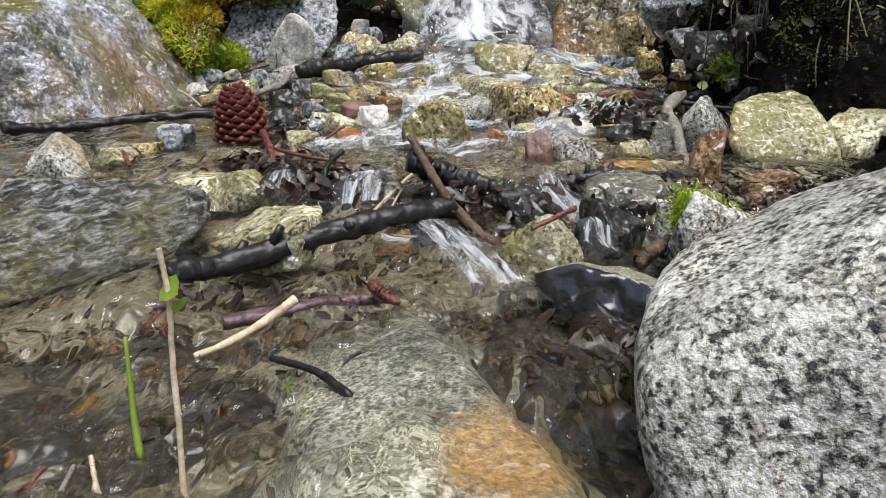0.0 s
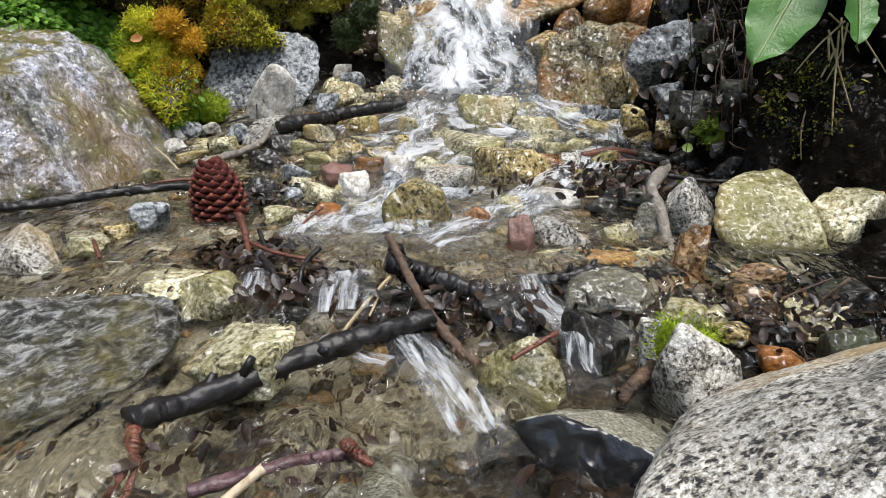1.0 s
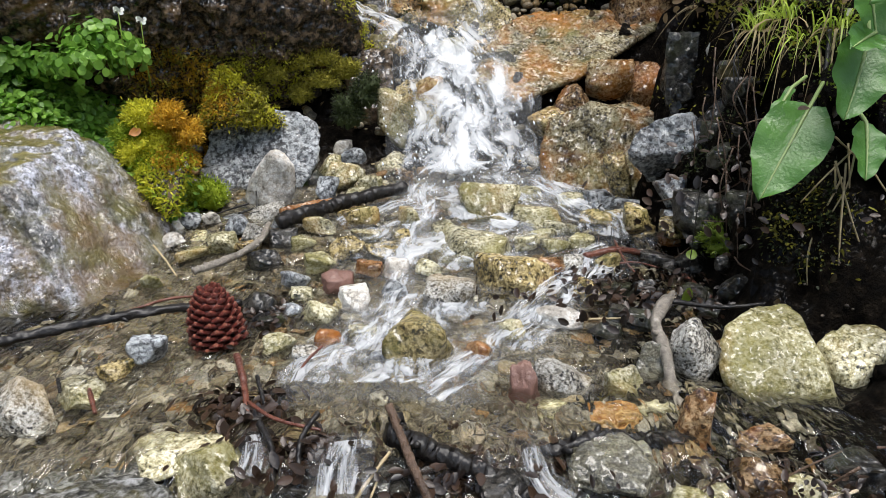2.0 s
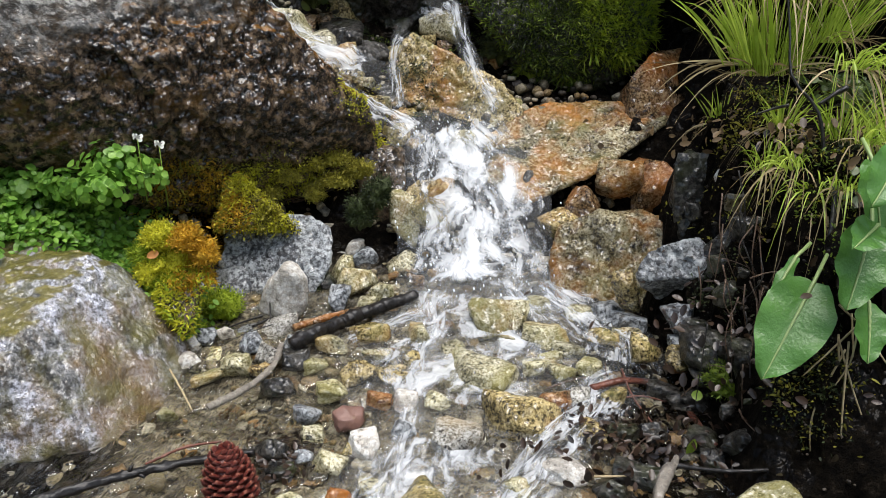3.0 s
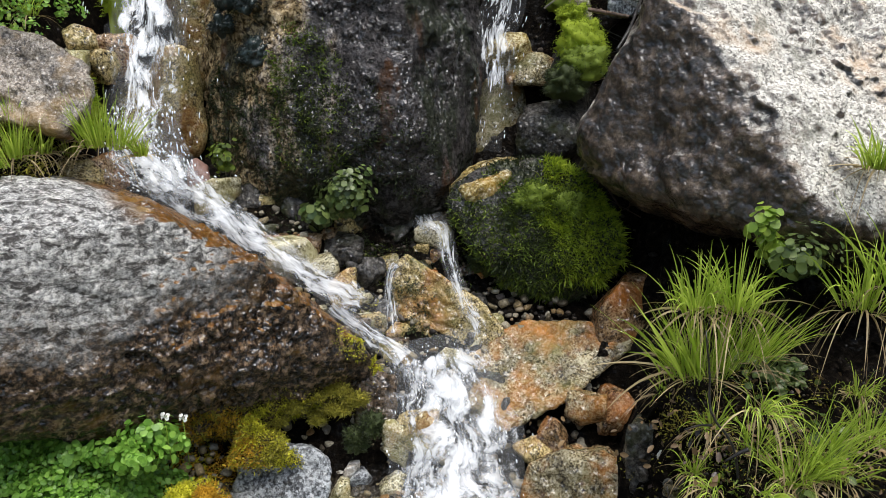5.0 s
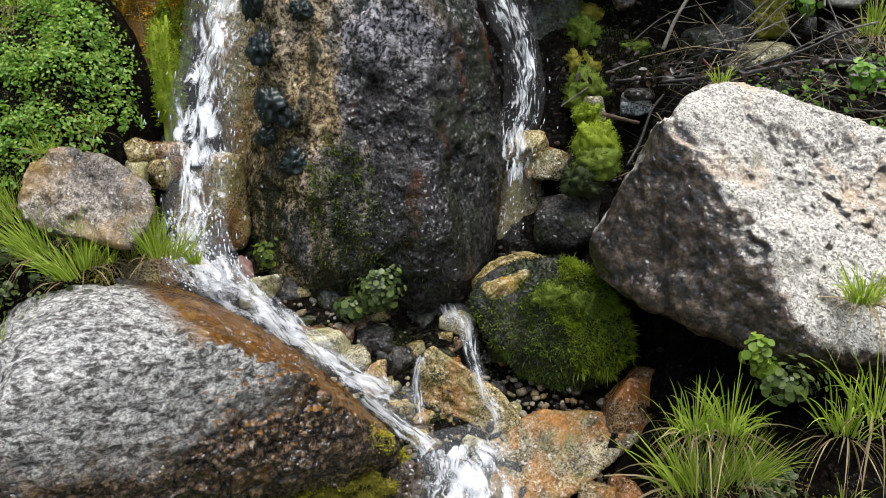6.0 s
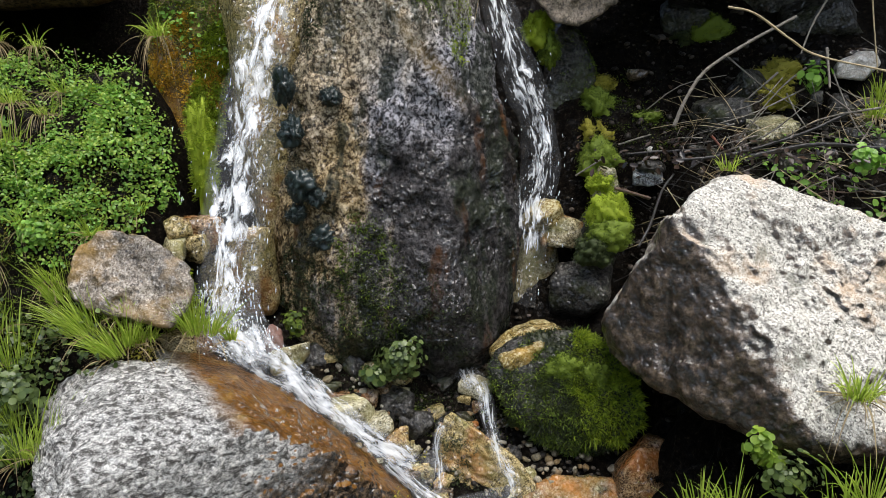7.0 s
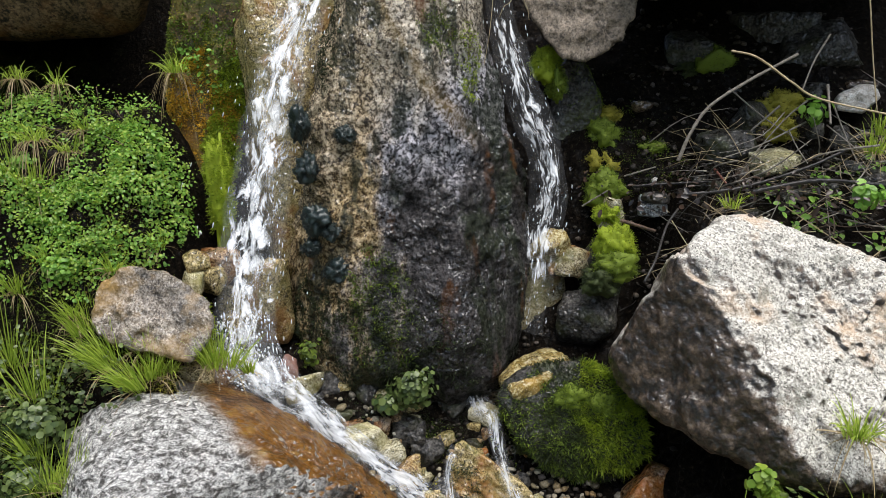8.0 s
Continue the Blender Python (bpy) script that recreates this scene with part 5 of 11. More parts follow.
stone((0.208, 0.483, 0.067), (0.021, 0.017, 0.015), -20, GRANITE_RIVER, "pale speckled river stone with greenish algae", level=4)
stone((0.28, 0.533, 0.063), (0.021, 0.017, 0.014), 0, ROCK_RUST, "stone stained rust-orange with iron", level=4)
stone((0.329, 0.514, 0.05), (0.023, 0.019, 0.013), -25, GRANITE_RIVER, "pale speckled river stone with greenish algae", level=4)
stone((0.265, 0.433, 0.053), (0.022, 0.018, 0.015), -5, ROCK_RUST, "stone stained rust-orange with iron", level=4)
stone((0.312, 0.435, 0.065), (0.025, 0.02, 0.017), -5, ROCK_DARK, "dark wet stone of the bank", level=4)
stone((0.363, 0.545, 0.059), (0.025, 0.02, 0.014), 5, ROCK_DARK, "dark wet stone of the bank", level=4)
stone((0.28, 0.481, 0.058), (0.019, 0.015, 0.01), -5, ROCK_DARK, "dark wet stone of the bank", level=4)
stone((0.244, 0.48, 0.06), (0.016, 0.013, 0.009), -15, GRANITE_WET, "wet ochre river stone with algae", level=4)
stone((-0.259, 1.205, 0.196), (0.044, 0.034, 0.054), -24, STONE_WHITE, "upright white stone with a pinkish face", level=4)
stone((-0.366, 1.294, 0.173), (0.056, 0.045, 0.044), -5, GNEISS_GREY, "grey stone with rusty patches", level=4)
stone((-0.183, 1.319, 0.176), (0.032, 0.026, 0.044), -10, GRANITE_RIVER, "pale speckled river stone with greenish algae", level=4)
stone((-0.137, 1.346, 0.204), (0.027, 0.022, 0.025), 15, GNEISS_GREY, "grey banded stone among gravel", level=4)
stone((-0.159, 1.352, 0.226), (0.02, 0.016, 0.017), 15, STONE_WHITE, "whitish quartz stone in the stream", level=4)
stone((-0.324, 1.168, 0.11), (0.031, 0.024, 0.036), -5, GNEISS_GREY, "grey banded stone among gravel", level=4)
stone((-0.269, 1.151, 0.118), (0.035, 0.028, 0.047), -5, GRANITE_WHITE, "pale speckled granite stone in the stream", level=4)
stone((-0.352, 1.164, 0.113), (0.024, 0.019, 0.023), -15, ROCK_DARK, "dark wet stone of the bank", level=4)
stone((-0.366, 1.101, 0.093), (0.035, 0.028, 0.034), -10, GRANITE_RIVER, "pale speckled river stone with greenish algae", level=4)
stone((-0.397, 1.118, 0.135), (0.03, 0.024, 0.028), -20, STONE_WHITE, "whitish quartz stone in the stream", level=4)
stone((-0.312, 1.09, 0.09), (0.034, 0.027, 0.026), 5, GRANITE_WET, "wet ochre river stone with algae", level=4)
stone((-0.379, 1.193, 0.142), (0.021, 0.017, 0.022), -25, ROCK_DARK, "dark wet stone of the bank", level=4)
stone((-0.305, 1.214, 0.133), (0.023, 0.018, 0.021), -15, GNEISS_GREY, "grey banded stone among gravel", level=4)
stone((0.374, 1.066, 0.197), (0.027, 0.021, 0.025), 6, GNEISS_GREY, "small pale grey stone under a jutting rock", level=4)
stone((0.317, 1.166, 0.211), (0.026, 0.021, 0.042), -13, GRANITE_WET, "wet ochre river stone with algae", level=4)
stone((0.354, 1.418, 0.342), (0.046, 0.037, 0.046), -14, BLOCK_RUST, "ochre stone under the rusty slab", level=4)
stone((0.434, 1.443, 0.323), (0.054, 0.044, 0.061), 21, ROCK_RUST, "stone stained rust-orange with iron", level=4)
stone((0.276, 1.381, 0.303), (0.035, 0.028, 0.04), -24, ROCK_RUST, "stone stained rust-orange with iron", level=4)
stone((0.234, 1.367, 0.273), (0.045, 0.036, 0.032), 0, GRANITE_WET, "wet ochre river stone with algae", level=4)
stone((0.31, 1.013, 0.164), (0.022, 0.018, 0.026), -9, GRANITE_WET, "wet ochre river stone with algae", level=4)
stone((0.313, 1.152, 0.154), (0.036, 0.029, 0.02), -10, GNEISS_GREY, "grey banded stone among gravel", level=4)
stone((0.361, 1.017, 0.154), (0.029, 0.023, 0.014), 4, GRANITE_WET, "wet ochre river stone with algae", level=4)
stone((0.472, 1.613, 0.499), (0.088, 0.07, 0.099), 5, ROCK_RUST, "rounded rust-brown rock behind the grass", level=4)
stone((0.159, 1.617, 0.452), (0.028, 0.022, 0.04), 15, GRANITE_RIVER, "pale speckled river stone with greenish algae", level=4)
stone((-0.017, 1.385, 0.304), (0.051, 0.04, 0.055), -15, GRANITE_WET, "ochre rock in the middle of the fall", level=4)
stone((-0.059, 1.382, 0.278), (0.036, 0.029, 0.06), 5, GRANITE_RIVER, "pale rock washed by the fall", level=4)
stone((0.003, 1.471, 0.23), (0.052, 0.042, 0.06), -5, ROCK_DARK, "dark wet stone of the bank", level=4)
stone((0.099, 1.523, 0.283), (0.104, 0.083, 0.126), -25, ROCK_DARK, "dark rock under the white water", level=4)
stone((-0.112, 1.451, 0.288), (0.051, 0.041, 0.125), -5, SLAB_DARK, "dark wet rock at the end of the slab", level=4)
stone((0.199, 1.447, 0.285), (0.045, 0.036, 0.079), 15, ROCK_DARK, "dark wet stone of the bank", level=4)
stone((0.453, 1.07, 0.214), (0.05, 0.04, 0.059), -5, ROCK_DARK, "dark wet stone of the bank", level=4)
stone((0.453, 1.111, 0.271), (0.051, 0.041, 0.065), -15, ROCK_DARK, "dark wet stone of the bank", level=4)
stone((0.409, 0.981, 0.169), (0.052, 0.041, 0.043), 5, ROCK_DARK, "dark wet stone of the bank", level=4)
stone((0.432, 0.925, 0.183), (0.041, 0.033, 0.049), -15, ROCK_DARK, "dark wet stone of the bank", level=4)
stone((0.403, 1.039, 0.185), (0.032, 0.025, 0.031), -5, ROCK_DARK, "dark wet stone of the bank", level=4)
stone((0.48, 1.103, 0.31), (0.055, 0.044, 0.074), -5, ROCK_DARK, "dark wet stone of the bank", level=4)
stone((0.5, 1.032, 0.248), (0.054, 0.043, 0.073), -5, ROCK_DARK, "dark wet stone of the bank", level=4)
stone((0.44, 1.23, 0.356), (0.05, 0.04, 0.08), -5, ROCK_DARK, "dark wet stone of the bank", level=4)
stone((0.439, 1.009, 0.212), (0.015, 0.012, 0.015), -15, GNEISS_GREY, "grey banded stone among gravel", level=4)
stone((0.44, 1.136, 0.403), (0.009, 0.008, 0.013), -20, STONE_WHITE, "whitish quartz stone in the stream", level=4)
stone((0.194, 2.082, 1.117), (0.07, 0.056, 0.058), -19, YELLOW_ROCK, "yellow-stained stone wet from the trickle", level=4, group="stones of the slope")
stone((0.167, 2.129, 0.873), (0.114, 0.092, 0.178), -5, BLOCK_RUST, "wet rusty rock under the trickle", level=4, group="stones of the slope")
stone((0.272, 2.1, 1.07), (0.084, 0.067, 0.051), 10, BLOCK_RUST, "stone stained rust-orange with iron", level=4, group="stones of the slope")
stone((0.33, 2.041, 0.875), (0.102, 0.082, 0.129), -15, ROCK_DARK, "dark wet stone of the bank", level=4, group="stones of the slope")
stone((0.367, 2.111, 1.033), (0.085, 0.068, 0.108), 5, ROCK_DARK, "dark wet stone of the bank", level=4, group="stones of the slope")
stone((0.147, 1.786, 0.773), (0.109, 0.087, 0.075), 24, YELLOW_ROCK, "pale yellowish stone on the mossy rock", level=4, group="stones of the slope")
stone((-0.059, 1.993, 0.79), (0.056, 0.045, 0.053), 15, GRANITE_WET, "wet ochre river stone with algae", level=4, group="stones of the slope")
stone((0.053, 2.014, 0.802), (0.056, 0.045, 0.053), -19, ROCK_RUST, "stone stained rust-orange with iron", level=4, group="stones of the slope")
stone((0.018, 1.938, 0.757), (0.064, 0.051, 0.05), -15, GRANITE_RIVER, "pale speckled river stone with greenish algae", level=4, group="stones of the slope")
stone((0.004, 1.812, 0.641), (0.053, 0.043, 0.05), -15, GRANITE_RIVER, "pale speckled river stone with greenish algae", level=4, group="stones of the slope")
stone((-0.073, 1.928, 0.738), (0.046, 0.037, 0.053), 15, GRANITE_WET, "wet ochre river stone with algae", level=4, group="stones of the slope")
stone((-0.585, 1.718, 0.816), (0.029, 0.024, 0.045), 19, STONE_RED, "reddish stone at the foot of the waterfall", level=4, group="stones of the slope")
stone((-0.528, 1.691, 0.772), (0.051, 0.041, 0.048), -5, GRANITE_RIVER, "pale speckled river stone with greenish algae", level=4, group="stones of the slope")
stone((-0.336, 1.64, 0.624), (0.067, 0.054, 0.055), 15, GRANITE_RIVER, "pale speckled river stone with greenish algae", level=4, group="stones of the slope")
stone((-0.437, 1.717, 0.653), (0.061, 0.049, 0.047), -5, ROCK_DARK, "dark wet stone of the bank", level=4, group="stones of the slope")
stone((-0.269, 1.63, 0.597), (0.05, 0.04, 0.048), 5, GRANITE_RIVER, "pale speckled river stone with greenish algae", level=4, group="stones of the slope")
stone((-0.216, 1.605, 0.56), (0.042, 0.034, 0.05), 5, GRANITE_WET, "wet ochre river stone with algae", level=4, group="stones of the slope")
stone((-0.48, 1.762, 0.719), (0.07, 0.056, 0.07), 5, ROCK_DARK, "dark wet stone of the bank", level=4, group="stones of the slope")
stone((-0.38, 1.787, 0.708), (0.079, 0.063, 0.092), -25, ROCK_DARK, "dark wet stone of the bank", level=4, group="stones of the slope")
stone((-0.457, 1.823, 0.766), (0.071, 0.057, 0.083), -25, ROCK_DARK, "dark wet stone of the bank", level=4, group="stones of the slope")
stone((-0.232, 1.727, 0.618), (0.078, 0.062, 0.054), -5, ROCK_DARK, "dark wet stone of the bank", level=4, group="stones of the slope")
stone((-0.16, 1.691, 0.567), (0.052, 0.041, 0.049), -5, ROCK_DARK, "dark wet stone of the bank", level=4, group="stones of the slope")
stone((-0.105, 1.858, 0.67), (0.063, 0.05, 0.062), -25, ROCK_DARK, "dark wet stone of the bank", level=4, group="stones of the slope")
stone((-0.838, 1.706, 1.142), (0.043, 0.034, 0.038), 20, GRANITE_WET, "wet ochre river stone with algae", level=4, group="stones of the slope")
stone((-0.811, 1.731, 1.083), (0.052, 0.041, 0.049), -15, GRANITE_WET, "wet ochre river stone with algae", level=4, group="stones of the slope")
stone((-0.84, 1.68, 1.081), (0.034, 0.027, 0.049), 5, GRANITE_RIVER, "pale speckled river stone with greenish algae", level=4, group="stones of the slope")
stone((-0.798, 1.787, 1.101), (0.061, 0.049, 0.059), 15, ROCK_RUST, "stone stained rust-orange with iron", level=4, group="stones of the slope")
stone((-0.782, 1.651, 0.834), (0.052, 0.041, 0.049), -15, ROCK_RUST, "orange rock at the foot of the waterfall", level=4, group="stones of the slope")
stone((-0.815, 1.611, 0.834), (0.051, 0.041, 0.037), 5, GRANITE_WET, "wet ochre river stone with algae", level=4, group="stones of the slope")
stone((-0.793, 1.829, 0.917), (0.081, 0.065, 0.126), -25, GRANITE_WET, "ochre rock behind the falling water", level=4, group="stones of the slope")
stone((-0.691, 1.859, 0.98), (0.098, 0.078, 0.154), -25, GRANITE_WET, "ochre rock behind the falling water", level=4, group="stones of the slope")
stone((-0.66, 2.09, 1.55), (0.20, 0.13, 0.55), 8, GRANITE_WET, "wet ochre rock wall behind the tall waterfall", level=5, group="stones of the slope", seed=71, name="rock", category="rock")
stone((0.463, 2.428, 1.504), (0.046, 0.037, 0.048), 5, GRANITE_RIVER, "pale speckled river stone with greenish algae", level=4, group="stones of the slope")
stone((0.591, 2.496, 1.569), (0.076, 0.061, 0.073), 20, ROCK_DARK, "dark wet stone of the bank", level=4, group="stones of the slope")
stone((0.532, 2.499, 1.56), (0.065, 0.052, 0.061), -25, ROCK_DARK, "dark wet stone of the bank", level=4, group="stones of the slope")
stone((0.564, 2.221, 1.314), (0.036, 0.029, 0.027), -10, STONE_WHITE, "whitish quartz stone in the stream", level=4, group="stones of the slope")
stone((0.542, 2.134, 1.241), (0.057, 0.046, 0.043), -10, GNEISS_GREY, "grey banded stone among gravel", level=4, group="stones of the slope")
stone((0.397, 2.128, 1.208), (0.047, 0.038, 0.065), -25, GRANITE_RIVER, "pale speckled river stone with greenish algae", level=4, group="stones of the slope")
stone((0.532, 2.388, 1.405), (0.063, 0.05, 0.071), 0, ROCK_DARK, "dark wet stone of the bank", level=4, group="stones of the slope")
stone((1.231, 2.347, 1.578), (0.078, 0.062, 0.055), -10, STONE_WHITE, "whitish quartz stone in the stream", level=4, group="stones of the slope")
stone((0.274, 2.271, 1.358), (0.036, 0.029, 0.027), -9, GRANITE_RIVER, "pale speckled river stone with greenish algae", level=4, group="stones of the slope")
stone((0.903, 2.141, 1.391), (0.069, 0.055, 0.044), 20, GRANITE_RIVER, "pale speckled river stone with greenish algae", level=4, group="stones of the slope")
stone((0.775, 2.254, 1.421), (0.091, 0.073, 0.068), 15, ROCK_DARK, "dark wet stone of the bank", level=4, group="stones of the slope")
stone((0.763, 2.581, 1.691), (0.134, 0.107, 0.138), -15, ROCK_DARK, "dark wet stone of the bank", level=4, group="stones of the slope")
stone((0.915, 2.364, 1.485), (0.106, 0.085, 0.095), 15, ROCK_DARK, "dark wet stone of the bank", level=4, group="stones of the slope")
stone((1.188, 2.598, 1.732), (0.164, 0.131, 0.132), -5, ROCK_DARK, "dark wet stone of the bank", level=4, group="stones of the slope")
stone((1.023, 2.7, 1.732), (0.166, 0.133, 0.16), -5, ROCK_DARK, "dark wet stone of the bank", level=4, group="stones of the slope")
# Hollow stones take near-black materials, so their shade is in the colour.
stone((0.775, 2.567, 1.681), (0.051, 0.041, 0.045), 23, ROCK_DARK, "stone in the hollow, darkened for its shade", level=3, group="stones of the hollow")
stone((1.28, 2.459, 1.605), (0.051, 0.041, 0.041), -8, SLAB_DARK, "stone in the hollow, darkened for its shade", level=3, group="stones of the hollow")
stone((0.916, 2.292, 1.461), (0.027, 0.022, 0.044), -2, SLAB_DARK, "stone in the hollow, darkened for its shade", level=3, group="stones of the hollow")
stone((1.084, 2.098, 1.298), (0.025, 0.02, 0.042), 18, ROCK_DARK, "stone in the hollow, darkened for its shade", level=3, group="stones of the hollow")
stone((1.217, 2.106, 1.346), (0.056, 0.045, 0.027), 2, ROCK_DARK, "stone in the hollow, darkened for its shade", level=3, group="stones of the hollow")
stone((1.107, 2.453, 1.611), (0.064, 0.052, 0.028), -11, ROCK_DARK, "stone in the hollow, darkened for its shade", level=3, group="stones of the hollow")
stone((0.848, 2.449, 1.596), (0.028, 0.023, 0.026), -5, ROCK_DARK, "stone in the hollow, darkened for its shade", level=3, group="stones of the hollow")
stone((1.115, 2.379, 1.534), (0.031, 0.025, 0.036), 22, ROCK_DARK, "stone in the hollow, darkened for its shade", level=3, group="stones of the hollow")
stone((0.497, 2.505, 1.632), (0.045, 0.036, 0.033), 19, SLAB_DARK, "stone in the hollow, darkened for its shade", level=3, group="stones of the hollow")
stone((1.276, 2.443, 1.607), (0.051, 0.041, 0.046), -11, SLAB_DARK, "stone in the hollow, darkened for its shade", level=3, group="stones of the hollow")
stone((1.202, 2.233, 1.402), (0.036, 0.029, 0.039), -8, SLAB_DARK, "stone in the hollow, darkened for its shade", level=3, group="stones of the hollow")
stone((1.213, 2.435, 1.528), (0.061, 0.049, 0.052), 9, ROCK_DARK, "stone in the hollow, darkened for its shade", level=3, group="stones of the hollow")
stone((1.136, 2.464, 1.587), (0.054, 0.043, 0.026), -22, ROCK_DARK, "stone in the hollow, darkened for its shade", level=3, group="stones of the hollow")
stone((0.565, 2.471, 1.612), (0.035, 0.028, 0.05), -4, ROCK_DARK, "stone in the hollow, darkened for its shade", level=3, group="stones of the hollow")
stone((1.335, 2.484, 1.624), (0.051, 0.041, 0.037), -20, ROCK_DARK, "stone in the hollow, darkened for its shade", level=3, group="stones of the hollow")
stone((1.27, 2.333, 1.46), (0.057, 0.046, 0.025), -7, ROCK_DARK, "stone in the hollow, darkened for its shade", level=3, group="stones of the hollow")
stone((1.208, 2.47, 1.607), (0.043, 0.034, 0.031), -2, SLAB_DARK, "stone in the hollow, darkened for its shade", level=3, group="stones of the hollow")
stone((1.197, 2.168, 1.332), (0.04, 0.032, 0.044), 3, SLAB_DARK, "stone in the hollow, darkened for its shade", level=3, group="stones of the hollow")
stone((0.948, 2.085, 1.293), (0.054, 0.043, 0.034), 24, ROCK_DARK, "stone in the hollow, darkened for its shade", level=3, group="stones of the hollow")
stone((1.069, 2.264, 1.482), (0.027, 0.021, 0.028), -24, ROCK_DARK, "stone in the hollow, darkened for its shade", level=3, group="stones of the hollow")
stone((0.811, 2.022, 1.237), (0.035, 0.028, 0.031), 9, SLAB_DARK, "stone in the hollow, darkened for its shade", level=3, group="stones of the hollow")
stone((1.166, 2.182, 1.376), (0.043, 0.034, 0.024), 12, ROCK_DARK, "stone in the hollow, darkened for its shade", level=3, group="stones of the hollow")
stone((1.088, 2.546, 1.643), (0.064, 0.051, 0.04), 22, SLAB_DARK, "stone in the hollow, darkened for its shade", level=3, group="stones of the hollow")
stone((0.532, 2.104, 1.278), (0.045, 0.036, 0.019), -19, ROCK_DARK, "stone in the hollow, darkened for its shade", level=3, group="stones of the hollow")
stone((0.71, 2.085, 1.318), (0.025, 0.02, 0.02), -24, ROCK_DARK, "stone in the hollow, darkened for its shade", level=3, group="stones of the hollow")
stone((0.779, 1.969, 1.244), (0.044, 0.035, 0.026), -18, ROCK_DARK, "stone in the hollow, darkened for its shade", level=3, group="stones of the hollow")
stone((1.104, 2.405, 1.596), (0.028, 0.022, 0.03), -4, ROCK_DARK, "stone in the hollow, darkened for its shade", level=3, group="stones of the hollow")
stone((0.916, 2.048, 1.247), (0.047, 0.038, 0.024), 18, SLAB_DARK, "stone in the hollow, darkened for its shade", level=3, group="stones of the hollow")
stone((0.676, 2.139, 1.318), (0.029, 0.023, 0.027), 12, ROCK_DARK, "stone in the hollow, darkened for its shade", level=3, group="stones of the hollow")
stone((1.206, 2.179, 1.364), (0.062, 0.05, 0.021), 18, ROCK_DARK, "stone in the hollow, darkened for its shade", level=3, group="stones of the hollow")
stone((0.799, 2.11, 1.348), (0.025, 0.02, 0.044), 12, SLAB_DARK, "stone in the hollow, darkened for its shade", level=3, group="stones of the hollow")
stone((1.179, 2.115, 1.337), (0.054, 0.044, 0.023), 22, ROCK_DARK, "stone in the hollow, darkened for its shade", level=3, group="stones of the hollow")
stone((0.514, 2.352, 1.554), (0.039, 0.032, 0.023), 10, SLAB_DARK, "stone in the hollow, darkened for its shade", level=3, group="stones of the hollow")
stone((1.169, 2.311, 1.449), (0.061, 0.048, 0.052), 3, ROCK_DARK, "stone in the hollow, darkened for its shade", level=3, group="stones of the hollow")
stone((0.394, 0.855, 0.169), (0.006, 0.005, 0.005), -11, ROCK_DARK, "dark wet stone set in the earth bank", level=4, group="stones of the bank")
stone((0.423, 1.036, 0.284), (0.023, 0.019, 0.022), 19, ROCK_DARK, "dark wet stone set in the earth bank", level=4, group="stones of the bank")
stone((0.426, 1.184, 0.336), (0.018, 0.014, 0.017), -17, ROCK_DARK, "dark wet stone set in the earth bank", level=4, group="stones of the bank")
stone((0.406, 1.073, 0.257), (0.007, 0.005, 0.006), -9, ROCK_DARK, "dark wet stone set in the earth bank", level=4, group="stones of the bank")
stone((0.385, 1.02, 0.168), (0.016, 0.013, 0.015), -17, ROCK_DARK, "dark wet stone set in the earth bank", level=4, group="stones of the bank")
stone((0.397, 0.956, 0.194), (0.011, 0.009, 0.011), -2, ROCK_DARK, "dark wet stone set in the earth bank", level=4, group="stones of the bank")
stone((0.441, 1.226, 0.398), (0.013, 0.011, 0.012), 11, ROCK_DARK, "dark wet stone set in the earth bank", level=4, group="stones of the bank")
stone((0.384, 0.882, 0.141), (0.011, 0.009, 0.01), 3, ROCK_DARK, "dark wet stone set in the earth bank", level=4, group="stones of the bank")
stone((0.439, 1.016, 0.352), (0.011, 0.009, 0.011), 7, ROCK_DARK, "dark wet stone set in the earth bank", level=4, group="stones of the bank")
stone((0.445, 1.072, 0.376), (0.016, 0.013, 0.015), -4, SLAB_DARK, "dark wet stone set in the earth bank", level=4, group="stones of the bank")
stone((0.441, 1.093, 0.377), (0.009, 0.007, 0.008), 7, ROCK_DARK, "dark wet stone set in the earth bank", level=4, group="stones of the bank")
stone((0.418, 0.998, 0.26), (0.023, 0.018, 0.021), -20, ROCK_DARK, "dark wet stone set in the earth bank", level=4, group="stones of the bank")
stone((0.408, 1.116, 0.251), (0.025, 0.02, 0.023), 9, ROCK_DARK, "dark wet stone set in the earth bank", level=4, group="stones of the bank")
stone((0.442, 1.027, 0.347), (0.023, 0.018, 0.021), -19, ROCK_DARK, "dark wet stone set in the earth bank", level=4, group="stones of the bank")
stone((0.373, 0.962, 0.117), (0.023, 0.018, 0.022), -14, ROCK_DARK, "dark wet stone set in the earth bank", level=4, group="stones of the bank")
stone((0.425, 0.978, 0.298), (0.008, 0.007, 0.008), -16, ROCK_DARK, "dark wet stone set in the earth bank", level=4, group="stones of the bank")
stone((-0.427, 1.766, 0.723), (0.052, 0.042, 0.047), -9, GRANITE_WET, "wet mossy stone under the rock face", level=4, group="stones of the slope")
stone((-0.053, 1.895, 0.689), (0.023, 0.019, 0.021), -20, ROCK_RUST, "wet mossy stone under the rock face", level=4, group="stones of the slope")
stone((-0.269, 1.569, 0.49), (0.027, 0.022, 0.025), -10, SLAB_DARK, "wet mossy stone under the rock face", level=4, group="stones of the slope")
stone((-0.416, 1.778, 0.747), (0.03, 0.024, 0.027), -11, ROCK_RUST, "wet mossy stone under the rock face", level=4, group="stones of the slope")
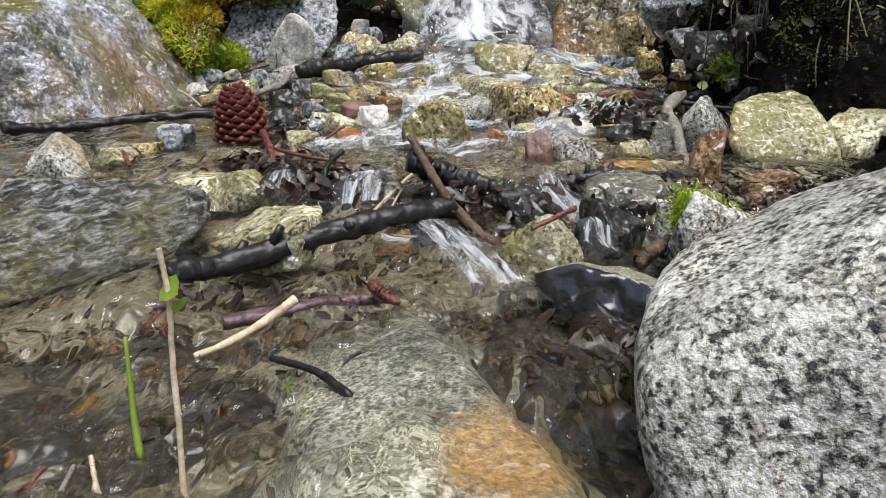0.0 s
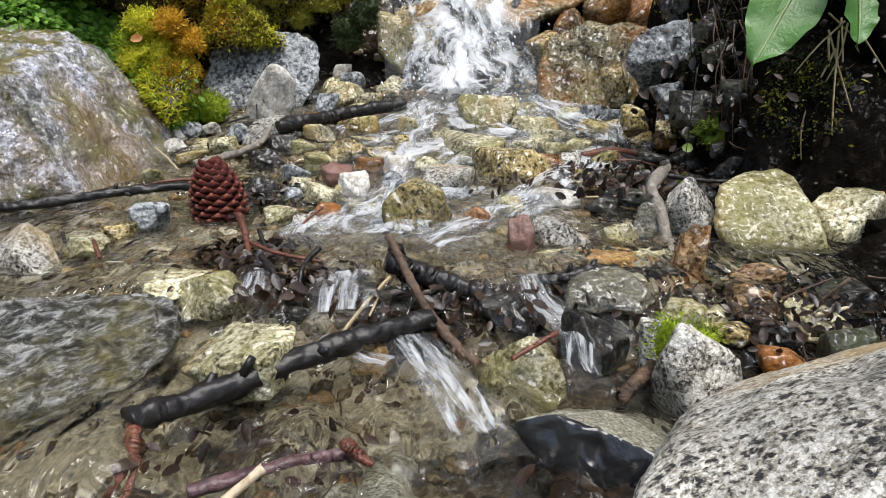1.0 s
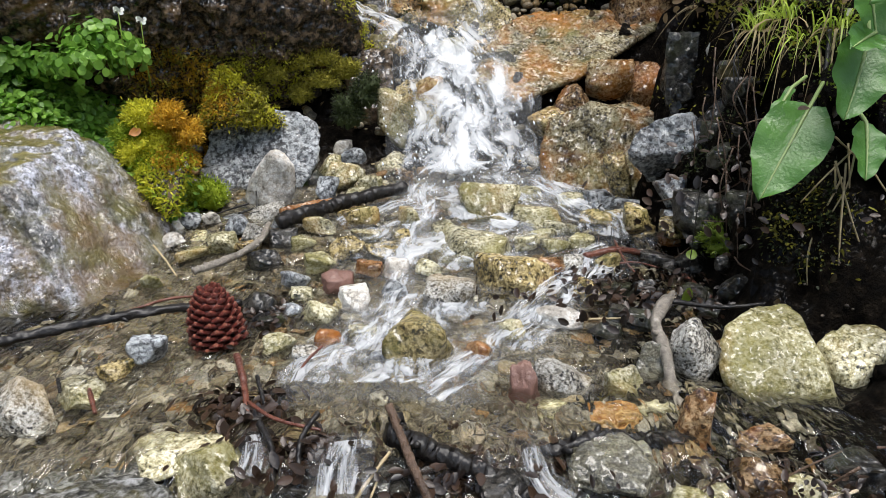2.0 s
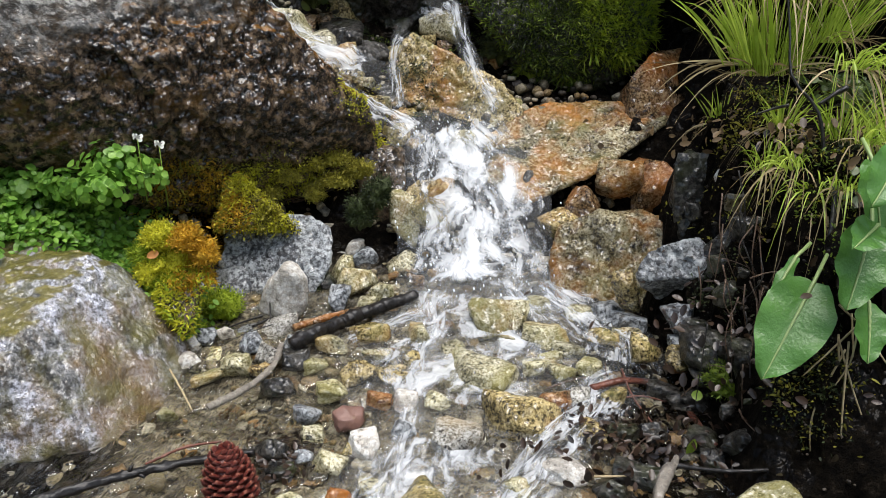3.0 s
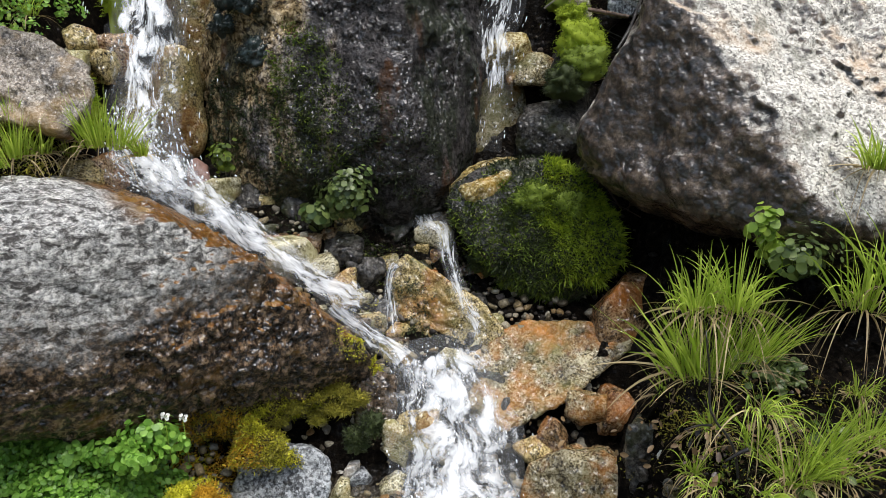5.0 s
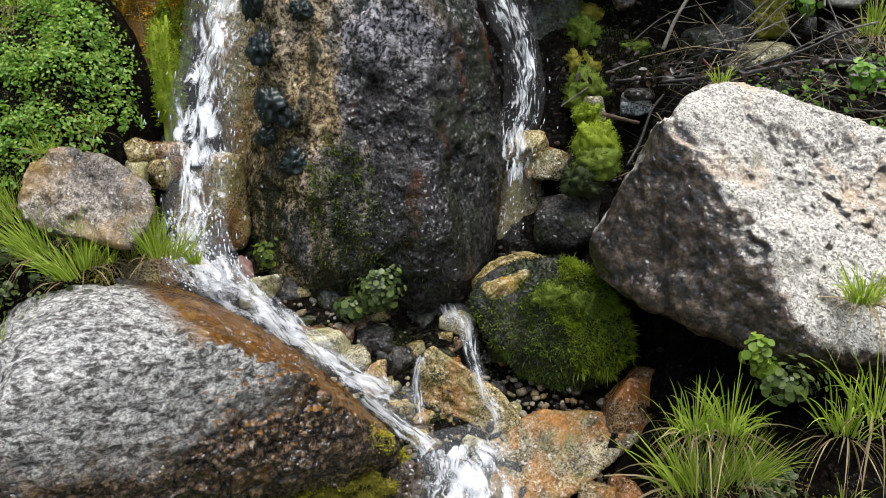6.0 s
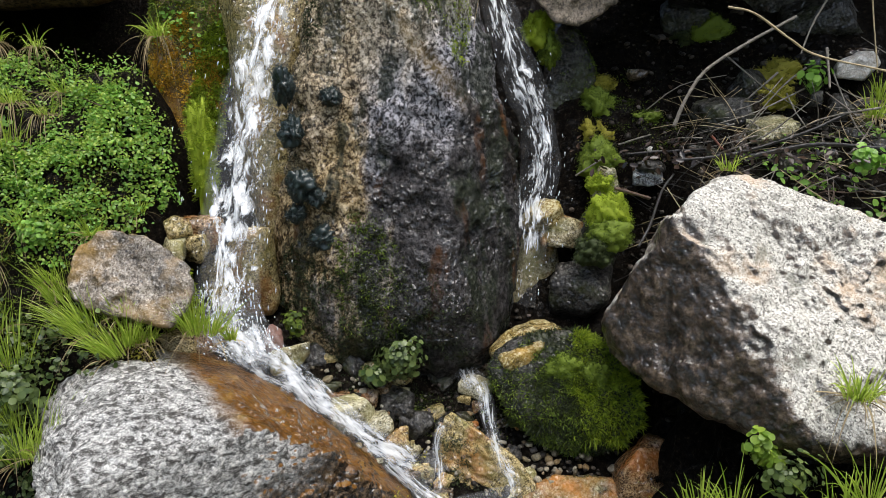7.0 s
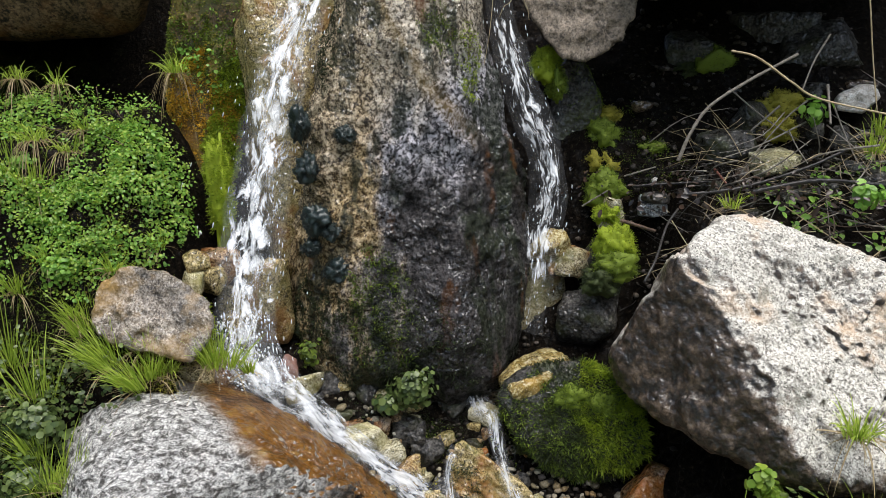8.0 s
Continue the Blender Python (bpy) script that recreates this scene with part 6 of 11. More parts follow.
stone((-0.014, 1.723, 0.546), (0.029, 0.023, 0.026), 24, ROCK_RUST, "wet mossy stone under the rock face", level=4, group="stones of the slope")
stone((-0.392, 1.819, 0.756), (0.053, 0.042, 0.048), -9, ROCK_DARK, "wet mossy stone under the rock face", level=4, group="stones of the slope")
stone((-0.31, 1.705, 0.639), (0.038, 0.03, 0.034), -22, ROCK_RUST, "wet mossy stone under the rock face", level=4, group="stones of the slope")
stone((0.112, 1.867, 0.661), (0.031, 0.024, 0.027), 10, GRANITE_RIVER, "wet mossy stone under the rock face", level=4, group="stones of the slope")
stone((-0.096, 1.704, 0.542), (0.022, 0.017, 0.019), 7, GRANITE_WET, "wet mossy stone under the rock face", level=4, group="stones of the slope")
stone((-0.239, 1.81, 0.671), (0.052, 0.042, 0.047), -3, GRANITE_WET, "wet mossy stone under the rock face", level=4, group="stones of the slope")
stone((-0.354, 1.615, 0.572), (0.048, 0.039, 0.044), -20, SLAB_DARK, "wet mossy stone under the rock face", level=4, group="stones of the slope")
stone((0.024, 1.881, 0.656), (0.053, 0.043, 0.048), 0, SLAB_DARK, "wet mossy stone under the rock face", level=4, group="stones of the slope")
stone((-0.223, 1.747, 0.629), (0.029, 0.023, 0.026), -10, GRANITE_RIVER, "wet mossy stone under the rock face", level=4, group="stones of the slope")
stone((-0.388, 1.668, 0.645), (0.037, 0.03, 0.034), 22, ROCK_RUST, "wet mossy stone under the rock face", level=4, group="stones of the slope")
stone((-0.192, 1.636, 0.516), (0.037, 0.029, 0.033), -8, GRANITE_WET, "wet mossy stone under the rock face", level=4, group="stones of the slope")
stone((0.123, 1.55, 0.397), (0.035, 0.028, 0.032), 24, GRANITE_WET, "wet mossy stone under the rock face", level=4, group="stones of the slope")
stone((-0.097, 1.562, 0.414), (0.036, 0.028, 0.032), 5, GRANITE_WET, "wet mossy stone under the rock face", level=4, group="stones of the slope")
stone((-0.346, 1.825, 0.752), (0.04, 0.032, 0.036), -6, SLAB_DARK, "wet mossy stone under the rock face", level=4, group="stones of the slope")
stone((0.113, 1.67, 0.497), (0.037, 0.03, 0.033), 16, ROCK_DARK, "wet mossy stone under the rock face", level=4, group="stones of the slope")
stone((-0.048, 1.544, 0.399), (0.027, 0.022, 0.024), 24, GRANITE_WET, "wet mossy stone under the rock face", level=4, group="stones of the slope")
stone((-0.157, 1.602, 0.457), (0.048, 0.038, 0.043), 22, GRANITE_RIVER, "wet mossy stone under the rock face", level=4, group="stones of the slope")
stone((0.019, 1.704, 0.537), (0.021, 0.017, 0.019), 22, ROCK_DARK, "wet mossy stone under the rock face", level=4, group="stones of the slope")
stone((-0.331, 1.515, 0.412), (0.02, 0.016, 0.018), -14, GRANITE_WET, "wet mossy stone under the rock face", level=4, group="stones of the slope")
stone((-0.32, 1.768, 0.702), (0.03, 0.024, 0.027), 8, GRANITE_RIVER, "wet mossy stone under the rock face", level=4, group="stones of the slope")
stone((-0.363, 1.587, 0.546), (0.036, 0.029, 0.033), -22, ROCK_DARK, "wet mossy stone under the rock face", level=4, group="stones of the slope")
stone((0.127, 1.735, 0.562), (0.022, 0.017, 0.02), 10, GRANITE_WET, "wet mossy stone under the rock face", level=4, group="stones of the slope")
stone((-0.141, 1.609, 0.456), (0.048, 0.039, 0.043), -7, GRANITE_WET, "wet mossy stone under the rock face", level=4, group="stones of the slope")
stone((-0.26, 1.582, 0.479), (0.048, 0.038, 0.043), -15, ROCK_DARK, "wet mossy stone under the rock face", level=4, group="stones of the slope")
stone((-0.307, 1.812, 0.723), (0.039, 0.032, 0.036), -7, GRANITE_RIVER, "wet mossy stone under the rock face", level=4, group="stones of the slope")
stone((-0.341, 1.808, 0.75), (0.023, 0.018, 0.02), 17, ROCK_RUST, "wet mossy stone under the rock face", level=4, group="stones of the slope")
stone((-0.093, 1.862, 0.662), (0.031, 0.024, 0.028), 13, ROCK_DARK, "wet mossy stone under the rock face", level=4, group="stones of the slope")
stone((-0.039, 1.723, 0.53), (0.05, 0.04, 0.045), 21, GRANITE_WET, "wet mossy stone under the rock face", level=4, group="stones of the slope")
stone((-0.124, 1.644, 0.48), (0.049, 0.039, 0.044), -25, ROCK_DARK, "wet mossy stone under the rock face", level=4, group="stones of the slope")
stone((-0.024, 1.748, 0.567), (0.029, 0.023, 0.026), -6, ROCK_DARK, "wet mossy stone under the rock face", level=4, group="stones of the slope")
stone((-0.324, 1.554, 0.484), (0.027, 0.022, 0.025), -2, ROCK_DARK, "wet mossy stone under the rock face", level=4, group="stones of the slope")
stone((-0.036, 1.7, 0.528), (0.029, 0.023, 0.026), -25, GRANITE_WET, "wet mossy stone under the rock face", level=4, group="stones of the slope")
stone((-0.206, 1.861, 0.691), (0.053, 0.043, 0.048), -19, ROCK_DARK, "wet mossy stone under the rock face", level=4, group="stones of the slope")
stone((-0.281, 1.546, 0.439), (0.036, 0.029, 0.032), 2, ROCK_RUST, "wet mossy stone under the rock face", level=4, group="stones of the slope")
stone((-0.083, 1.569, 0.419), (0.036, 0.029, 0.032), 13, SLAB_DARK, "wet mossy stone under the rock face", level=4, group="stones of the slope")
stone((-0.146, 1.589, 0.451), (0.036, 0.029, 0.032), -20, ROCK_DARK, "wet mossy stone under the rock face", level=4, group="stones of the slope")
stone((-0.128, 1.753, 0.578), (0.038, 0.031, 0.034), 21, GRANITE_WET, "wet mossy stone under the rock face", level=4, group="stones of the slope")
stone((-0.184, 1.589, 0.454), (0.048, 0.038, 0.043), -5, SLAB_DARK, "wet mossy stone under the rock face", level=4, group="stones of the slope")
stone((-0.318, 1.751, 0.681), (0.038, 0.031, 0.035), 10, ROCK_DARK, "wet mossy stone under the rock face", level=4, group="stones of the slope")
stone((-0.038, 1.792, 0.601), (0.03, 0.024, 0.027), -6, GRANITE_WET, "wet mossy stone under the rock face", level=4, group="stones of the slope")
stone((0.12, 1.594, 0.426), (0.048, 0.038, 0.043), 16, GRANITE_RIVER, "wet mossy stone under the rock face", level=4, group="stones of the slope")
stone((-0.163, 1.642, 0.513), (0.028, 0.022, 0.025), 16, GRANITE_RIVER, "wet mossy stone under the rock face", level=4, group="stones of the slope")
stone((-0.381, 1.614, 0.595), (0.036, 0.029, 0.033), -9, GRANITE_RIVER, "wet mossy stone under the rock face", level=4, group="stones of the slope")
stone((0.048, 1.552, 0.4), (0.035, 0.028, 0.032), -20, GRANITE_RIVER, "wet mossy stone under the rock face", level=4, group="stones of the slope")
stone((-0.275, 1.738, 0.653), (0.029, 0.023, 0.026), -6, ROCK_RUST, "wet mossy stone under the rock face", level=4, group="stones of the slope")
stone((-0.227, 1.548, 0.438), (0.027, 0.022, 0.024), -4, GRANITE_WET, "wet mossy stone under the rock face", level=4, group="stones of the slope")
stone((-0.076, 1.597, 0.441), (0.036, 0.029, 0.032), 18, GRANITE_WET, "wet mossy stone under the rock face", level=4, group="stones of the slope")
stone((-0.044, 1.643, 0.489), (0.021, 0.017, 0.019), -13, ROCK_DARK, "wet mossy stone under the rock face", level=4, group="stones of the slope")
stone((0.084, 1.743, 0.556), (0.038, 0.03, 0.034), 13, SLAB_DARK, "wet mossy stone under the rock face", level=4, group="stones of the slope")
stone((-0.144, 1.555, 0.415), (0.036, 0.028, 0.032), 21, ROCK_DARK, "wet mossy stone under the rock face", level=4, group="stones of the slope")
stone((0.017, 1.779, 0.591), (0.029, 0.024, 0.027), 19, ROCK_RUST, "wet mossy stone under the rock face", level=4, group="stones of the slope")
stone((0.075, 1.622, 0.471), (0.021, 0.017, 0.019), 17, ROCK_RUST, "wet mossy stone under the rock face", level=4, group="stones of the slope")
stone((-0.265, 1.579, 0.51), (0.021, 0.016, 0.019), 10, GRANITE_RIVER, "wet mossy stone under the rock face", level=4, group="stones of the slope")

# ---- water ----
def water_material():
    n = Nodes("clear_water")
    flow = n.vec("MULTIPLY", n.co, (1.0, 0.45, 1.0))
    h = n.math("ADD", n.noise(42, 1, 0.4, flow, 0.6), n.math("MULTIPLY", n.noise(88, 1, 0.4, flow, 0.5), 0.35))
    return n.set(Base_Color=(0.93, 0.94, 0.90), Roughness=0.02, IOR=1.4, Transmission_Weight=1.0, Normal=n.bump(h, 1.0, 0.026))


WATER = water_material()


def foam_material(name, cover, across, down, crisp=False):
    """White water: streaks and clots of air bubbles with gaps of clear film between."""
    n = Nodes(name)
    flow = n.tree.nodes.new("ShaderNodeUVMap")
    flow.uv_map = "flow"
    uv = flow.outputs[0]
    bent = n.vec("ADD", uv, n.vec("MULTIPLY", n.node("TexNoise", Vector=uv, Scale=5.0, Detail=3.0).outputs["Color"], (0.30, 0.22, 0.0)))
    streak = n.noise(1.0, 3, 0.55, n.vec("MULTIPLY", bent, (across, down, 1.0)), 0.2)
    clot = n.noise(1.0, 4, 0.6, n.vec("MULTIPLY", bent, (across * 2.1, down * 2.4, 1.0)), 0.3)
    edge = n.math("ABSOLUTE", n.math("SUBTRACT", n.node("SeparateXYZ", Vector=n.vec("FRACTION", uv, (0, 0, 0))).outputs[0], 0.5))
    a = n.math("ADD", n.math("ADD", n.math("MULTIPLY", streak, 0.65), n.math("MULTIPLY", clot, 0.35)), n.math("MULTIPLY", n.math("MULTIPLY", edge, edge), -0.75))
    ends = n.tree.nodes.new("ShaderNodeUVMap")
    ends.uv_map = "ends"
    run = n.node("SeparateXYZ", Vector=ends.outputs[0]).outputs[1]
    a = n.math("ADD", a, n.ramp(run, [(0.0, 0.0), (0.12, 1.0), (0.84, 1.0), (1.0, 0.0)]))
    stops = [(0.535, 0.02), (0.615, 0.42), (0.73, 1.0)] if crisp else [(0.55, 0.03), (0.68, 0.40), (0.92, 0.95)]
    a = n.ramp(n.math("SUBTRACT", a, 1.0), [(p - cover * 0.35, v) for p, v in stops])
    drops = n.vec("NORMALIZE", n.vec("ADD", n.tree.nodes.new("ShaderNodeNewGeometry").outputs["Normal"], (0.0, -0.25, 0.9)), (0, 0, 0))
    n.set(Base_Color=(0.90, 0.93, 0.96), Roughness=0.3, Alpha=a, Normal=n.bump(clot, 0.8, 0.01, drops))
    return n.mat


FOAM = foam_material("white_water", 0.43, 9, 4.8)
FOAM_VEIL = foam_material("veil_of_white_water", 0.35, 10, 5.5)
FOAM_FALL = foam_material("falling_water", 0.225, 9, 4.8, True)
FOAM_THIN = foam_material("thin_white_water", 0.40, 5, 6)
FOAM_CHUTE = foam_material("racing_water", 0.52, 5, 5)


def run_of_water(name, line, widths, material, label, seed=0, bulge=0.012, nu=26, nv=90, ripple=0.008, kind="structure", side=(1, 0, 0)):
    """A ribbon of moving water along a line, bowed outward, with a broken surface."""
    pts = smooth_line(line, nv)
    rng = np.random.default_rng(seed)
    wv = np.interp(np.linspace(0, 1, nv), np.linspace(0, 1, len(widths)), widths)
    V, UV, ENDS, s = [], [], [], 0.0
    sd = Vector(side).normalized()
    for i, q in enumerate(pts):
        d = (pts[min(i + 1, nv - 1)] - pts[max(i - 1, 0)]).normalized()
        s += (pts[i] - pts[i - 1]).length if i else 0
        across = (sd - d * sd.dot(d)).normalized()
        out = across.cross(d)
        out = out if out.z - out.y > 0 else -out
        for k in range(nu):
            u = k / (nu - 1)
            V.append(q + across * (u - 0.5) * wv[i] + out * bulge * (1 - (2 * u - 1) ** 2))
            UV.append((u * 0.999, s / 0.35))
            ENDS.append((u, i / (nv - 1)))
    V = np.array(V)
    n1 = fbm(V * (1, 1, 0.5), 28, 3, seed)
    V[:, 1] -= ripple * n1 * 0.7
    V[:, 2] += ripple * n1
    V[:, 0] += ripple * 0.8 * fbm(V * (1, 1, 0.4), 16, 2, seed + 4)
    I = np.arange(nu * nv).reshape(nv, nu)
    Q = np.stack([I[:-1, :-1], I[:-1, 1:], I[1:, 1:], I[1:, :-1]], -1).reshape(-1, 4)
    return thing(name, sheet_mesh(name, V, Q, material, UV, ENDS), label, "water", kind=kind)


def spray(name, line, widths, count, size, label, seed, material, stretch=3.0):
    """Drops and torn strands thrown off a fall."""
    rng = np.random.default_rng(seed)
    pts = smooth_line(line, 60)
    dirs, faces = ball(1)
    V, F = [], []
    for i in range(count):
        k = rng.integers(1, 59)
        q = np.array(pts[k])
        w = np.interp(k / 59, np.linspace(0, 1, len(widths)), widths)
        d = np.array((pts[k + 1] - pts[k - 1]).normalized())
        c = q + np.array((rng.normal() * w * 0.34, -abs(rng.normal()) * 0.012, rng.normal() * 0.01))
        r = size * rng.uniform(0.4, 1.3)
        body = dirs * r
        body = body + np.outer(body @ d, d) * (stretch * rng.uniform(0.3, 1.4))
        V.append(c + body)
        F.append(faces + i * len(dirs))
    return thing(name, sheet_mesh(name, np.vstack(V), np.vstack(F), material), label, "water", kind="stuff")


# the running stream, from the foot of the fall to the pool under the camera
wx, wy = np.arange(-1.0, 0.52, 0.008), np.concatenate([np.arange(-3.0, -0.3, 0.04), np.arange(-0.3, 1.32, 0.008)])
X, Y = np.meshgrid(wx, wy)
P = np.column_stack([X.ravel(), Y.ravel(), 0 * X.ravel()])
level = water_level(P[:, 1])
rush = np.interp(P[:, 1], [0.3, 0.45, 0.52, 0.6, 0.8, 1.0, 1.3], [3.0, 3.0, 2.4, 1.2, 1.2, 1.5, 1.8]) * np.interp(P[:, 0], [-0.45, -0.2, 0.3], [0.4, 1.0, 1.0])
P[:, 2] = level + rush * (0.0042 * fbm(P * (1, 0.7, 1), 17, 2, 4) + 0.0016 * fbm(P * (1, 0.7, 1), 44, 2, 7))
I = np.arange(len(P)).reshape(len(wy), len(wx))
Q = np.stack([I[:-1, :-1], I[:-1, 1:], I[1:, 1:], I[1:, :-1]], -1).reshape(-1, 4)
stream = thing("water", sheet_mesh("water", P, Q, WATER), "clear shallow rippling stream water over gravel", "water", kind="structure")
stream.visible_shadow = False

DROPS = Nodes("water_drops").set(Base_Color=(0.85, 0.89, 0.94), Roughness=0.12, IOR=1.33, Transmission_Weight=0.25)
run_of_water("waterfall", ((-0.499, 1.93, 2.056), (-0.541, 1.9, 1.872), (-0.608, 1.86, 1.636), (-0.668, 1.82, 1.362), (-0.704, 1.76, 1.118), (-0.707, 1.7, 0.911), (-0.688, 1.67, 0.835)), (0.150, 0.150, 0.159, 0.180, 0.194, 0.181, 0.156), FOAM_FALL, "narrow white waterfall down the wet rock face", seed=3, ripple=0.014)
run_of_water("waterfall", ((-0.494, 1.91, 2.052), (-0.535, 1.88, 1.87), (-0.602, 1.84, 1.637), (-0.661, 1.8, 1.365), (-0.696, 1.74, 1.124), (-0.699, 1.68, 0.919), (-0.68, 1.65, 0.844)), (0.150, 0.150, 0.159, 0.180, 0.194, 0.181, 0.156), FOAM_FALL, "narrow white waterfall down the wet rock face", seed=4, ripple=0.014)
spray("water_spray", ((-0.499, 1.93, 2.056), (-0.541, 1.9, 1.872), (-0.608, 1.86, 1.636), (-0.668, 1.82, 1.362), (-0.704, 1.76, 1.118), (-0.707, 1.7, 0.911), (-0.688, 1.67, 0.835)), (0.196, 0.192, 0.224, 0.259, 0.260, 0.244, 0.243), 420, 0.0016, "drops and strands thrown off the tall waterfall", 5, DROPS, stretch=4.5)
spray("water_spray", ((-0.73, 1.70, 0.99), (-0.705, 1.665, 0.90), (-0.67, 1.64, 0.835), (-0.60, 1.62, 0.80)), (0.14, 0.20, 0.20, 0.12), 420, 0.0024, "white spray and froth at the foot of the tall waterfall", 35, DROPS, stretch=0.8)
run_of_water("riffle", ((-0.76, 1.70, 0.905), (-0.70, 1.655, 0.862), (-0.63, 1.625, 0.822), (-0.55, 1.60, 0.775)), (0.13, 0.17, 0.15, 0.10), FOAM, "froth at the foot of the tall waterfall", seed=36, bulge=0.02, nu=20, nv=50, ripple=0.012)
run_of_water("water_chute", ((-0.708, 1.69, 0.888), (-0.617, 1.655, 0.809), (-0.475, 1.61, 0.722), (-0.321, 1.56, 0.633), (-0.172, 1.51, 0.567), (-0.077, 1.48, 0.532)), (0.209, 0.144, 0.094, 0.076, 0.072, 0.078), FOAM_CHUTE, "white water racing down behind the slab", seed=6, bulge=0.008)
run_of_water("water_chute", ((-0.264, 1.56, 0.559), (-0.158, 1.52, 0.489), (-0.079, 1.48, 0.452), (-0.028, 1.45, 0.427)), (0.047, 0.043, 0.054, 0.085), FOAM_CHUTE, "white water spilling off the slab", seed=7, bulge=0.01)
run_of_water("trickle", ((0.01, 2.14, 1.989), (0.041, 2.12, 1.788), (0.098, 2.08, 1.599), (0.174, 2.06, 1.408), (0.187, 2.05, 1.265), (0.163, 2.03, 1.158), (0.158, 2.02, 1.01), (0.135, 1.98, 0.848)), (0.076, 0.093, 0.109, 0.127, 0.110, 0.110, 0.111, 0.093), FOAM_FALL, "thin trickle of water over dark rock", seed=8, ripple=0.012)
spray("water_spray", ((0.01, 2.14, 1.989), (0.041, 2.12, 1.788), (0.098, 2.08, 1.599), (0.174, 2.06, 1.408), (0.187, 2.05, 1.265), (0.163, 2.03, 1.158), (0.158, 2.02, 1.01), (0.135, 1.98, 0.848)), (0.076, 0.111, 0.128, 0.146, 0.128, 0.128, 0.130, 0.112), 180, 0.0014, "drops off the thin trickle", 9, DROPS, stretch=4.0)
run_of_water("trickle", ((-0.042, 1.86, 0.699), (-0.013, 1.8, 0.672), (0.023, 1.76, 0.656)), (0.091, 0.072, 0.071), FOAM_THIN, "water seeping over small stones", seed=10)
run_of_water("trickle", ((-0.011, 1.74, 0.701), (0.031, 1.7, 0.679), (0.05, 1.63, 0.609), (0.086, 1.58, 0.527), (0.12, 1.55, 0.482), (0.132, 1.5, 0.419)), (0.084, 0.060, 0.039, 0.039, 0.043, 0.050), FOAM_THIN, "thread of water past the wedge-shaped stone", seed=11)
run_of_water("trickle", ((-0.064, 1.62, 0.637), (-0.092, 1.6, 0.588), (-0.091, 1.56, 0.505), (-0.076, 1.5, 0.443)), (0.052, 0.034, 0.031, 0.030), FOAM_THIN, "thread of water past the wedge-shaped stone", seed=12)
run_of_water("waterfall", ((0.002, 1.52, 0.462), (0.021, 1.475, 0.411), (0.047, 1.415, 0.355), (0.062, 1.36, 0.301), (0.072, 1.305, 0.240), (0.083, 1.25, 0.190), (0.083, 1.18, 0.155)), (0.225, 0.248, 0.284, 0.298, 0.290, 0.306, 0.294), FOAM, "foaming white cascade between the rocks", seed=13, bulge=0.03, ripple=0.01)
run_of_water("waterfall", ((0.009, 1.532, 0.46), (0.028, 1.487, 0.409), (0.054, 1.427, 0.352), (0.069, 1.372, 0.298), (0.079, 1.317, 0.236), (0.09, 1.262, 0.188), (0.09, 1.19, 0.154)), (0.179, 0.209, 0.242, 0.246, 0.239, 0.257, 0.248), FOAM_FALL, "foaming white cascade between the rocks", seed=14, bulge=0.02, ripple=0.01)
spray("water_spray", ((0.002, 1.52, 0.462), (0.021, 1.475, 0.411), (0.047, 1.415, 0.355), (0.062, 1.36, 0.301), (0.072, 1.305, 0.240), (0.083, 1.25, 0.190), (0.083, 1.18, 0.155)), (0.177, 0.208, 0.245, 0.260, 0.253, 0.265, 0.255), 260, 0.0016, "spray off the white cascade", 15, DROPS, stretch=1.5)
# froth at the foot of the cascade and the white riffles below it
run_of_water("riffle", ((0.083, 1.358, 0.196), (0.071, 1.319, 0.196), (0.049, 1.26, 0.181)), (0.288, 0.271, 0.208), FOAM, "froth at the foot of the cascade", seed=17, bulge=0.005, nu=16, nv=50, ripple=0.005)
run_of_water("riffle", ((0.08, 1.277, 0.185), (0.068, 1.166, 0.159), (0.048, 1.07, 0.136), (0.022, 0.988, 0.116), (0, 0.908, 0.104)), (0.253, 0.323, 0.349, 0.312, 0.278), FOAM_VEIL, "thin white water sliding over river stones", seed=18, bulge=0.005, nu=16, nv=50, ripple=0.005)
run_of_water("riffle", ((0.183, 1.262, 0.181), (0.24, 1.168, 0.159), (0.281, 1.086, 0.14), (0.259, 1.015, 0.122)), (0.147, 0.149, 0.152, 0.135), FOAM_VEIL, "thin white water sliding over river stones", seed=19, bulge=0.005, nu=16, nv=50, ripple=0.005)
run_of_water("riffle", ((0.008, 0.911, 0.105), (-0.017, 0.795, 0.093), (-0.03, 0.694, 0.09), (-0.03, 0.611, 0.088)), (0.196, 0.202, 0.205, 0.196), FOAM_VEIL, "thin white water sliding over river stones", seed=20, bulge=0.005, nu=16, nv=50, ripple=0.005)
run_of_water("riffle", ((0.27, 1.005, 0.119), (0.188, 0.909, 0.104), (0.122, 0.794, 0.093), (0.068, 0.67, 0.09)), (0.102, 0.100, 0.102, 0.099), FOAM_VEIL, "thin white water sliding over river stones", seed=21, bulge=0.005, nu=16, nv=50, ripple=0.005)
run_of_water("riffle", ((0.007, 1.276, 0.185), (-0.006, 1.21, 0.169), (0.001, 1.135, 0.152), (-0.015, 1.069, 0.136), (-0.028, 0.999, 0.118), (-0.039, 0.917, 0.106)), (0.095, 0.071, 0.057, 0.046, 0.044, 0.041), FOAM_THIN, "white riffle between the river stones", seed=22, bulge=0.005, nu=16, nv=50, ripple=0.005)
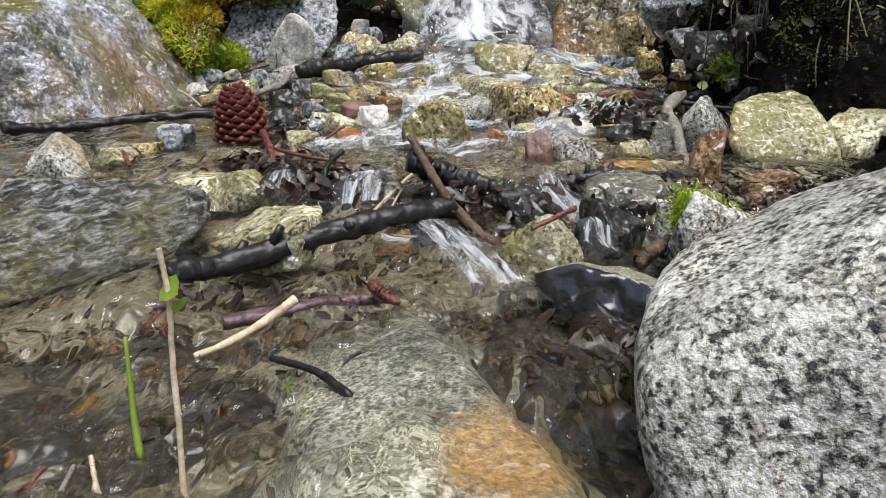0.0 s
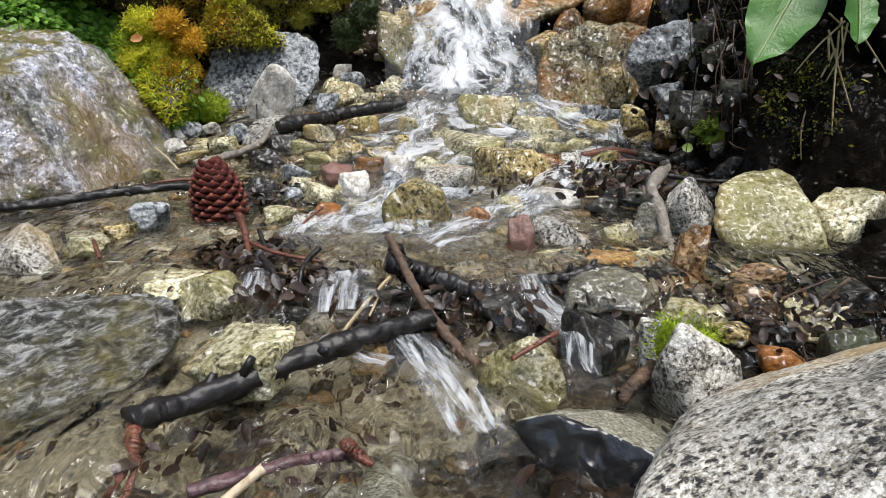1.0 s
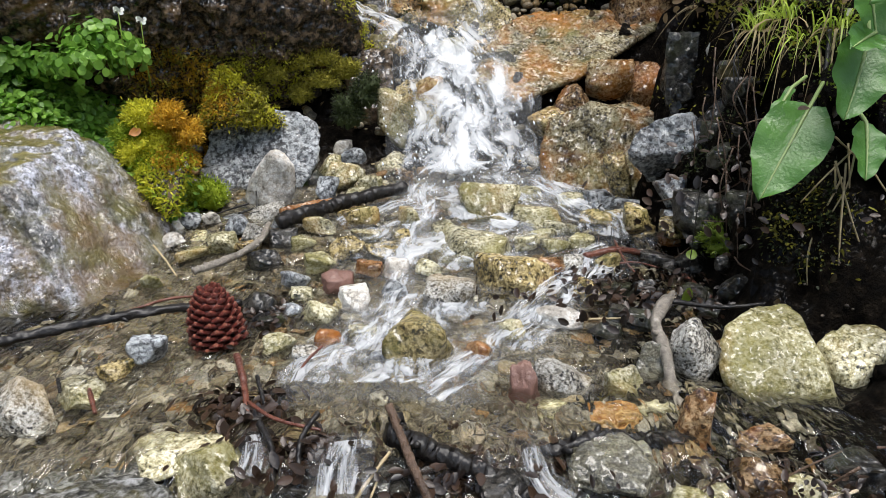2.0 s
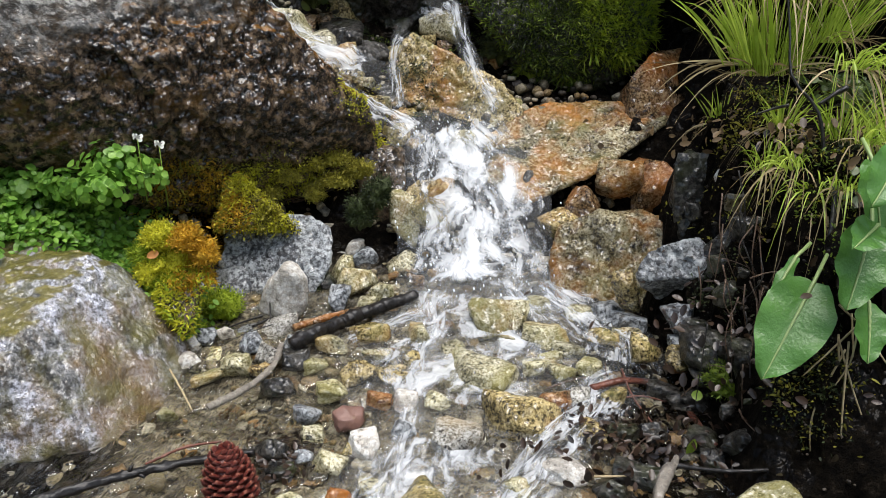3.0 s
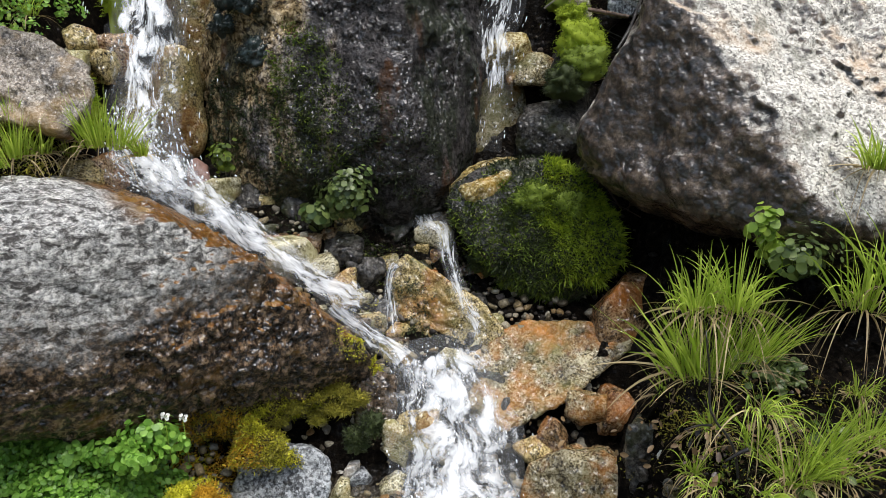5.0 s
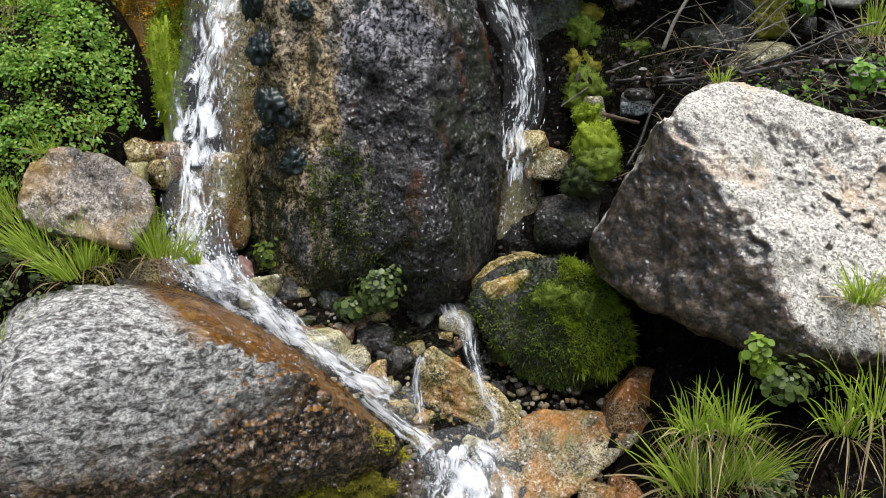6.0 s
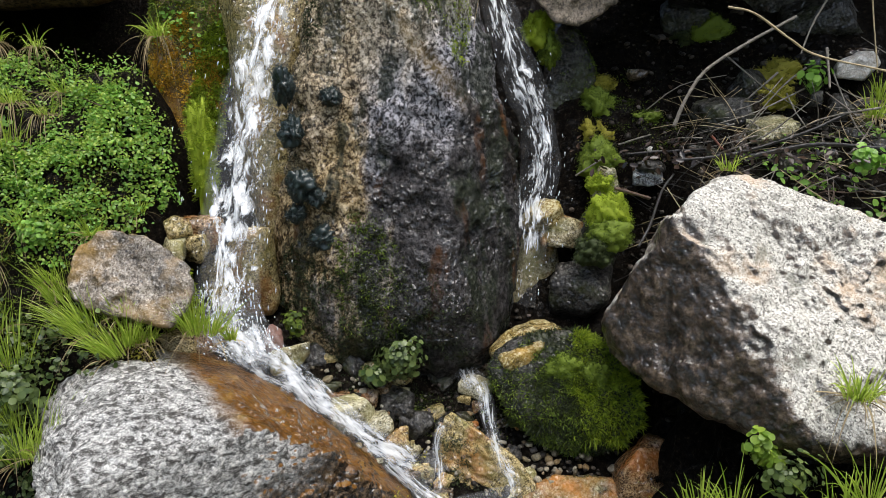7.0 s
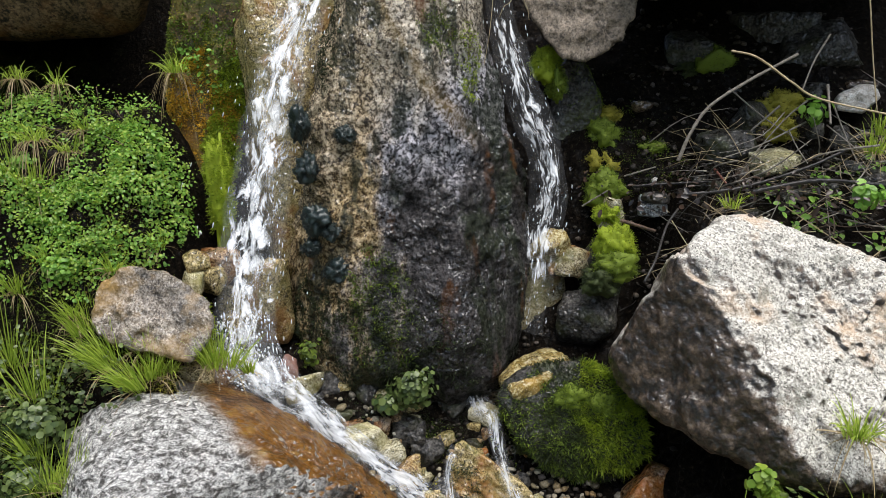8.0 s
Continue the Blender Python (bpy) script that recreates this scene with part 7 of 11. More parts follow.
run_of_water("riffle", ((0.185, 1.287, 0.188), (0.22, 1.23, 0.173), (0.257, 1.153, 0.156), (0.273, 1.086, 0.14)), (0.064, 0.062, 0.059, 0.057), FOAM_THIN, "white riffle between the river stones", seed=23, bulge=0.005, nu=16, nv=50, ripple=0.005)
run_of_water("riffle", ((0, 1.179, 0.162), (-0.057, 1.156, 0.157), (-0.11, 1.119, 0.148), (-0.161, 1.085, 0.14)), (0.039, 0.039, 0.038, 0.034), FOAM_THIN, "white riffle between the river stones", seed=24, bulge=0.005, nu=16, nv=50, ripple=0.005)
run_of_water("riffle", ((0.122, 1.278, 0.185), (0.157, 1.197, 0.166), (0.187, 1.124, 0.149)), (0.042, 0.040, 0.029), FOAM_THIN, "white riffle between the river stones", seed=25, bulge=0.005, nu=16, nv=50, ripple=0.005)
run_of_water("riffle", ((-0.025, 0.974, 0.114), (-0.033, 0.896, 0.103), (-0.039, 0.822, 0.096), (-0.052, 0.742, 0.091), (-0.059, 0.694, 0.09)), (0.048, 0.045, 0.042, 0.057, 0.073), FOAM_THIN, "white riffle between the river stones", seed=26, bulge=0.005, nu=16, nv=50, ripple=0.005)
run_of_water("riffle", ((0.31, 1.034, 0.127), (0.245, 1.005, 0.119), (0.216, 0.939, 0.109), (0.154, 0.879, 0.101), (0.102, 0.794, 0.093), (0.085, 0.741, 0.091)), (0.053, 0.051, 0.047, 0.037, 0.027, 0.032), FOAM_THIN, "white riffle between the river stones", seed=27, bulge=0.005, nu=16, nv=50, ripple=0.005)
run_of_water("riffle", ((-0.065, 0.743, 0.091), (-0.106, 0.694, 0.09), (-0.117, 0.631, 0.089)), (0.077, 0.067, 0.046), FOAM_THIN, "white riffle between the river stones", seed=28, bulge=0.005, nu=16, nv=50, ripple=0.005)
run_of_water("riffle", ((0.086, 0.754, 0.091), (0.034, 0.67, 0.09), (-0.009, 0.621, 0.088)), (0.039, 0.070, 0.088), FOAM_THIN, "white riffle between the river stones", seed=29, bulge=0.005, nu=16, nv=50, ripple=0.005)
run_of_water("riffle", ((-0.061, 0.566, 0.085), (-0.059, 0.529, 0.077), (-0.059, 0.501, 0.061)), (0.055, 0.052, 0.046), FOAM_THIN, "little fall over the lip of the pool", seed=30, bulge=0.005, nu=16, nv=50, ripple=0.005)
run_of_water("riffle", ((-0.143, 0.577, 0.086), (-0.131, 0.535, 0.08), (-0.13, 0.52, 0.071)), (0.031, 0.029, 0.029), FOAM_THIN, "little fall over the lip of the pool", seed=31, bulge=0.005, nu=16, nv=50, ripple=0.005)
run_of_water("riffle", ((0.098, 0.573, 0.086), (0.101, 0.522, 0.073), (0.125, 0.496, 0.059), (0.123, 0.44, 0.052), (0.126, 0.401, 0.051)), (0.035, 0.028, 0.032, 0.029, 0.024), FOAM_THIN, "little fall over dark rock", seed=32, bulge=0.005, nu=16, nv=50, ripple=0.005)
# White ribbons added in the lower pool, painting glints as well as white water.
run_of_water("riffle", ((-0.014, 0.497, 0.059), (0.014, 0.442, 0.052), (0.036, 0.382, 0.05), (0.055, 0.324, 0.048)), (0.041, 0.045, 0.044, 0.040), FOAM_THIN, "thin white riffle, standing in for glints, below the black log", seed=33, bulge=0.005, nu=16, nv=50, ripple=0.005)
run_of_water("riffle", ((-0.074, 0.484, 0.056), (-0.041, 0.461, 0.053), (-0.002, 0.434, 0.052)), (0.027, 0.030, 0.024), FOAM_THIN, "thin white riffle, standing in for glints, below the black branch", seed=34, bulge=0.005, nu=16, nv=50, ripple=0.005)

# ---- plants ----
def leafy_material(name, dark, light, rough=0.4, through=0.35, veins=0.0):
    """Leaf or blade: each one its own shade, with light coming through."""
    n = Nodes(name)
    r = n.tree.nodes.new("ShaderNodeNewGeometry").outputs["Random Per Island"]
    mixed = n.math("ADD", n.math("MULTIPLY", r, 0.65), n.math("MULTIPLY", n.noise(26, 4), 0.35))
    col = n.ramp(mixed, [(0.15, dark), (0.85, light)])
    h = n.noise(220, 3)
    n.set(Base_Color=col, Roughness=rough, Normal=n.bump(h, 0.3 + veins, 0.002))
    glow = n.node("BsdfTranslucent", Color=col)
    mixer = n.node("MixShader", Fac=through)
    n.tree.links.new(n.bsdf.outputs[0], mixer.inputs[1])
    n.tree.links.new(glow.outputs[0], mixer.inputs[2])
    n.tree.links.new(mixer.outputs[0], n.tree.nodes["Material Output"].inputs[0])
    return n.mat


MOSS_GREEN = leafy_material("moss_green", (0.022, 0.045, 0.004), (0.18, 0.25, 0.018), 0.7, 0.3)
MOSS_DARK = leafy_material("moss_dark", (0.006, 0.010, 0.003), (0.04, 0.058, 0.010), 0.7, 0.25)
MOSS_BRIGHT = leafy_material("moss_bright", (0.12, 0.20, 0.01), (0.42, 0.52, 0.035), 0.7, 0.5)
MOSS_YELLOW = leafy_material("moss_yellow", (0.30, 0.31, 0.015), (0.78, 0.74, 0.06), 0.7, 0.5)
MOSS_ORANGE = leafy_material("moss_orange", (0.30, 0.16, 0.01), (0.74, 0.46, 0.035), 0.7, 0.45)
MOSS_OLIVE = leafy_material("moss_olive", (0.09, 0.085, 0.009), (0.40, 0.36, 0.04), 0.7, 0.3)
ALGAE = leafy_material("black_algae", (0.004, 0.007, 0.006), (0.022, 0.034, 0.032), 0.3, 0.1)
LEAF = leafy_material("leaf_green", (0.10, 0.24, 0.028), (0.34, 0.58, 0.10), 0.35, 0.45)
LEAF_DARK = leafy_material("leaf_dark", (0.03, 0.06, 0.014), (0.16, 0.21, 0.06), 0.35, 0.3)
LEAF_LIME = leafy_material("leaf_lime", (0.12, 0.22, 0.02), (0.34, 0.46, 0.06), 0.4, 0.4)
GRASS = leafy_material("grass_green", (0.22, 0.34, 0.025), (0.60, 0.72, 0.13), 0.35, 0.5)
GRASS_DRY = leafy_material("grass_dry", (0.16, 0.11, 0.05), (0.48, 0.38, 0.20), 0.6, 0.3)
DOCK = leafy_material("dock_leaf", (0.06, 0.17, 0.03), (0.11, 0.26, 0.05), 0.3, 0.3, 0.3)
DOCK_RIB = leafy_material("leaf_rib", (0.28, 0.38, 0.13), (0.34, 0.44, 0.18), 0.4, 0.2)


def unit(v):
    return v / np.maximum(1e-9, np.linalg.norm(v, axis=-1, keepdims=True))


def blade_mesh(name, roots, dirs, lens, widths, droop, material, segs=3, seed=0):
    """Tapering blades, each bending over under its own weight."""
    rng = np.random.default_rng(seed)
    n = len(roots)
    side = unit(np.cross(dirs, rng.normal(size=(n, 3))))
    V = np.zeros((n, segs + 1, 2, 3))
    for k in range(segs + 1):
        u = k / segs
        c = roots + dirs * (lens * u)[:, None]
        c = c + np.outer(lens * droop * u * u, (0, 0, -1)) + side * 0
        w = widths * (1 - u ** 2.2) * (0.55 + 0.9 * min(u * 3, 1) * 0.5) + 0.0001
        V[:, k, 0] = c - side * (w / 2)[:, None]
        V[:, k, 1] = c + side * (w / 2)[:, None]
    base = np.arange(n)[:, None] * (segs + 1) * 2
    F = []
    for k in range(segs):
        a = k * 2
        F.append(base + np.array([a, a + 1, a + 3, a + 2]))
    return sheet_mesh(name, V.reshape(-1, 3), np.concatenate(F), material)


def surface_of(host, at, radii, count, seed, face=None):
    """Points and normals picked on a host's surface inside a soft-edged region (world places)."""
    rng = np.random.default_rng(seed)
    me = host.data
    co = np.empty(len(me.vertices) * 3)
    me.vertices.foreach_get("co", co)
    nn = np.empty(len(me.vertices) * 3)
    me.vertices.foreach_get("normal", nn)
    co, nn = co.reshape(-1, 3) + np.array(host.location), nn.reshape(-1, 3)
    d = np.linalg.norm((co - np.array(at)) / np.array(radii), axis=1) + 0.28 * fbm(co, 22, 3, seed)
    ok = d < 1
    if face is not None:
        ok &= (nn @ np.array(face)) > 0.1
    idx = np.nonzero(ok)[0]
    if len(idx) == 0:
        return np.zeros((0, 3)), np.zeros((0, 3))
    pick = rng.choice(idx, count)
    nrm = nn[pick]
    spread = 0.012 if host.name.startswith("ground") else 0.008
    jit = rng.normal(size=(count, 3)) * spread
    jit -= nrm * (jit * nrm).sum(1)[:, None]
    return co[pick] + jit, nrm


def moss_on(host, at, radii, count, material, label, length=0.010, seed=0, face=(0, -0.9, 0.45), up=0.5, width=0.0034):
    """A pelt of moss shoots growing on a rock or on the ground."""
    p, nrm = surface_of(host, at, radii, int(count * 1.25), seed, face)
    if len(p) == 0:
        return None
    rng = np.random.default_rng(seed + 1)
    clump = 0.5 + 0.9 * np.clip(fbm(p, 45, 2, seed + 2) + 0.5, 0, 1.3)
    d = unit(nrm * 0.75 + np.array((0, 0, up)) + rng.normal(size=p.shape) * 0.8)
    lens = 0.62 * length * rng.uniform(0.6, 1.3, len(p)) * clump
    me = blade_mesh("moss", p - nrm * 0.002, d, lens, width * rng.uniform(0.6, 1.3, len(p)), 0.2, material, 2, seed)
    return thing("moss", me, label, "moss", kind="stuff")


def moss_cushion(at, size, count, material, label, length=0.006, seed=0, width=0.0024):
    """A swelling cushion of moss: a lumpy body under a pelt of shoots."""
    dirs, faces = ball(4)
    r = 1 + 0.36 * fbm(dirs, 1.7, 3, seed) + 0.22 * fbm(dirs, 5, 4, seed, 0.6)
    count = int(count * 1.7)
    body = dirs * r[:, None] * np.array(size)
    rng = np.random.default_rng(seed)
    pick = rng.choice(np.nonzero((dirs[:, 2] > -0.5) & (dirs[:, 1] < 0.7))[0], count)
    nrm = unit(dirs[pick] / np.array(size))
    d = unit(nrm + (0, 0, 0.4) + rng.normal(size=nrm.shape) * 0.5)
    p = body[pick] + rng.normal(size=nrm.shape) * 0.004
    ob = thing("moss_cushion", sheet_mesh("moss_cushion", body, faces, material), label, "moss", at=at)
    part_of(ob, "pelt", blade_mesh("pelt", p, d, length * rng.uniform(0.5, 1.4, count), width * rng.uniform(0.6, 1.3, count), 0.2, material, 2, seed))
    return ob


LEAF_SHAPE = np.array([(0, 0, 0), (0.28, 0.12, 0.05), (0.5, 0.45, 0.09), (0.36, 0.8, 0.06), (0, 1, -0.03), (-0.36, 0.8, 0.06), (-0.5, 0.45, 0.09), (-0.28, 0.12, 0.05), (0, 0.5, 0)])
LEAF_FACES = np.array([(0, 1, 8), (1, 2, 8), (2, 3, 8), (3, 4, 8), (4, 5, 8), (5, 6, 8), (6, 7, 8), (7, 0, 8)])


def leaf_mesh(name, p, nrm, size, material, seed, slim=1.0):
    """Small cupped leaves at points, facing roughly along the normals."""
    rng = np.random.default_rng(seed)
    n = len(p)
    z = unit(nrm + rng.normal(size=(n, 3)) * 0.55)
    y = rng.normal(size=(n, 3))
    y = unit(y - z * (y * z).sum(1)[:, None])
    x = np.cross(y, z)
    s = size * rng.uniform(0.55, 1.25, n)
    V = p[:, None, :] + s[:, None, None] * (slim * LEAF_SHAPE[None, :, 0, None] * x[:, None] + (LEAF_SHAPE[None, :, 1, None] - 0.5) * y[:, None] + LEAF_SHAPE[None, :, 2, None] * z[:, None])
    F = (np.arange(n)[:, None, None] * 9 + LEAF_FACES[None]).reshape(-1, 3)
    return sheet_mesh(name, V.reshape(-1, 3), F, material)


def leaves_on(host, at, radii, count, size, material, label, seed=0, height=0.02, up=0.8, kind="stuff", name="ground_cover", gaps=-0.25, slim=0.75):
    """Low leafy plants covering a stretch of ground or rock."""
    p, nrm = surface_of(host, at, radii, count, seed)
    if len(p) == 0:
        return None
    rng = np.random.default_rng(seed + 3)
    keep = fbm(p, 9, 3, 77) + 0.25 * rng.normal(size=len(p)) > gaps
    p, nrm = p[keep], nrm[keep]
    clump = np.clip(fbm(p, 12, 3, 79) + 0.6, 0.1, 1.8)
    p = p + unit(nrm + (0, 0, 0.6)) * (height * rng.uniform(0.1, 1.0, len(p)) * clump)[:, None]
    return thing(name, leaf_mesh(name, p, unit(nrm + np.array((0, -0.35, up))), size, material, seed, slim), label, "plants", kind=kind)


def leafy_plant(at, size, count, leaf, material, label, seed=0, name="leafy_plant"):
    """A bushy little plant: leaves all round a rounded heap, on thin stems."""
    rng = np.random.default_rng(seed)
    d = unit(rng.normal(size=(count, 3)) + (0, -0.5, 0.4))
    lump = 0.85 + 0.55 * fbm(d, 1.6, 3, seed)
    p = d * np.array(size) * (lump * rng.uniform(0.3, 1.1, count) ** 0.5)[:, None]
    ob = thing(name, None, label, "plant", at=at)
    tagged(part_of(ob, "leafage", leaf_mesh("leafage", p, unit(d * 0.6 + (0, -0.45, 0.6) + rng.normal(size=p.shape) * 0.35), leaf, material, seed)), kind="stuff")
    m = min(count, 60)
    part_of(ob, "stalkwork", blade_mesh("stalkwork", np.zeros((m, 3)) + (0, 0, -size[2] * 0.8), unit(p[:m] + (0, 0, size[2] * 0.8)), np.linalg.norm(p[:m] + (0, 0, size[2] * 0.8), axis=1), np.full(m, 0.002), 0.0, material, 2, seed))
    return ob


def grass_tuft(at, count, length, spread, label, seed=0, lean=(0, -0.2), dry=0.15, width=0.0036, droop=0.45, material=None):
    """A tuft of grass: green blades fanning out, with dead ones hanging at its foot."""
    rng = np.random.default_rng(seed)
    ob = thing("grass_tuft", None, label, "grass", at=at)
    for key, n, mat, k, low in (("foliage", int(count * 1.0), material or GRASS, 1.0, 0.0), ("dead_foliage", int(count * dry), GRASS_DRY, 0.75, 1.0)):
        if n < 3:
            continue
        a = rng.uniform(0, math.tau, n)
        out = spread * rng.uniform(0.0, 1.0, n) * (1 + low)
        d = unit(np.column_stack([np.cos(a) * out + lean[0], np.sin(a) * out + lean[1], np.full(n, 1.0 - 0.75 * low)]))
        r = np.column_stack([np.cos(a), np.sin(a), np.zeros(n)]) * (length * 0.22 * rng.random(n))[:, None]
        L = length * k * rng.uniform(0.3, 1.25, n)
        part_of(ob, key, blade_mesh(key, r, d, L, width * rng.uniform(0.6, 1.25, n), droop * (1 + 1.3 * low) * rng.uniform(0.4, 1.5, n), mat, 6, seed + 1), "straw-coloured dead blades" if low else "")
    return ob


def broad_leaf(parent, base, tip, width, facing, seed=0):
    """One large dock leaf with a pale midrib, wavy edges and a drooping blade."""
    rng = np.random.default_rng(seed)
    b, t = Vector(base), Vector(tip)
    d = t - b
    L = d.length
    d.normalize()
    f = Vector(facing)
    f = (f - d * f.dot(d)).normalized()
    s = d.cross(f)
    V, F = [], []
    nv, nu = 17, 11
    for i in range(nv):
        v = i / (nv - 1)
        w = width * (math.sin(math.pi * min(1, v * 0.93 + 0.05) ** 0.8)) ** 0.75 * 0.5 * (1.0 if v < 0.999 else 0.03)
        for k in range(nu):
            u = k / (nu - 1) * 2 - 1
            wave = 0.035 * L * math.sin(v * 19 + seed + (3 if u > 0 else 0)) * abs(u) ** 2
            rib = 0.006 * L * math.sin(v * 46 - abs(u) * 9)
            q = b + d * (L * v) + s * (u * w) + f * (wave + rib - 0.10 * L * v * v + 0.22 * abs(u) * w)
            V.append(q)
    for i in range(nv - 1):
        for k in range(nu - 1):
            a = i * nu + k
            F.append((a, a + 1, a + nu + 1, a + nu))
    leaf = part_of(parent, "leaf", sheet_mesh("leaf", [tuple(q) for q in V], F, DOCK))
    mid = [V[i * nu + nu // 2] + f * 0.001 for i in range(nv)]
    mid = [b - d * L * 0.35 - f * 0.01] + mid
    tv, tf = tube(mid, [0.0022 * (1 - 0.75 * i / nv) for i in range(nv + 1)], 6)
    part_of(leaf, "midrib", sheet_mesh("midrib", [tuple(q) for q in tv], tf, DOCK_RIB), "pale green midrib and stalk")


moss_on(HOSTS["mossy_rock"], (0.267, 1.7, 0.68), (0.24, 0.25, 0.22), 11000, MOSS_DARK, "dark green moss over the rounded rock", seed=107, length=0.020)
moss_on(HOSTS["mossy_rock"], (0.389, 1.66, 0.718), (0.11, 0.2, 0.19), 9000, MOSS_BRIGHT, "bright green moss on the rounded rock", seed=114, length=0.031)
moss_on(HOSTS["mossy_rock"], (0.203, 1.66, 0.645), (0.2, 0.14, 0.16), 8000, MOSS_GREEN, "green moss on the rounded rock", seed=121, length=0.022)
moss_cushion((0.140, 1.715, 0.600), (0.039, 0.025, 0.032), 1300, MOSS_DARK, "dark green moss cushion on the rounded rock", seed=6058, length=0.009)
moss_cushion((0.190, 1.686, 0.700), (0.036, 0.023, 0.029), 1300, MOSS_DARK, "dark green moss cushion on the rounded rock", seed=4524, length=0.009)
moss_cushion((0.220, 1.689, 0.560), (0.046, 0.029, 0.038), 1300, MOSS_GREEN, "green moss cushion on the rounded rock", seed=3052, length=0.009)
moss_cushion((0.270, 1.660, 0.660), (0.037, 0.023, 0.030), 1300, MOSS_DARK, "dark green moss cushion on the rounded rock", seed=6798, length=0.009)
moss_cushion((0.250, 1.692, 0.760), (0.047, 0.030, 0.038), 1300, MOSS_GREEN, "green moss cushion on the rounded rock", seed=3662, length=0.009)
moss_cushion((0.310, 1.678, 0.570), (0.037, 0.023, 0.030), 1300, MOSS_DARK, "dark green moss cushion on the rounded rock", seed=8051, length=0.009)
moss_cushion((0.330, 1.686, 0.740), (0.043, 0.027, 0.035), 1300, MOSS_GREEN, "green moss cushion on the rounded rock", seed=8965, length=0.009)
moss_cushion((0.360, 1.676, 0.640), (0.037, 0.024, 0.031), 1300, MOSS_BRIGHT, "bright green moss cushion on the rounded rock", seed=8762, length=0.009)
moss_cushion((0.390, 1.702, 0.720), (0.047, 0.030, 0.039), 1300, MOSS_BRIGHT, "bright green moss cushion on the rounded rock", seed=8939, length=0.009)
moss_cushion((0.410, 1.704, 0.620), (0.038, 0.024, 0.031), 1300, MOSS_GREEN, "green moss cushion on the rounded rock", seed=4379, length=0.009)
moss_cushion((0.380, 1.705, 0.560), (0.035, 0.022, 0.029), 1300, MOSS_GREEN, "green moss cushion on the rounded rock", seed=3908, length=0.009)
moss_cushion((0.420, 1.711, 0.680), (0.033, 0.021, 0.027), 1300, MOSS_BRIGHT, "bright green moss cushion on the rounded rock", seed=7836, length=0.009)
moss_cushion((0.170, 1.732, 0.780), (0.032, 0.020, 0.026), 1300, MOSS_OLIVE, "olive moss cushion on the rounded rock", seed=8639, length=0.009)
moss_on(HOSTS["slab_boulder"], (-0.292, 1.3, 0.354), (0.2, 0.16, 0.07), 4500, MOSS_OLIVE, "olive moss on the foot of the slab", seed=128, length=0.009)
moss_on(HOSTS["slab_boulder"], (-0.276, 1.32, 0.349), (0.1, 0.12, 0.045), 2500, MOSS_YELLOW, "yellow-green moss on the foot of the slab", seed=135, length=0.01)
moss_on(HOSTS["slab_boulder"], (-0.431, 1.24, 0.358), (0.07, 0.1, 0.05), 2500, MOSS_ORANGE, "orange-brown moss on the foot of the slab", seed=142, length=0.01)
moss_on(HOSTS["slab_boulder"], (-0.158, 1.42, 0.536), (0.03, 0.06, 0.08), 700, MOSS_YELLOW, "yellow moss along the wet edge of the slab", seed=149, length=0.006)
moss_on(HOSTS["slab_boulder"], (-0.087, 1.45, 0.432), (0.03, 0.06, 0.05), 500, MOSS_YELLOW, "yellow moss along the wet edge of the slab", seed=156, length=0.006)
moss_on(HOSTS["moss_bank"], (-0.314, 1.3, 0.343), (0.3, 0.2, 0.15), 9000, MOSS_OLIVE, "olive moss pelt under the slab", seed=163, length=0.012)
moss_on(HOSTS["moss_bank"], (-0.44, 1.26, 0.343), (0.1, 0.15, 0.1), 4000, MOSS_ORANGE, "orange-brown moss pelt under the slab", seed=170, length=0.012)
moss_on(HOSTS["moss_bank"], (-0.29, 1.33, 0.346), (0.17, 0.15, 0.07), 7500, MOSS_YELLOW, "yellow-green moss pelt under the slab", seed=177, length=0.012)
moss_on(HOSTS["moss_bank"], (-0.163, 1.4, 0.294), (0.08, 0.15, 0.12), 3000, MOSS_DARK, "dark green moss beside the fall", seed=184, length=0.012)
moss_on(HOSTS["moss_bank"], (-0.363, 1.3, 0.375), (0.06, 0.1, 0.03), 1500, MOSS_YELLOW, "yellow moss pelt under the slab", seed=191, length=0.012)
moss_on(HOSTS["moss_mound"], (-0.424, 1.13, 0.244), (0.14, 0.14, 0.16), 9000, MOSS_YELLOW, "bright yellow moss on the mound", seed=198, length=0.012)
moss_on(HOSTS["moss_mound"], (-0.389, 1.13, 0.269), (0.03, 0.08, 0.05), 1500, MOSS_ORANGE, "golden moss on the mound", seed=205, length=0.012)
moss_on(HOSTS["moss_mound"], (-0.417, 1.1, 0.198), (0.08, 0.1, 0.08), 4000, MOSS_BRIGHT, "lime green moss trailing down the mound", seed=212, length=0.012)
moss_on(HOSTS["moss_mound"], (-0.452, 1.12, 0.287), (0.04, 0.06, 0.03), 900, MOSS_BRIGHT, "lime green moss on the mound", seed=219, length=0.012)
moss_cushion((-0.432, 1.123, 0.309), (0.023, 0.019, 0.020), 900, MOSS_YELLOW, "yellow moss hummock beside the grey boulder", seed=8341)
moss_cushion((-0.390, 1.119, 0.306), (0.016, 0.017, 0.020), 900, MOSS_ORANGE, "golden-brown moss hummock beside the grey boulder", seed=8316)
moss_cushion((-0.369, 1.129, 0.279), (0.018, 0.016, 0.020), 900, MOSS_ORANGE, "golden-brown moss hummock beside the grey boulder", seed=6119)
moss_cushion((-0.454, 1.123, 0.280), (0.022, 0.013, 0.014), 900, MOSS_BRIGHT, "lime green moss hummock beside the grey boulder", seed=5289)
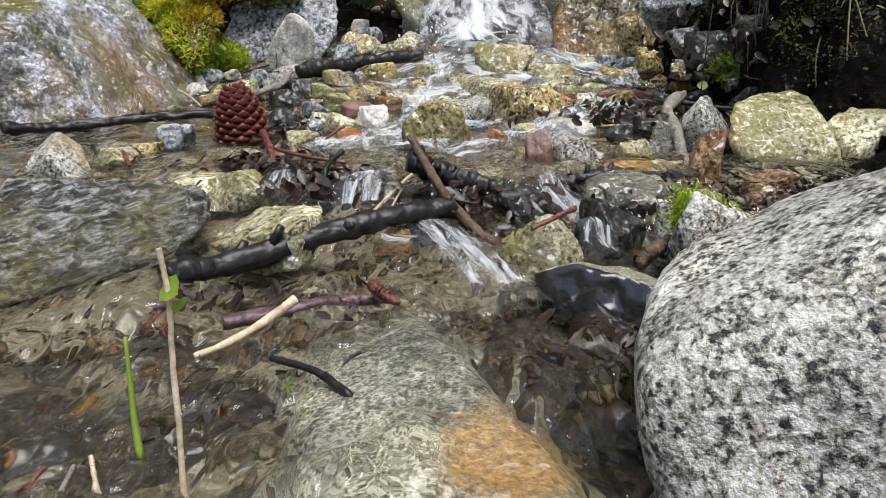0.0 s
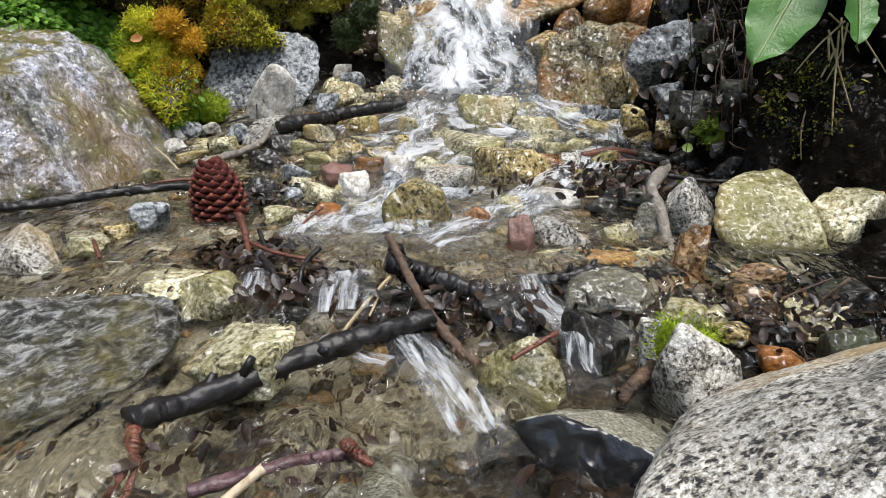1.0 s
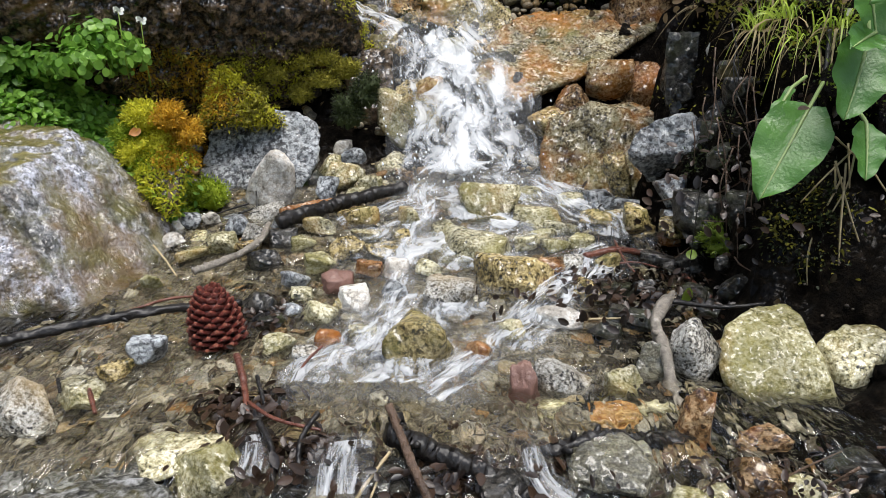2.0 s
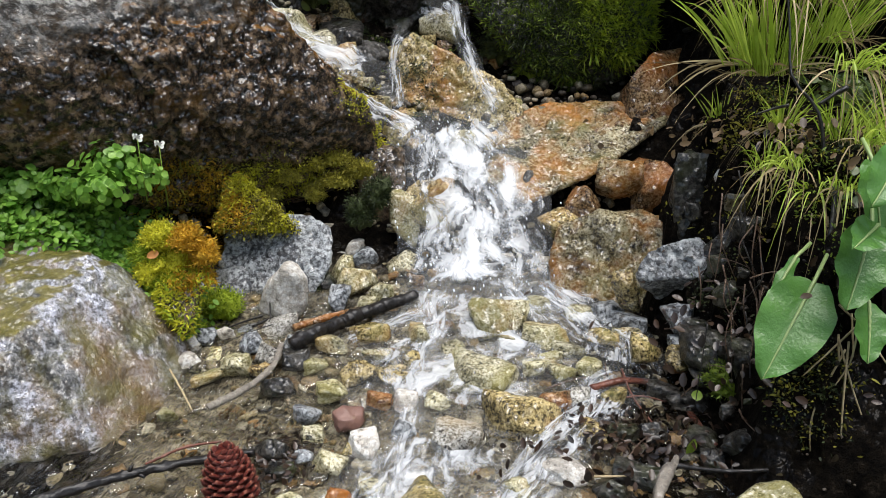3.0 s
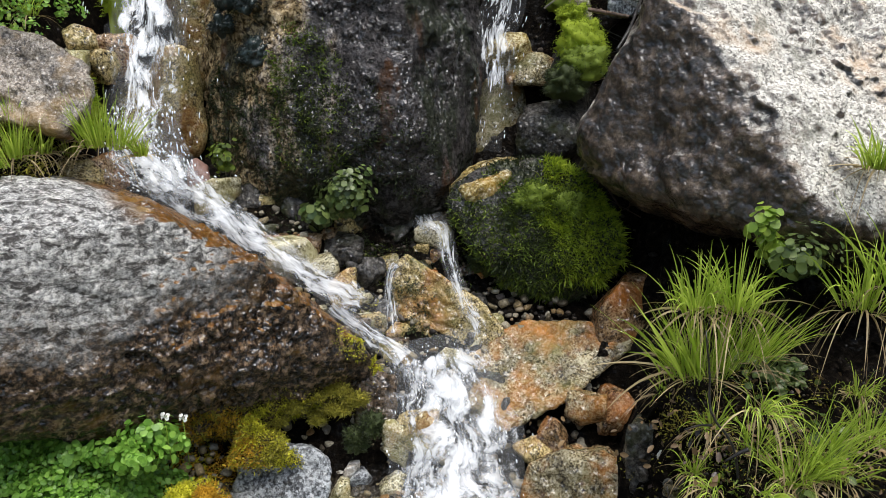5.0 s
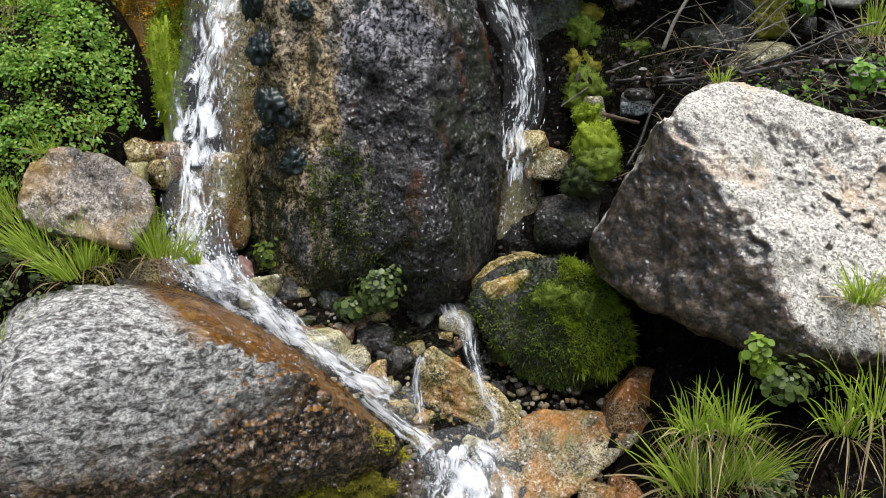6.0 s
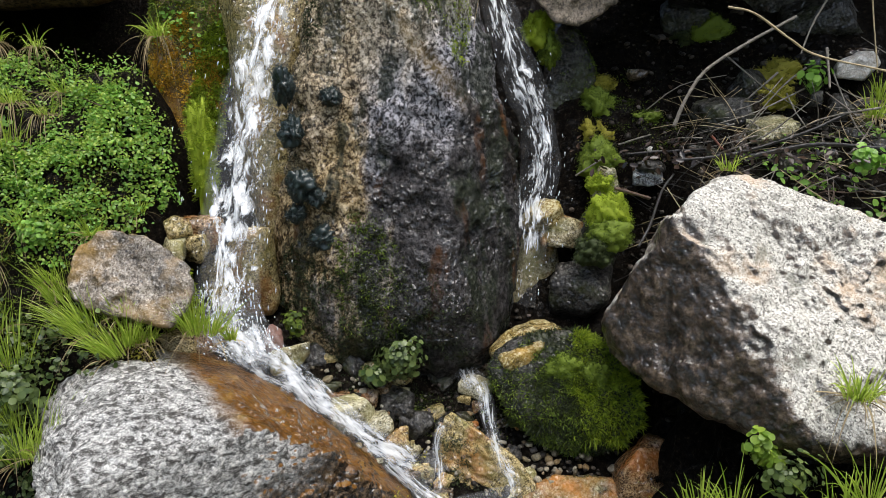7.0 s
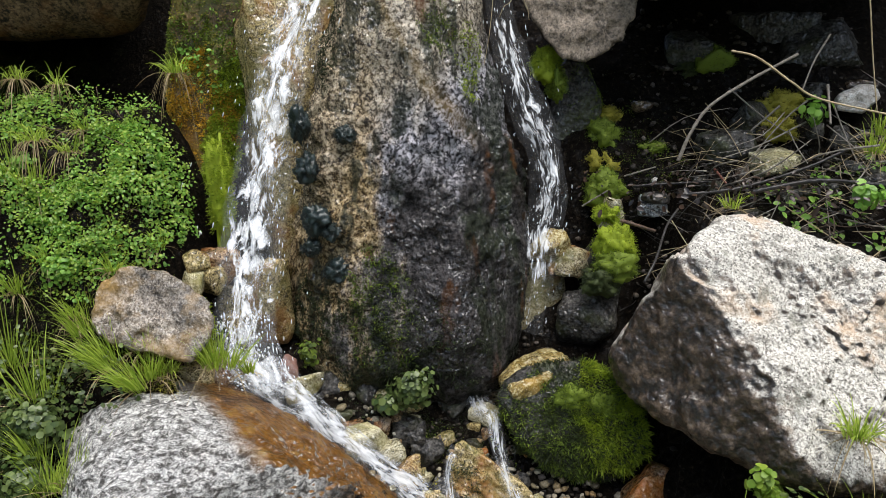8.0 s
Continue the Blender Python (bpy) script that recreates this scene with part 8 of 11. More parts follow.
moss_cushion((-0.412, 1.128, 0.264), (0.025, 0.016, 0.019), 900, MOSS_YELLOW, "yellow moss hummock beside the grey boulder", seed=3589)
moss_cushion((-0.382, 1.128, 0.240), (0.022, 0.014, 0.013), 900, MOSS_ORANGE, "golden-brown moss hummock beside the grey boulder", seed=3043)
moss_cushion((-0.444, 1.127, 0.224), (0.018, 0.021, 0.020), 900, MOSS_BRIGHT, "lime green moss hummock beside the grey boulder", seed=5369)
moss_cushion((-0.407, 1.126, 0.205), (0.018, 0.020, 0.018), 900, MOSS_YELLOW, "yellow moss hummock beside the grey boulder", seed=4488)
moss_cushion((-0.446, 1.119, 0.253), (0.023, 0.021, 0.020), 900, MOSS_YELLOW, "yellow moss hummock beside the grey boulder", seed=5447)
moss_cushion((-0.421, 1.130, 0.173), (0.020, 0.020, 0.015), 900, MOSS_BRIGHT, "lime green moss hummock beside the grey boulder", seed=5718)
moss_cushion((-0.403, 1.126, 0.149), (0.022, 0.013, 0.018), 900, MOSS_BRIGHT, "lime green moss hummock beside the grey boulder", seed=5768)
moss_cushion((-0.469, 1.328, 0.363), (0.018, 0.010, 0.014), 900, MOSS_ORANGE, "orange-brown moss hummock under the slab", seed=4513)
moss_cushion((-0.432, 1.345, 0.380), (0.022, 0.009, 0.015), 900, MOSS_ORANGE, "orange-brown moss hummock under the slab", seed=3187)
moss_cushion((-0.400, 1.362, 0.333), (0.018, 0.010, 0.014), 900, MOSS_ORANGE, "orange-brown moss hummock under the slab", seed=6431)
moss_cushion((-0.353, 1.358, 0.388), (0.020, 0.008, 0.010), 900, MOSS_OLIVE, "olive-green moss hummock under the slab", seed=4482)
moss_cushion((-0.329, 1.369, 0.332), (0.024, 0.009, 0.011), 900, MOSS_OLIVE, "olive moss hummock under the slab", seed=6786)
moss_cushion((-0.285, 1.372, 0.364), (0.018, 0.010, 0.015), 900, MOSS_OLIVE, "olive-green moss hummock under the slab", seed=3885)
moss_cushion((-0.245, 1.385, 0.382), (0.022, 0.010, 0.012), 900, MOSS_OLIVE, "olive-green moss hummock under the slab", seed=6546)
moss_cushion((-0.239, 1.394, 0.325), (0.016, 0.010, 0.014), 900, MOSS_OLIVE, "olive moss hummock under the slab", seed=4214)
moss_cushion((-0.195, 1.390, 0.349), (0.024, 0.010, 0.012), 900, MOSS_OLIVE, "olive-green moss hummock under the slab", seed=5595)
moss_cushion((-0.153, 1.397, 0.369), (0.022, 0.011, 0.014), 900, MOSS_OLIVE, "olive moss hummock under the slab", seed=5533)
moss_cushion((-0.146, 1.355, 0.295), (0.023, 0.017, 0.027), 900, MOSS_DARK, "dark green moss hummock beside the fall", seed=7370)
moss_cushion((-0.396, 1.361, 0.387), (0.015, 0.011, 0.012), 900, MOSS_OLIVE, "olive moss hummock under the slab", seed=5049)
moss_cushion((-0.294, 1.372, 0.401), (0.018, 0.009, 0.015), 900, MOSS_OLIVE, "olive-green moss hummock under the slab", seed=3268)
moss_cushion((-0.113, 1.357, 0.329), (0.025, 0.018, 0.027), 900, MOSS_DARK, "dark green moss hummock beside the fall", seed=7620)
moss_cushion((-0.195, 1.402, 0.389), (0.021, 0.012, 0.010), 900, MOSS_OLIVE, "olive-green moss hummock under the slab", seed=6559)
moss_cushion((-0.362, 1.18, 0.172), (0.025, 0.02, 0.022), 900, MOSS_BRIGHT, "small bright moss cushion among stones", seed=226)
moss_cushion((-0.225, 1.28, 0.163), (0.015, 0.012, 0.04), 500, MOSS_DARK, "dark moss between stones", seed=233)
leaves_on(HOSTS["ground"], (-0.591, 1.16, 0.369), (0.26, 0.1, 0.2), 5200, 0.013, LEAF, "fresh green clover-like leaves under the slab", seed=240, height=0.06, gaps=-2)
leaves_on(HOSTS["ground"], (-0.502, 1.12, 0.334), (0.18, 0.07, 0.2), 2200, 0.012, LEAF, "fresh green clover-like leaves above the boulder", seed=247, height=0.03, gaps=-2)
leaves_on(HOSTS["ground"], (-0.436, 1.13, 0.303), (0.07, 0.06, 0.15), 500, 0.016, LEAF_LIME, "lime green leaves among yellow moss", seed=254, height=0.03)
leaves_on(HOSTS["ground"], (-0.659, 1.1, 0.358), (0.3, 0.12, 0.2), 3600, 0.013, LEAF, "fresh green clover-like leaves under the slab", seed=261, height=0.06, gaps=-2)
leafy_plant((-0.5, 1.15, 0.42), (0.055, 0.035, 0.035), 170, 0.014, LEAF, "leafy green plant under the slab", seed=268)
leafy_plant((-0.645, 1.13, 0.387), (0.055, 0.035, 0.035), 170, 0.014, LEAF, "leafy green plant under the slab", seed=275)
leafy_plant((-0.577, 1.14, 0.389), (0.055, 0.035, 0.035), 170, 0.014, LEAF, "leafy green plant under the slab", seed=282)
leafy_plant((-0.471, 1.17, 0.396), (0.055, 0.035, 0.035), 170, 0.014, LEAF, "leafy green plant under the slab", seed=289)
leafy_plant((-0.513, 1.12, 0.39), (0.055, 0.035, 0.035), 170, 0.014, LEAF, "leafy green plant under the slab", seed=296)
moss_on(HOSTS["ground"], (-0.467, 1.1, 0.322), (0.2, 0.05, 0.1), 1500, MOSS_DARK, "dark moss on the earth rim above the boulder", seed=303)
moss_on(HOSTS["ground"], (-0.47, 1.22, 0.24), (0.10, 0.10, 0.09), 5000, MOSS_YELLOW, "yellow moss spreading over the earth beside the boulder", seed=2101, length=0.013)
moss_on(HOSTS["ground"], (-0.435, 1.18, 0.17), (0.06, 0.08, 0.06), 3000, MOSS_BRIGHT, "lime green moss trailing down beside the boulder", seed=2102, length=0.012)
moss_on(HOSTS["ground"], (-0.55, 1.20, 0.31), (0.16, 0.10, 0.05), 4000, MOSS_GREEN, "green moss under the clover-like leaves", seed=2103, length=0.012)
moss_on(HOSTS["ground"], (-0.46, 1.33, 0.27), (0.12, 0.12, 0.07), 4500, MOSS_ORANGE, "orange moss on the earth under the slab", seed=2104, length=0.013)
leaves_on(HOSTS["ground"], (-0.62, 1.15, 0.31), (0.30, 0.08, 0.05), 3200, 0.010, LEAF, "belt of small green leaves above the boulder", seed=2105, height=0.02, gaps=-1)
leaves_on(HOSTS["ground"], (-0.66, 1.26, 0.38), (0.28, 0.10, 0.06), 3800, 0.014, LEAF, "clover-like leaves close under the slab", seed=2106, height=0.05, gaps=-1)
moss_on(HOSTS["wedge_stone"], (-0.05, 1.62, 0.49), (0.05, 0.1, 0.08), 2200, MOSS_DARK, "black-green moss on the flank of the wedge-shaped stone", seed=2107, length=0.008)
leafy_plant((-0.213, 1.7, 0.768), (0.08, 0.05, 0.075), 420, 0.016, LEAF_DARK, "round-leaved green plant under the rock face", seed=310, name="saxifrage_plant")
leafy_plant((-0.529, 1.74, 0.856), (0.04, 0.03, 0.04), 90, 0.014, MOSS_GREEN, "small green plant at the foot of the waterfall", seed=317)
leafy_plant((-0.28, 1.7, 0.72), (0.06, 0.04, 0.05), 120, 0.022, LEAF_DARK, "leafy plant above the slab edge", seed=324)
moss_on(HOSTS["ground"], (-0.367, 1.72, 0.697), (0.25, 0.1, 0.15), 3500, MOSS_DARK, "dark wet moss at the foot of the rock face", seed=331)
moss_on(HOSTS["ground"], (-0.157, 1.85, 0.833), (0.25, 0.12, 0.2), 2500, MOSS_DARK, "dark wet moss at the foot of the rock face", seed=338)
moss_on(HOSTS["cliff_boulder"], (-0.065, 1.95, 1.7), (0.035, 0.12, 0.13), 1800, MOSS_BRIGHT, "bright green moss runs down the rock face", seed=345, length=0.01)
moss_on(HOSTS["cliff_boulder"], (-0.163, 1.93, 1.779), (0.06, 0.1, 0.08), 1500, MOSS_GREEN, "green moss on the top of the rock face", seed=352)
moss_on(HOSTS["cliff_boulder"], (-0.479, 1.9, 1.779), (0.05, 0.15, 0.15), 2500, MOSS_DARK, "dark green moss beside the waterfall", seed=359)
moss_on(HOSTS["cliff_boulder"], (-0.533, 1.86, 1.475), (0.05, 0.15, 0.22), 2600, ALGAE, "black-green algae beside the waterfall", seed=366, length=0.006)
moss_on(HOSTS["cliff_boulder"], (-0.279, 1.8, 1.514), (0.03, 0.1, 0.12), 900, ALGAE, "dark algae on the rock face", seed=373, length=0.005)
moss_on(HOSTS["cliff_boulder"], (-0.36, 1.8, 0.883), (0.34, 0.2, 0.17), 11000, MOSS_DARK, "dark dripping moss at the base of the rock face", seed=380, length=0.014)
moss_on(HOSTS["cliff_boulder"], (-0.303, 1.78, 0.965), (0.10, 0.2, 0.18), 4500, MOSS_GREEN, "green dripping moss on the rock face", seed=387, length=0.012)
moss_cushion((-0.492, 1.765, 1.257), (0.04, 0.03, 0.044), 900, ALGAE, "black-green algae knob on the wet rock face", seed=394, length=0.004)
moss_cushion((-0.431, 1.765, 1.106), (0.036, 0.03, 0.032), 900, ALGAE, "black-green algae knob on the wet rock face", seed=401, length=0.004)
moss_cushion((-0.443, 1.765, 1.225), (0.024, 0.03, 0.024), 900, ALGAE, "black-green algae knob on the wet rock face", seed=408, length=0.004)
moss_cushion((-0.52, 1.8, 1.399), (0.028, 0.03, 0.04), 900, ALGAE, "black-green algae knob on the wet rock face", seed=415, length=0.004)
moss_cushion((-0.409, 1.8, 1.497), (0.028, 0.03, 0.024), 900, ALGAE, "black-green algae knob on the wet rock face", seed=422, length=0.004)
moss_cushion((-0.512, 1.765, 1.173), (0.024, 0.03, 0.024), 900, ALGAE, "black-green algae knob on the wet rock face", seed=429, length=0.004)
moss_cushion((-0.538, 1.8, 1.528), (0.024, 0.03, 0.048), 900, ALGAE, "black-green algae knob on the wet rock face", seed=436, length=0.004)
moss_on(HOSTS["moss_pillar"], (-0.868, 2, 1.547), (0.35, 0.7, 0.6), 9000, MOSS_OLIVE, "olive moss pelt on the rock pillar", seed=443, width=0.005)
moss_on(HOSTS["moss_pillar"], (-0.916, 2, 1.52), (0.12, 0.6, 0.2), 11000, MOSS_ORANGE, "orange moss pelt on the rock pillar", seed=450, length=0.013, width=0.005)
moss_on(HOSTS["moss_pillar"], (-0.807, 2, 1.512), (0.07, 0.6, 0.2), 9000, MOSS_BRIGHT, "bright lime moss on the edge of the rock pillar", seed=457, length=0.016, width=0.005)
moss_on(HOSTS["moss_pillar"], (-0.859, 2, 1.314), (0.06, 0.6, 0.2), 8000, MOSS_BRIGHT, "bright lime moss on the edge of the rock pillar", seed=464, length=0.016, width=0.005)
moss_on(HOSTS["moss_pillar"], (-0.81, 2, 1.818), (0.25, 0.6, 0.2), 8000, MOSS_GREEN, "green moss on top of the rock pillar", seed=471, length=0.016, width=0.005)
leaves_on(HOSTS["moss_pillar"], (-0.818, 1.97, 1.784), (0.2, 0.25, 0.22), 260, 0.014, LEAF, "small green leaves on the rock pillar", seed=478, height=0.03)
moss_cushion((-0.81, 1.86, 1.30), (0.034, 0.04, 0.16), 2600, MOSS_BRIGHT, "lime green moss strip beside the waterfall", seed=485, length=0.012)
moss_cushion((-0.778, 1.6, 0.981), (0.016, 0.02, 0.07), 1100, MOSS_BRIGHT, "lime green moss strip on the bank rock", seed=492, length=0.01)
grass_tuft((-0.968, 1.97, 1.668), 70, 0.13, 0.7, "small grass tuft on the mossy pillar", seed=499, dry=0.6, droop=0.8)
leaves_on(HOSTS["ground"], (-1.36, 1.85, 1.586), (0.35, 0.18, 0.3), 2600, 0.0105, LEAF, "fresh green ground cover on the bank", seed=506, height=0.035)
leaves_on(HOSTS["ground"], (-1.36, 1.85, 1.586), (0.35, 0.18, 0.3), 2200, 0.009, LEAF_LIME, "lime green ground cover on the bank", seed=513, height=0.05)
leaves_on(HOSTS["ground"], (-1.231, 1.72, 1.402), (0.3, 0.14, 0.25), 2600, 0.0105, LEAF, "fresh green ground cover on the bank", seed=520, height=0.035)
leaves_on(HOSTS["ground"], (-1.231, 1.72, 1.402), (0.3, 0.14, 0.25), 2200, 0.009, LEAF_LIME, "lime green ground cover on the bank", seed=527, height=0.05)
leaves_on(HOSTS["ground"], (-1.257, 1.62, 1.226), (0.3, 0.12, 0.25), 2600, 0.0105, LEAF, "fresh green ground cover on the bank", seed=534, height=0.035)
leaves_on(HOSTS["ground"], (-1.257, 1.62, 1.226), (0.3, 0.12, 0.25), 2200, 0.009, LEAF_LIME, "lime green ground cover on the bank", seed=541, height=0.05)
leaves_on(HOSTS["ground"], (-1.071, 1.62, 1.261), (0.2, 0.1, 0.2), 2600, 0.0105, LEAF, "fresh green ground cover on the bank", seed=548, height=0.035)
leaves_on(HOSTS["ground"], (-1.071, 1.62, 1.261), (0.2, 0.1, 0.2), 2200, 0.009, LEAF_LIME, "lime green ground cover on the bank", seed=555, height=0.05)
leaves_on(HOSTS["ground"], (-1, 1.75, 1.351), (0.18, 0.12, 0.2), 2600, 0.0105, LEAF, "fresh green ground cover on the bank", seed=562, height=0.035)
leaves_on(HOSTS["ground"], (-1, 1.75, 1.351), (0.18, 0.12, 0.2), 2200, 0.009, LEAF_LIME, "lime green ground cover on the bank", seed=569, height=0.05)
leafy_plant((-1.014, 1.8, 1.46), (0.06, 0.04, 0.045), 240, 0.012, LEAF, "leafy green plant on the bank", seed=576)
leafy_plant((-1.028, 1.75, 1.4), (0.06, 0.04, 0.045), 240, 0.012, LEAF, "leafy green plant on the bank", seed=583)
leafy_plant((-1.247, 1.6, 1.198), (0.06, 0.04, 0.045), 240, 0.012, LEAF, "leafy green plant on the bank", seed=590)
leafy_plant((-1.175, 1.66, 1.283), (0.06, 0.04, 0.045), 240, 0.012, LEAF, "leafy green plant on the bank", seed=597)
leafy_plant((-1.098, 1.75, 1.383), (0.06, 0.04, 0.045), 240, 0.012, LEAF, "leafy green plant on the bank", seed=604)
leafy_plant((-1.316, 1.7, 1.42), (0.06, 0.04, 0.045), 240, 0.012, LEAF, "leafy green plant on the bank", seed=611)
leafy_plant((-1.162, 1.56, 1.147), (0.06, 0.04, 0.045), 240, 0.012, LEAF, "leafy green plant on the bank", seed=618)
leafy_plant((-1.123, 1.7, 1.358), (0.06, 0.04, 0.045), 240, 0.012, LEAF, "leafy green plant on the bank", seed=625)
moss_on(HOSTS["ground"], (-1.008, 1.58, 1.193), (0.3, 0.08, 0.2), 2500, MOSS_OLIVE, "olive moss on the earth of the bank", seed=632)
moss_on(HOSTS["ground"], (-1.365, 1.85, 1.553), (0.5, 0.25, 0.4), 3500, MOSS_GREEN, "green moss on the bank", seed=639)
grass_tuft((-1.345, 1.68, 1.358), 78, 0.184, 0.5, "grass tuft on the bank beside the slab", seed=646, lean=(-0.1, -0.2), droop=0.35, width=0.003)
grass_tuft((-1.266, 1.66, 1.346), 65, 0.1725, 0.5, "grass tuft on the bank beside the slab", seed=653, lean=(0.2, -0.3), droop=0.35, width=0.003)
grass_tuft((-0.982, 1.45, 0.921), 143, 0.184, 0.5, "grass tuft on the bank beside the slab", seed=660, lean=(-0.4, -0.2), droop=0.35, width=0.003)
grass_tuft((-0.894, 1.42, 0.874), 117, 0.1495, 0.5, "grass tuft on the bank beside the slab", seed=667, lean=(-0.5, -0.2), droop=0.35, width=0.003)
grass_tuft((-0.713, 1.5, 0.909), 143, 0.1495, 0.5, "grass tuft on the bank beside the slab", seed=674, lean=(0, -0.2), droop=0.35, width=0.003)
grass_tuft((-0.675, 1.52, 0.902), 65, 0.1265, 0.5, "grass tuft on the bank beside the slab", seed=681, lean=(0.3, -0.2), droop=0.35, width=0.003)
grass_tuft((-0.867, 1.46, 0.889), 117, 0.13799999999999998, 0.5, "grass tuft on the bank beside the slab", seed=688, lean=(0.2, -0.2), droop=0.35, width=0.003)
grass_tuft((-1.065, 1.5, 0.993), 78, 0.161, 0.5, "grass tuft on the bank beside the slab", seed=695, lean=(-0.2, -0.2), droop=0.35, width=0.003)
grass_tuft((-0.629, 1.52, 0.887), 65, 0.06899999999999999, 0.5, "grass tuft on the bank beside the slab", seed=702, lean=(0, -0.3), droop=0.35, width=0.003)
grass_tuft((-1.163, 1.4, 0.841), 65, 0.253, 0.5, "grass tuft on the bank beside the slab", seed=709, lean=(-0.1, 0), droop=0.35, width=0.003)
grass_tuft((-1.041, 1.25, 0.68), 104, 0.184, 0.5, "grass tuft on the bank beside the slab", seed=716, lean=(0.2, -0.2), droop=0.35, width=0.003)
grass_tuft((-0.946, 1.2, 0.718), 78, 0.184, 0.5, "grass tuft on the bank beside the slab", seed=723, lean=(0.3, -0.2), droop=0.35, width=0.003)
grass_tuft((-1.251, 1.45, 0.911), 52, 0.22999999999999998, 0.5, "grass tuft on the bank beside the slab", seed=730, lean=(0, 0), droop=0.35, width=0.003)
grass_tuft((-1.112, 1.3, 0.723), 91, 0.161, 0.5, "grass tuft on the bank beside the slab", seed=737, lean=(-0.2, -0.2), droop=0.35, width=0.003)
leaves_on(HOSTS["ground"], (-1.142, 1.35, 0.756), (0.3, 0.18, 0.3), 2200, 0.015, LEAF_DARK, "leafy green plants beside the slab", seed=744, height=0.07)
leafy_plant((-1.134, 1.35, 0.804), (0.11, 0.08, 0.09), 420, 0.016, LEAF_DARK, "leafy green plant beside the slab", seed=751)
leafy_plant((-1.109, 1.25, 0.707), (0.1, 0.08, 0.08), 380, 0.016, LEAF_DARK, "leafy green plant beside the slab", seed=758)
moss_on(HOSTS["mossy_buttress"], (0.342, 2.35, 1.534), (0.09, 0.2, 0.22), 3500, MOSS_GREEN, "green moss on the edge of the rock rib", seed=765, length=0.012)
moss_cushion((0.177, 2.2, 1.695), (0.045, 0.03, 0.05), 1500, MOSS_BRIGHT, "moss cushion on the rocks beside the trickle", seed=772)
moss_cushion((0.21, 2.2, 1.632), (0.03, 0.03, 0.05), 1500, MOSS_GREEN, "moss cushion on the rocks beside the trickle", seed=779)
moss_cushion((0.379, 2.3, 1.46), (0.05, 0.04, 0.05), 1500, MOSS_GREEN, "moss cushion on the rocks beside the trickle", seed=786)
moss_cushion((0.381, 2.28, 1.365), (0.055, 0.05, 0.045), 1500, MOSS_OLIVE, "moss cushion on the rocks beside the trickle", seed=793)
moss_cushion((0.384, 2.2, 1.289), (0.06, 0.05, 0.06), 1500, MOSS_GREEN, "moss cushion on the rocks beside the trickle", seed=800)
moss_cushion((0.545, 2.3, 1.407), (0.05, 0.04, 0.03), 1500, MOSS_GREEN, "moss cushion on the rocks beside the trickle", seed=807)
moss_cushion((0.386, 2.12, 1.218), (0.04, 0.04, 0.03), 1500, MOSS_BRIGHT, "moss cushion on the rocks beside the trickle", seed=814)
moss_cushion((0.403, 2.02, 1.138), (0.06, 0.045, 0.06), 1500, MOSS_BRIGHT, "moss cushion on the rocks beside the trickle", seed=821)
moss_cushion((0.401, 1.98, 1.084), (0.06, 0.045, 0.05), 1500, MOSS_GREEN, "moss cushion on the rocks beside the trickle", seed=828)
moss_cushion((0.348, 1.96, 1.033), (0.05, 0.04, 0.04), 1500, MOSS_DARK, "moss cushion on the rocks beside the trickle", seed=835)
moss_cushion((0.401, 2.35, 1.524), (0.04, 0.03, 0.03), 1500, MOSS_OLIVE, "moss cushion on the rocks beside the trickle", seed=842)
moss_cushion((0.792, 2.5, 1.697), (0.07, 0.04, 0.05), 1500, MOSS_GREEN, "moss cushion on the rocks beside the trickle", seed=849)
moss_cushion((0.997, 2.4, 1.553), (0.07, 0.04, 0.05), 1500, MOSS_OLIVE, "moss cushion on the rocks beside the trickle", seed=856)
moss_cushion((0.959, 2.3, 1.483), (0.05, 0.04, 0.04), 1500, MOSS_OLIVE, "moss cushion on the rocks beside the trickle", seed=863)
moss_cushion((0.695, 2.5, 1.678), (0.04, 0.03, 0.03), 1500, MOSS_DARK, "moss cushion on the rocks beside the trickle", seed=870)
moss_cushion((0.175, 0.415, 0.08), (0.007, 0.008, 0.014), 400, MOSS_BRIGHT, "bright moss on a granite stone", seed=877, length=0.0035, width=0.0012)
moss_cushion((0.198, 0.43, 0.078), (0.012, 0.008, 0.004), 300, MOSS_BRIGHT, "bright moss on a granite stone", seed=884, length=0.0035, width=0.0012)
moss_cushion((0.407, 0.93, 0.16), (0.03, 0.02, 0.02), 700, MOSS_GREEN, "dark green moss on the shaded bank", seed=891)
moss_cushion((0.416, 0.93, 0.153), (0.025, 0.02, 0.02), 600, MOSS_GREEN, "dark green moss on the shaded bank", seed=898)
grass_tuft((0.493, 1.15, 0.553), 150, 0.21, 0.341, "lush green grass tuft on the bank", seed=905, lean=(-0.15, -0.2), width=0.00234, dry=0.22, droop=0.28)
grass_tuft((0.462, 1.13, 0.569), 40, 0.19, 0.496, "lush green grass tuft on the bank", seed=912, lean=(-0.5, -0.2), width=0.0054, dry=0.22, droop=0.28)
grass_tuft((0.579, 1.12, 0.6), 110, 0.15, 0.434, "lush green grass tuft on the bank", seed=919, lean=(0.25, -0.25), width=0.00198, dry=0.22, droop=0.28)
grass_tuft((0.542, 1.15, 0.563), 90, 0.18, 0.31, "lush green grass tuft on the bank", seed=926, lean=(0.2, -0.1), width=0.00198, dry=0.22, droop=0.28)
grass_tuft((0.622, 0.98, 0.471), 110, 0.13, 0.434, "lush green grass tuft on the bank", seed=933, lean=(0.1, -0.4), width=0.00198, dry=0.22, droop=0.28)
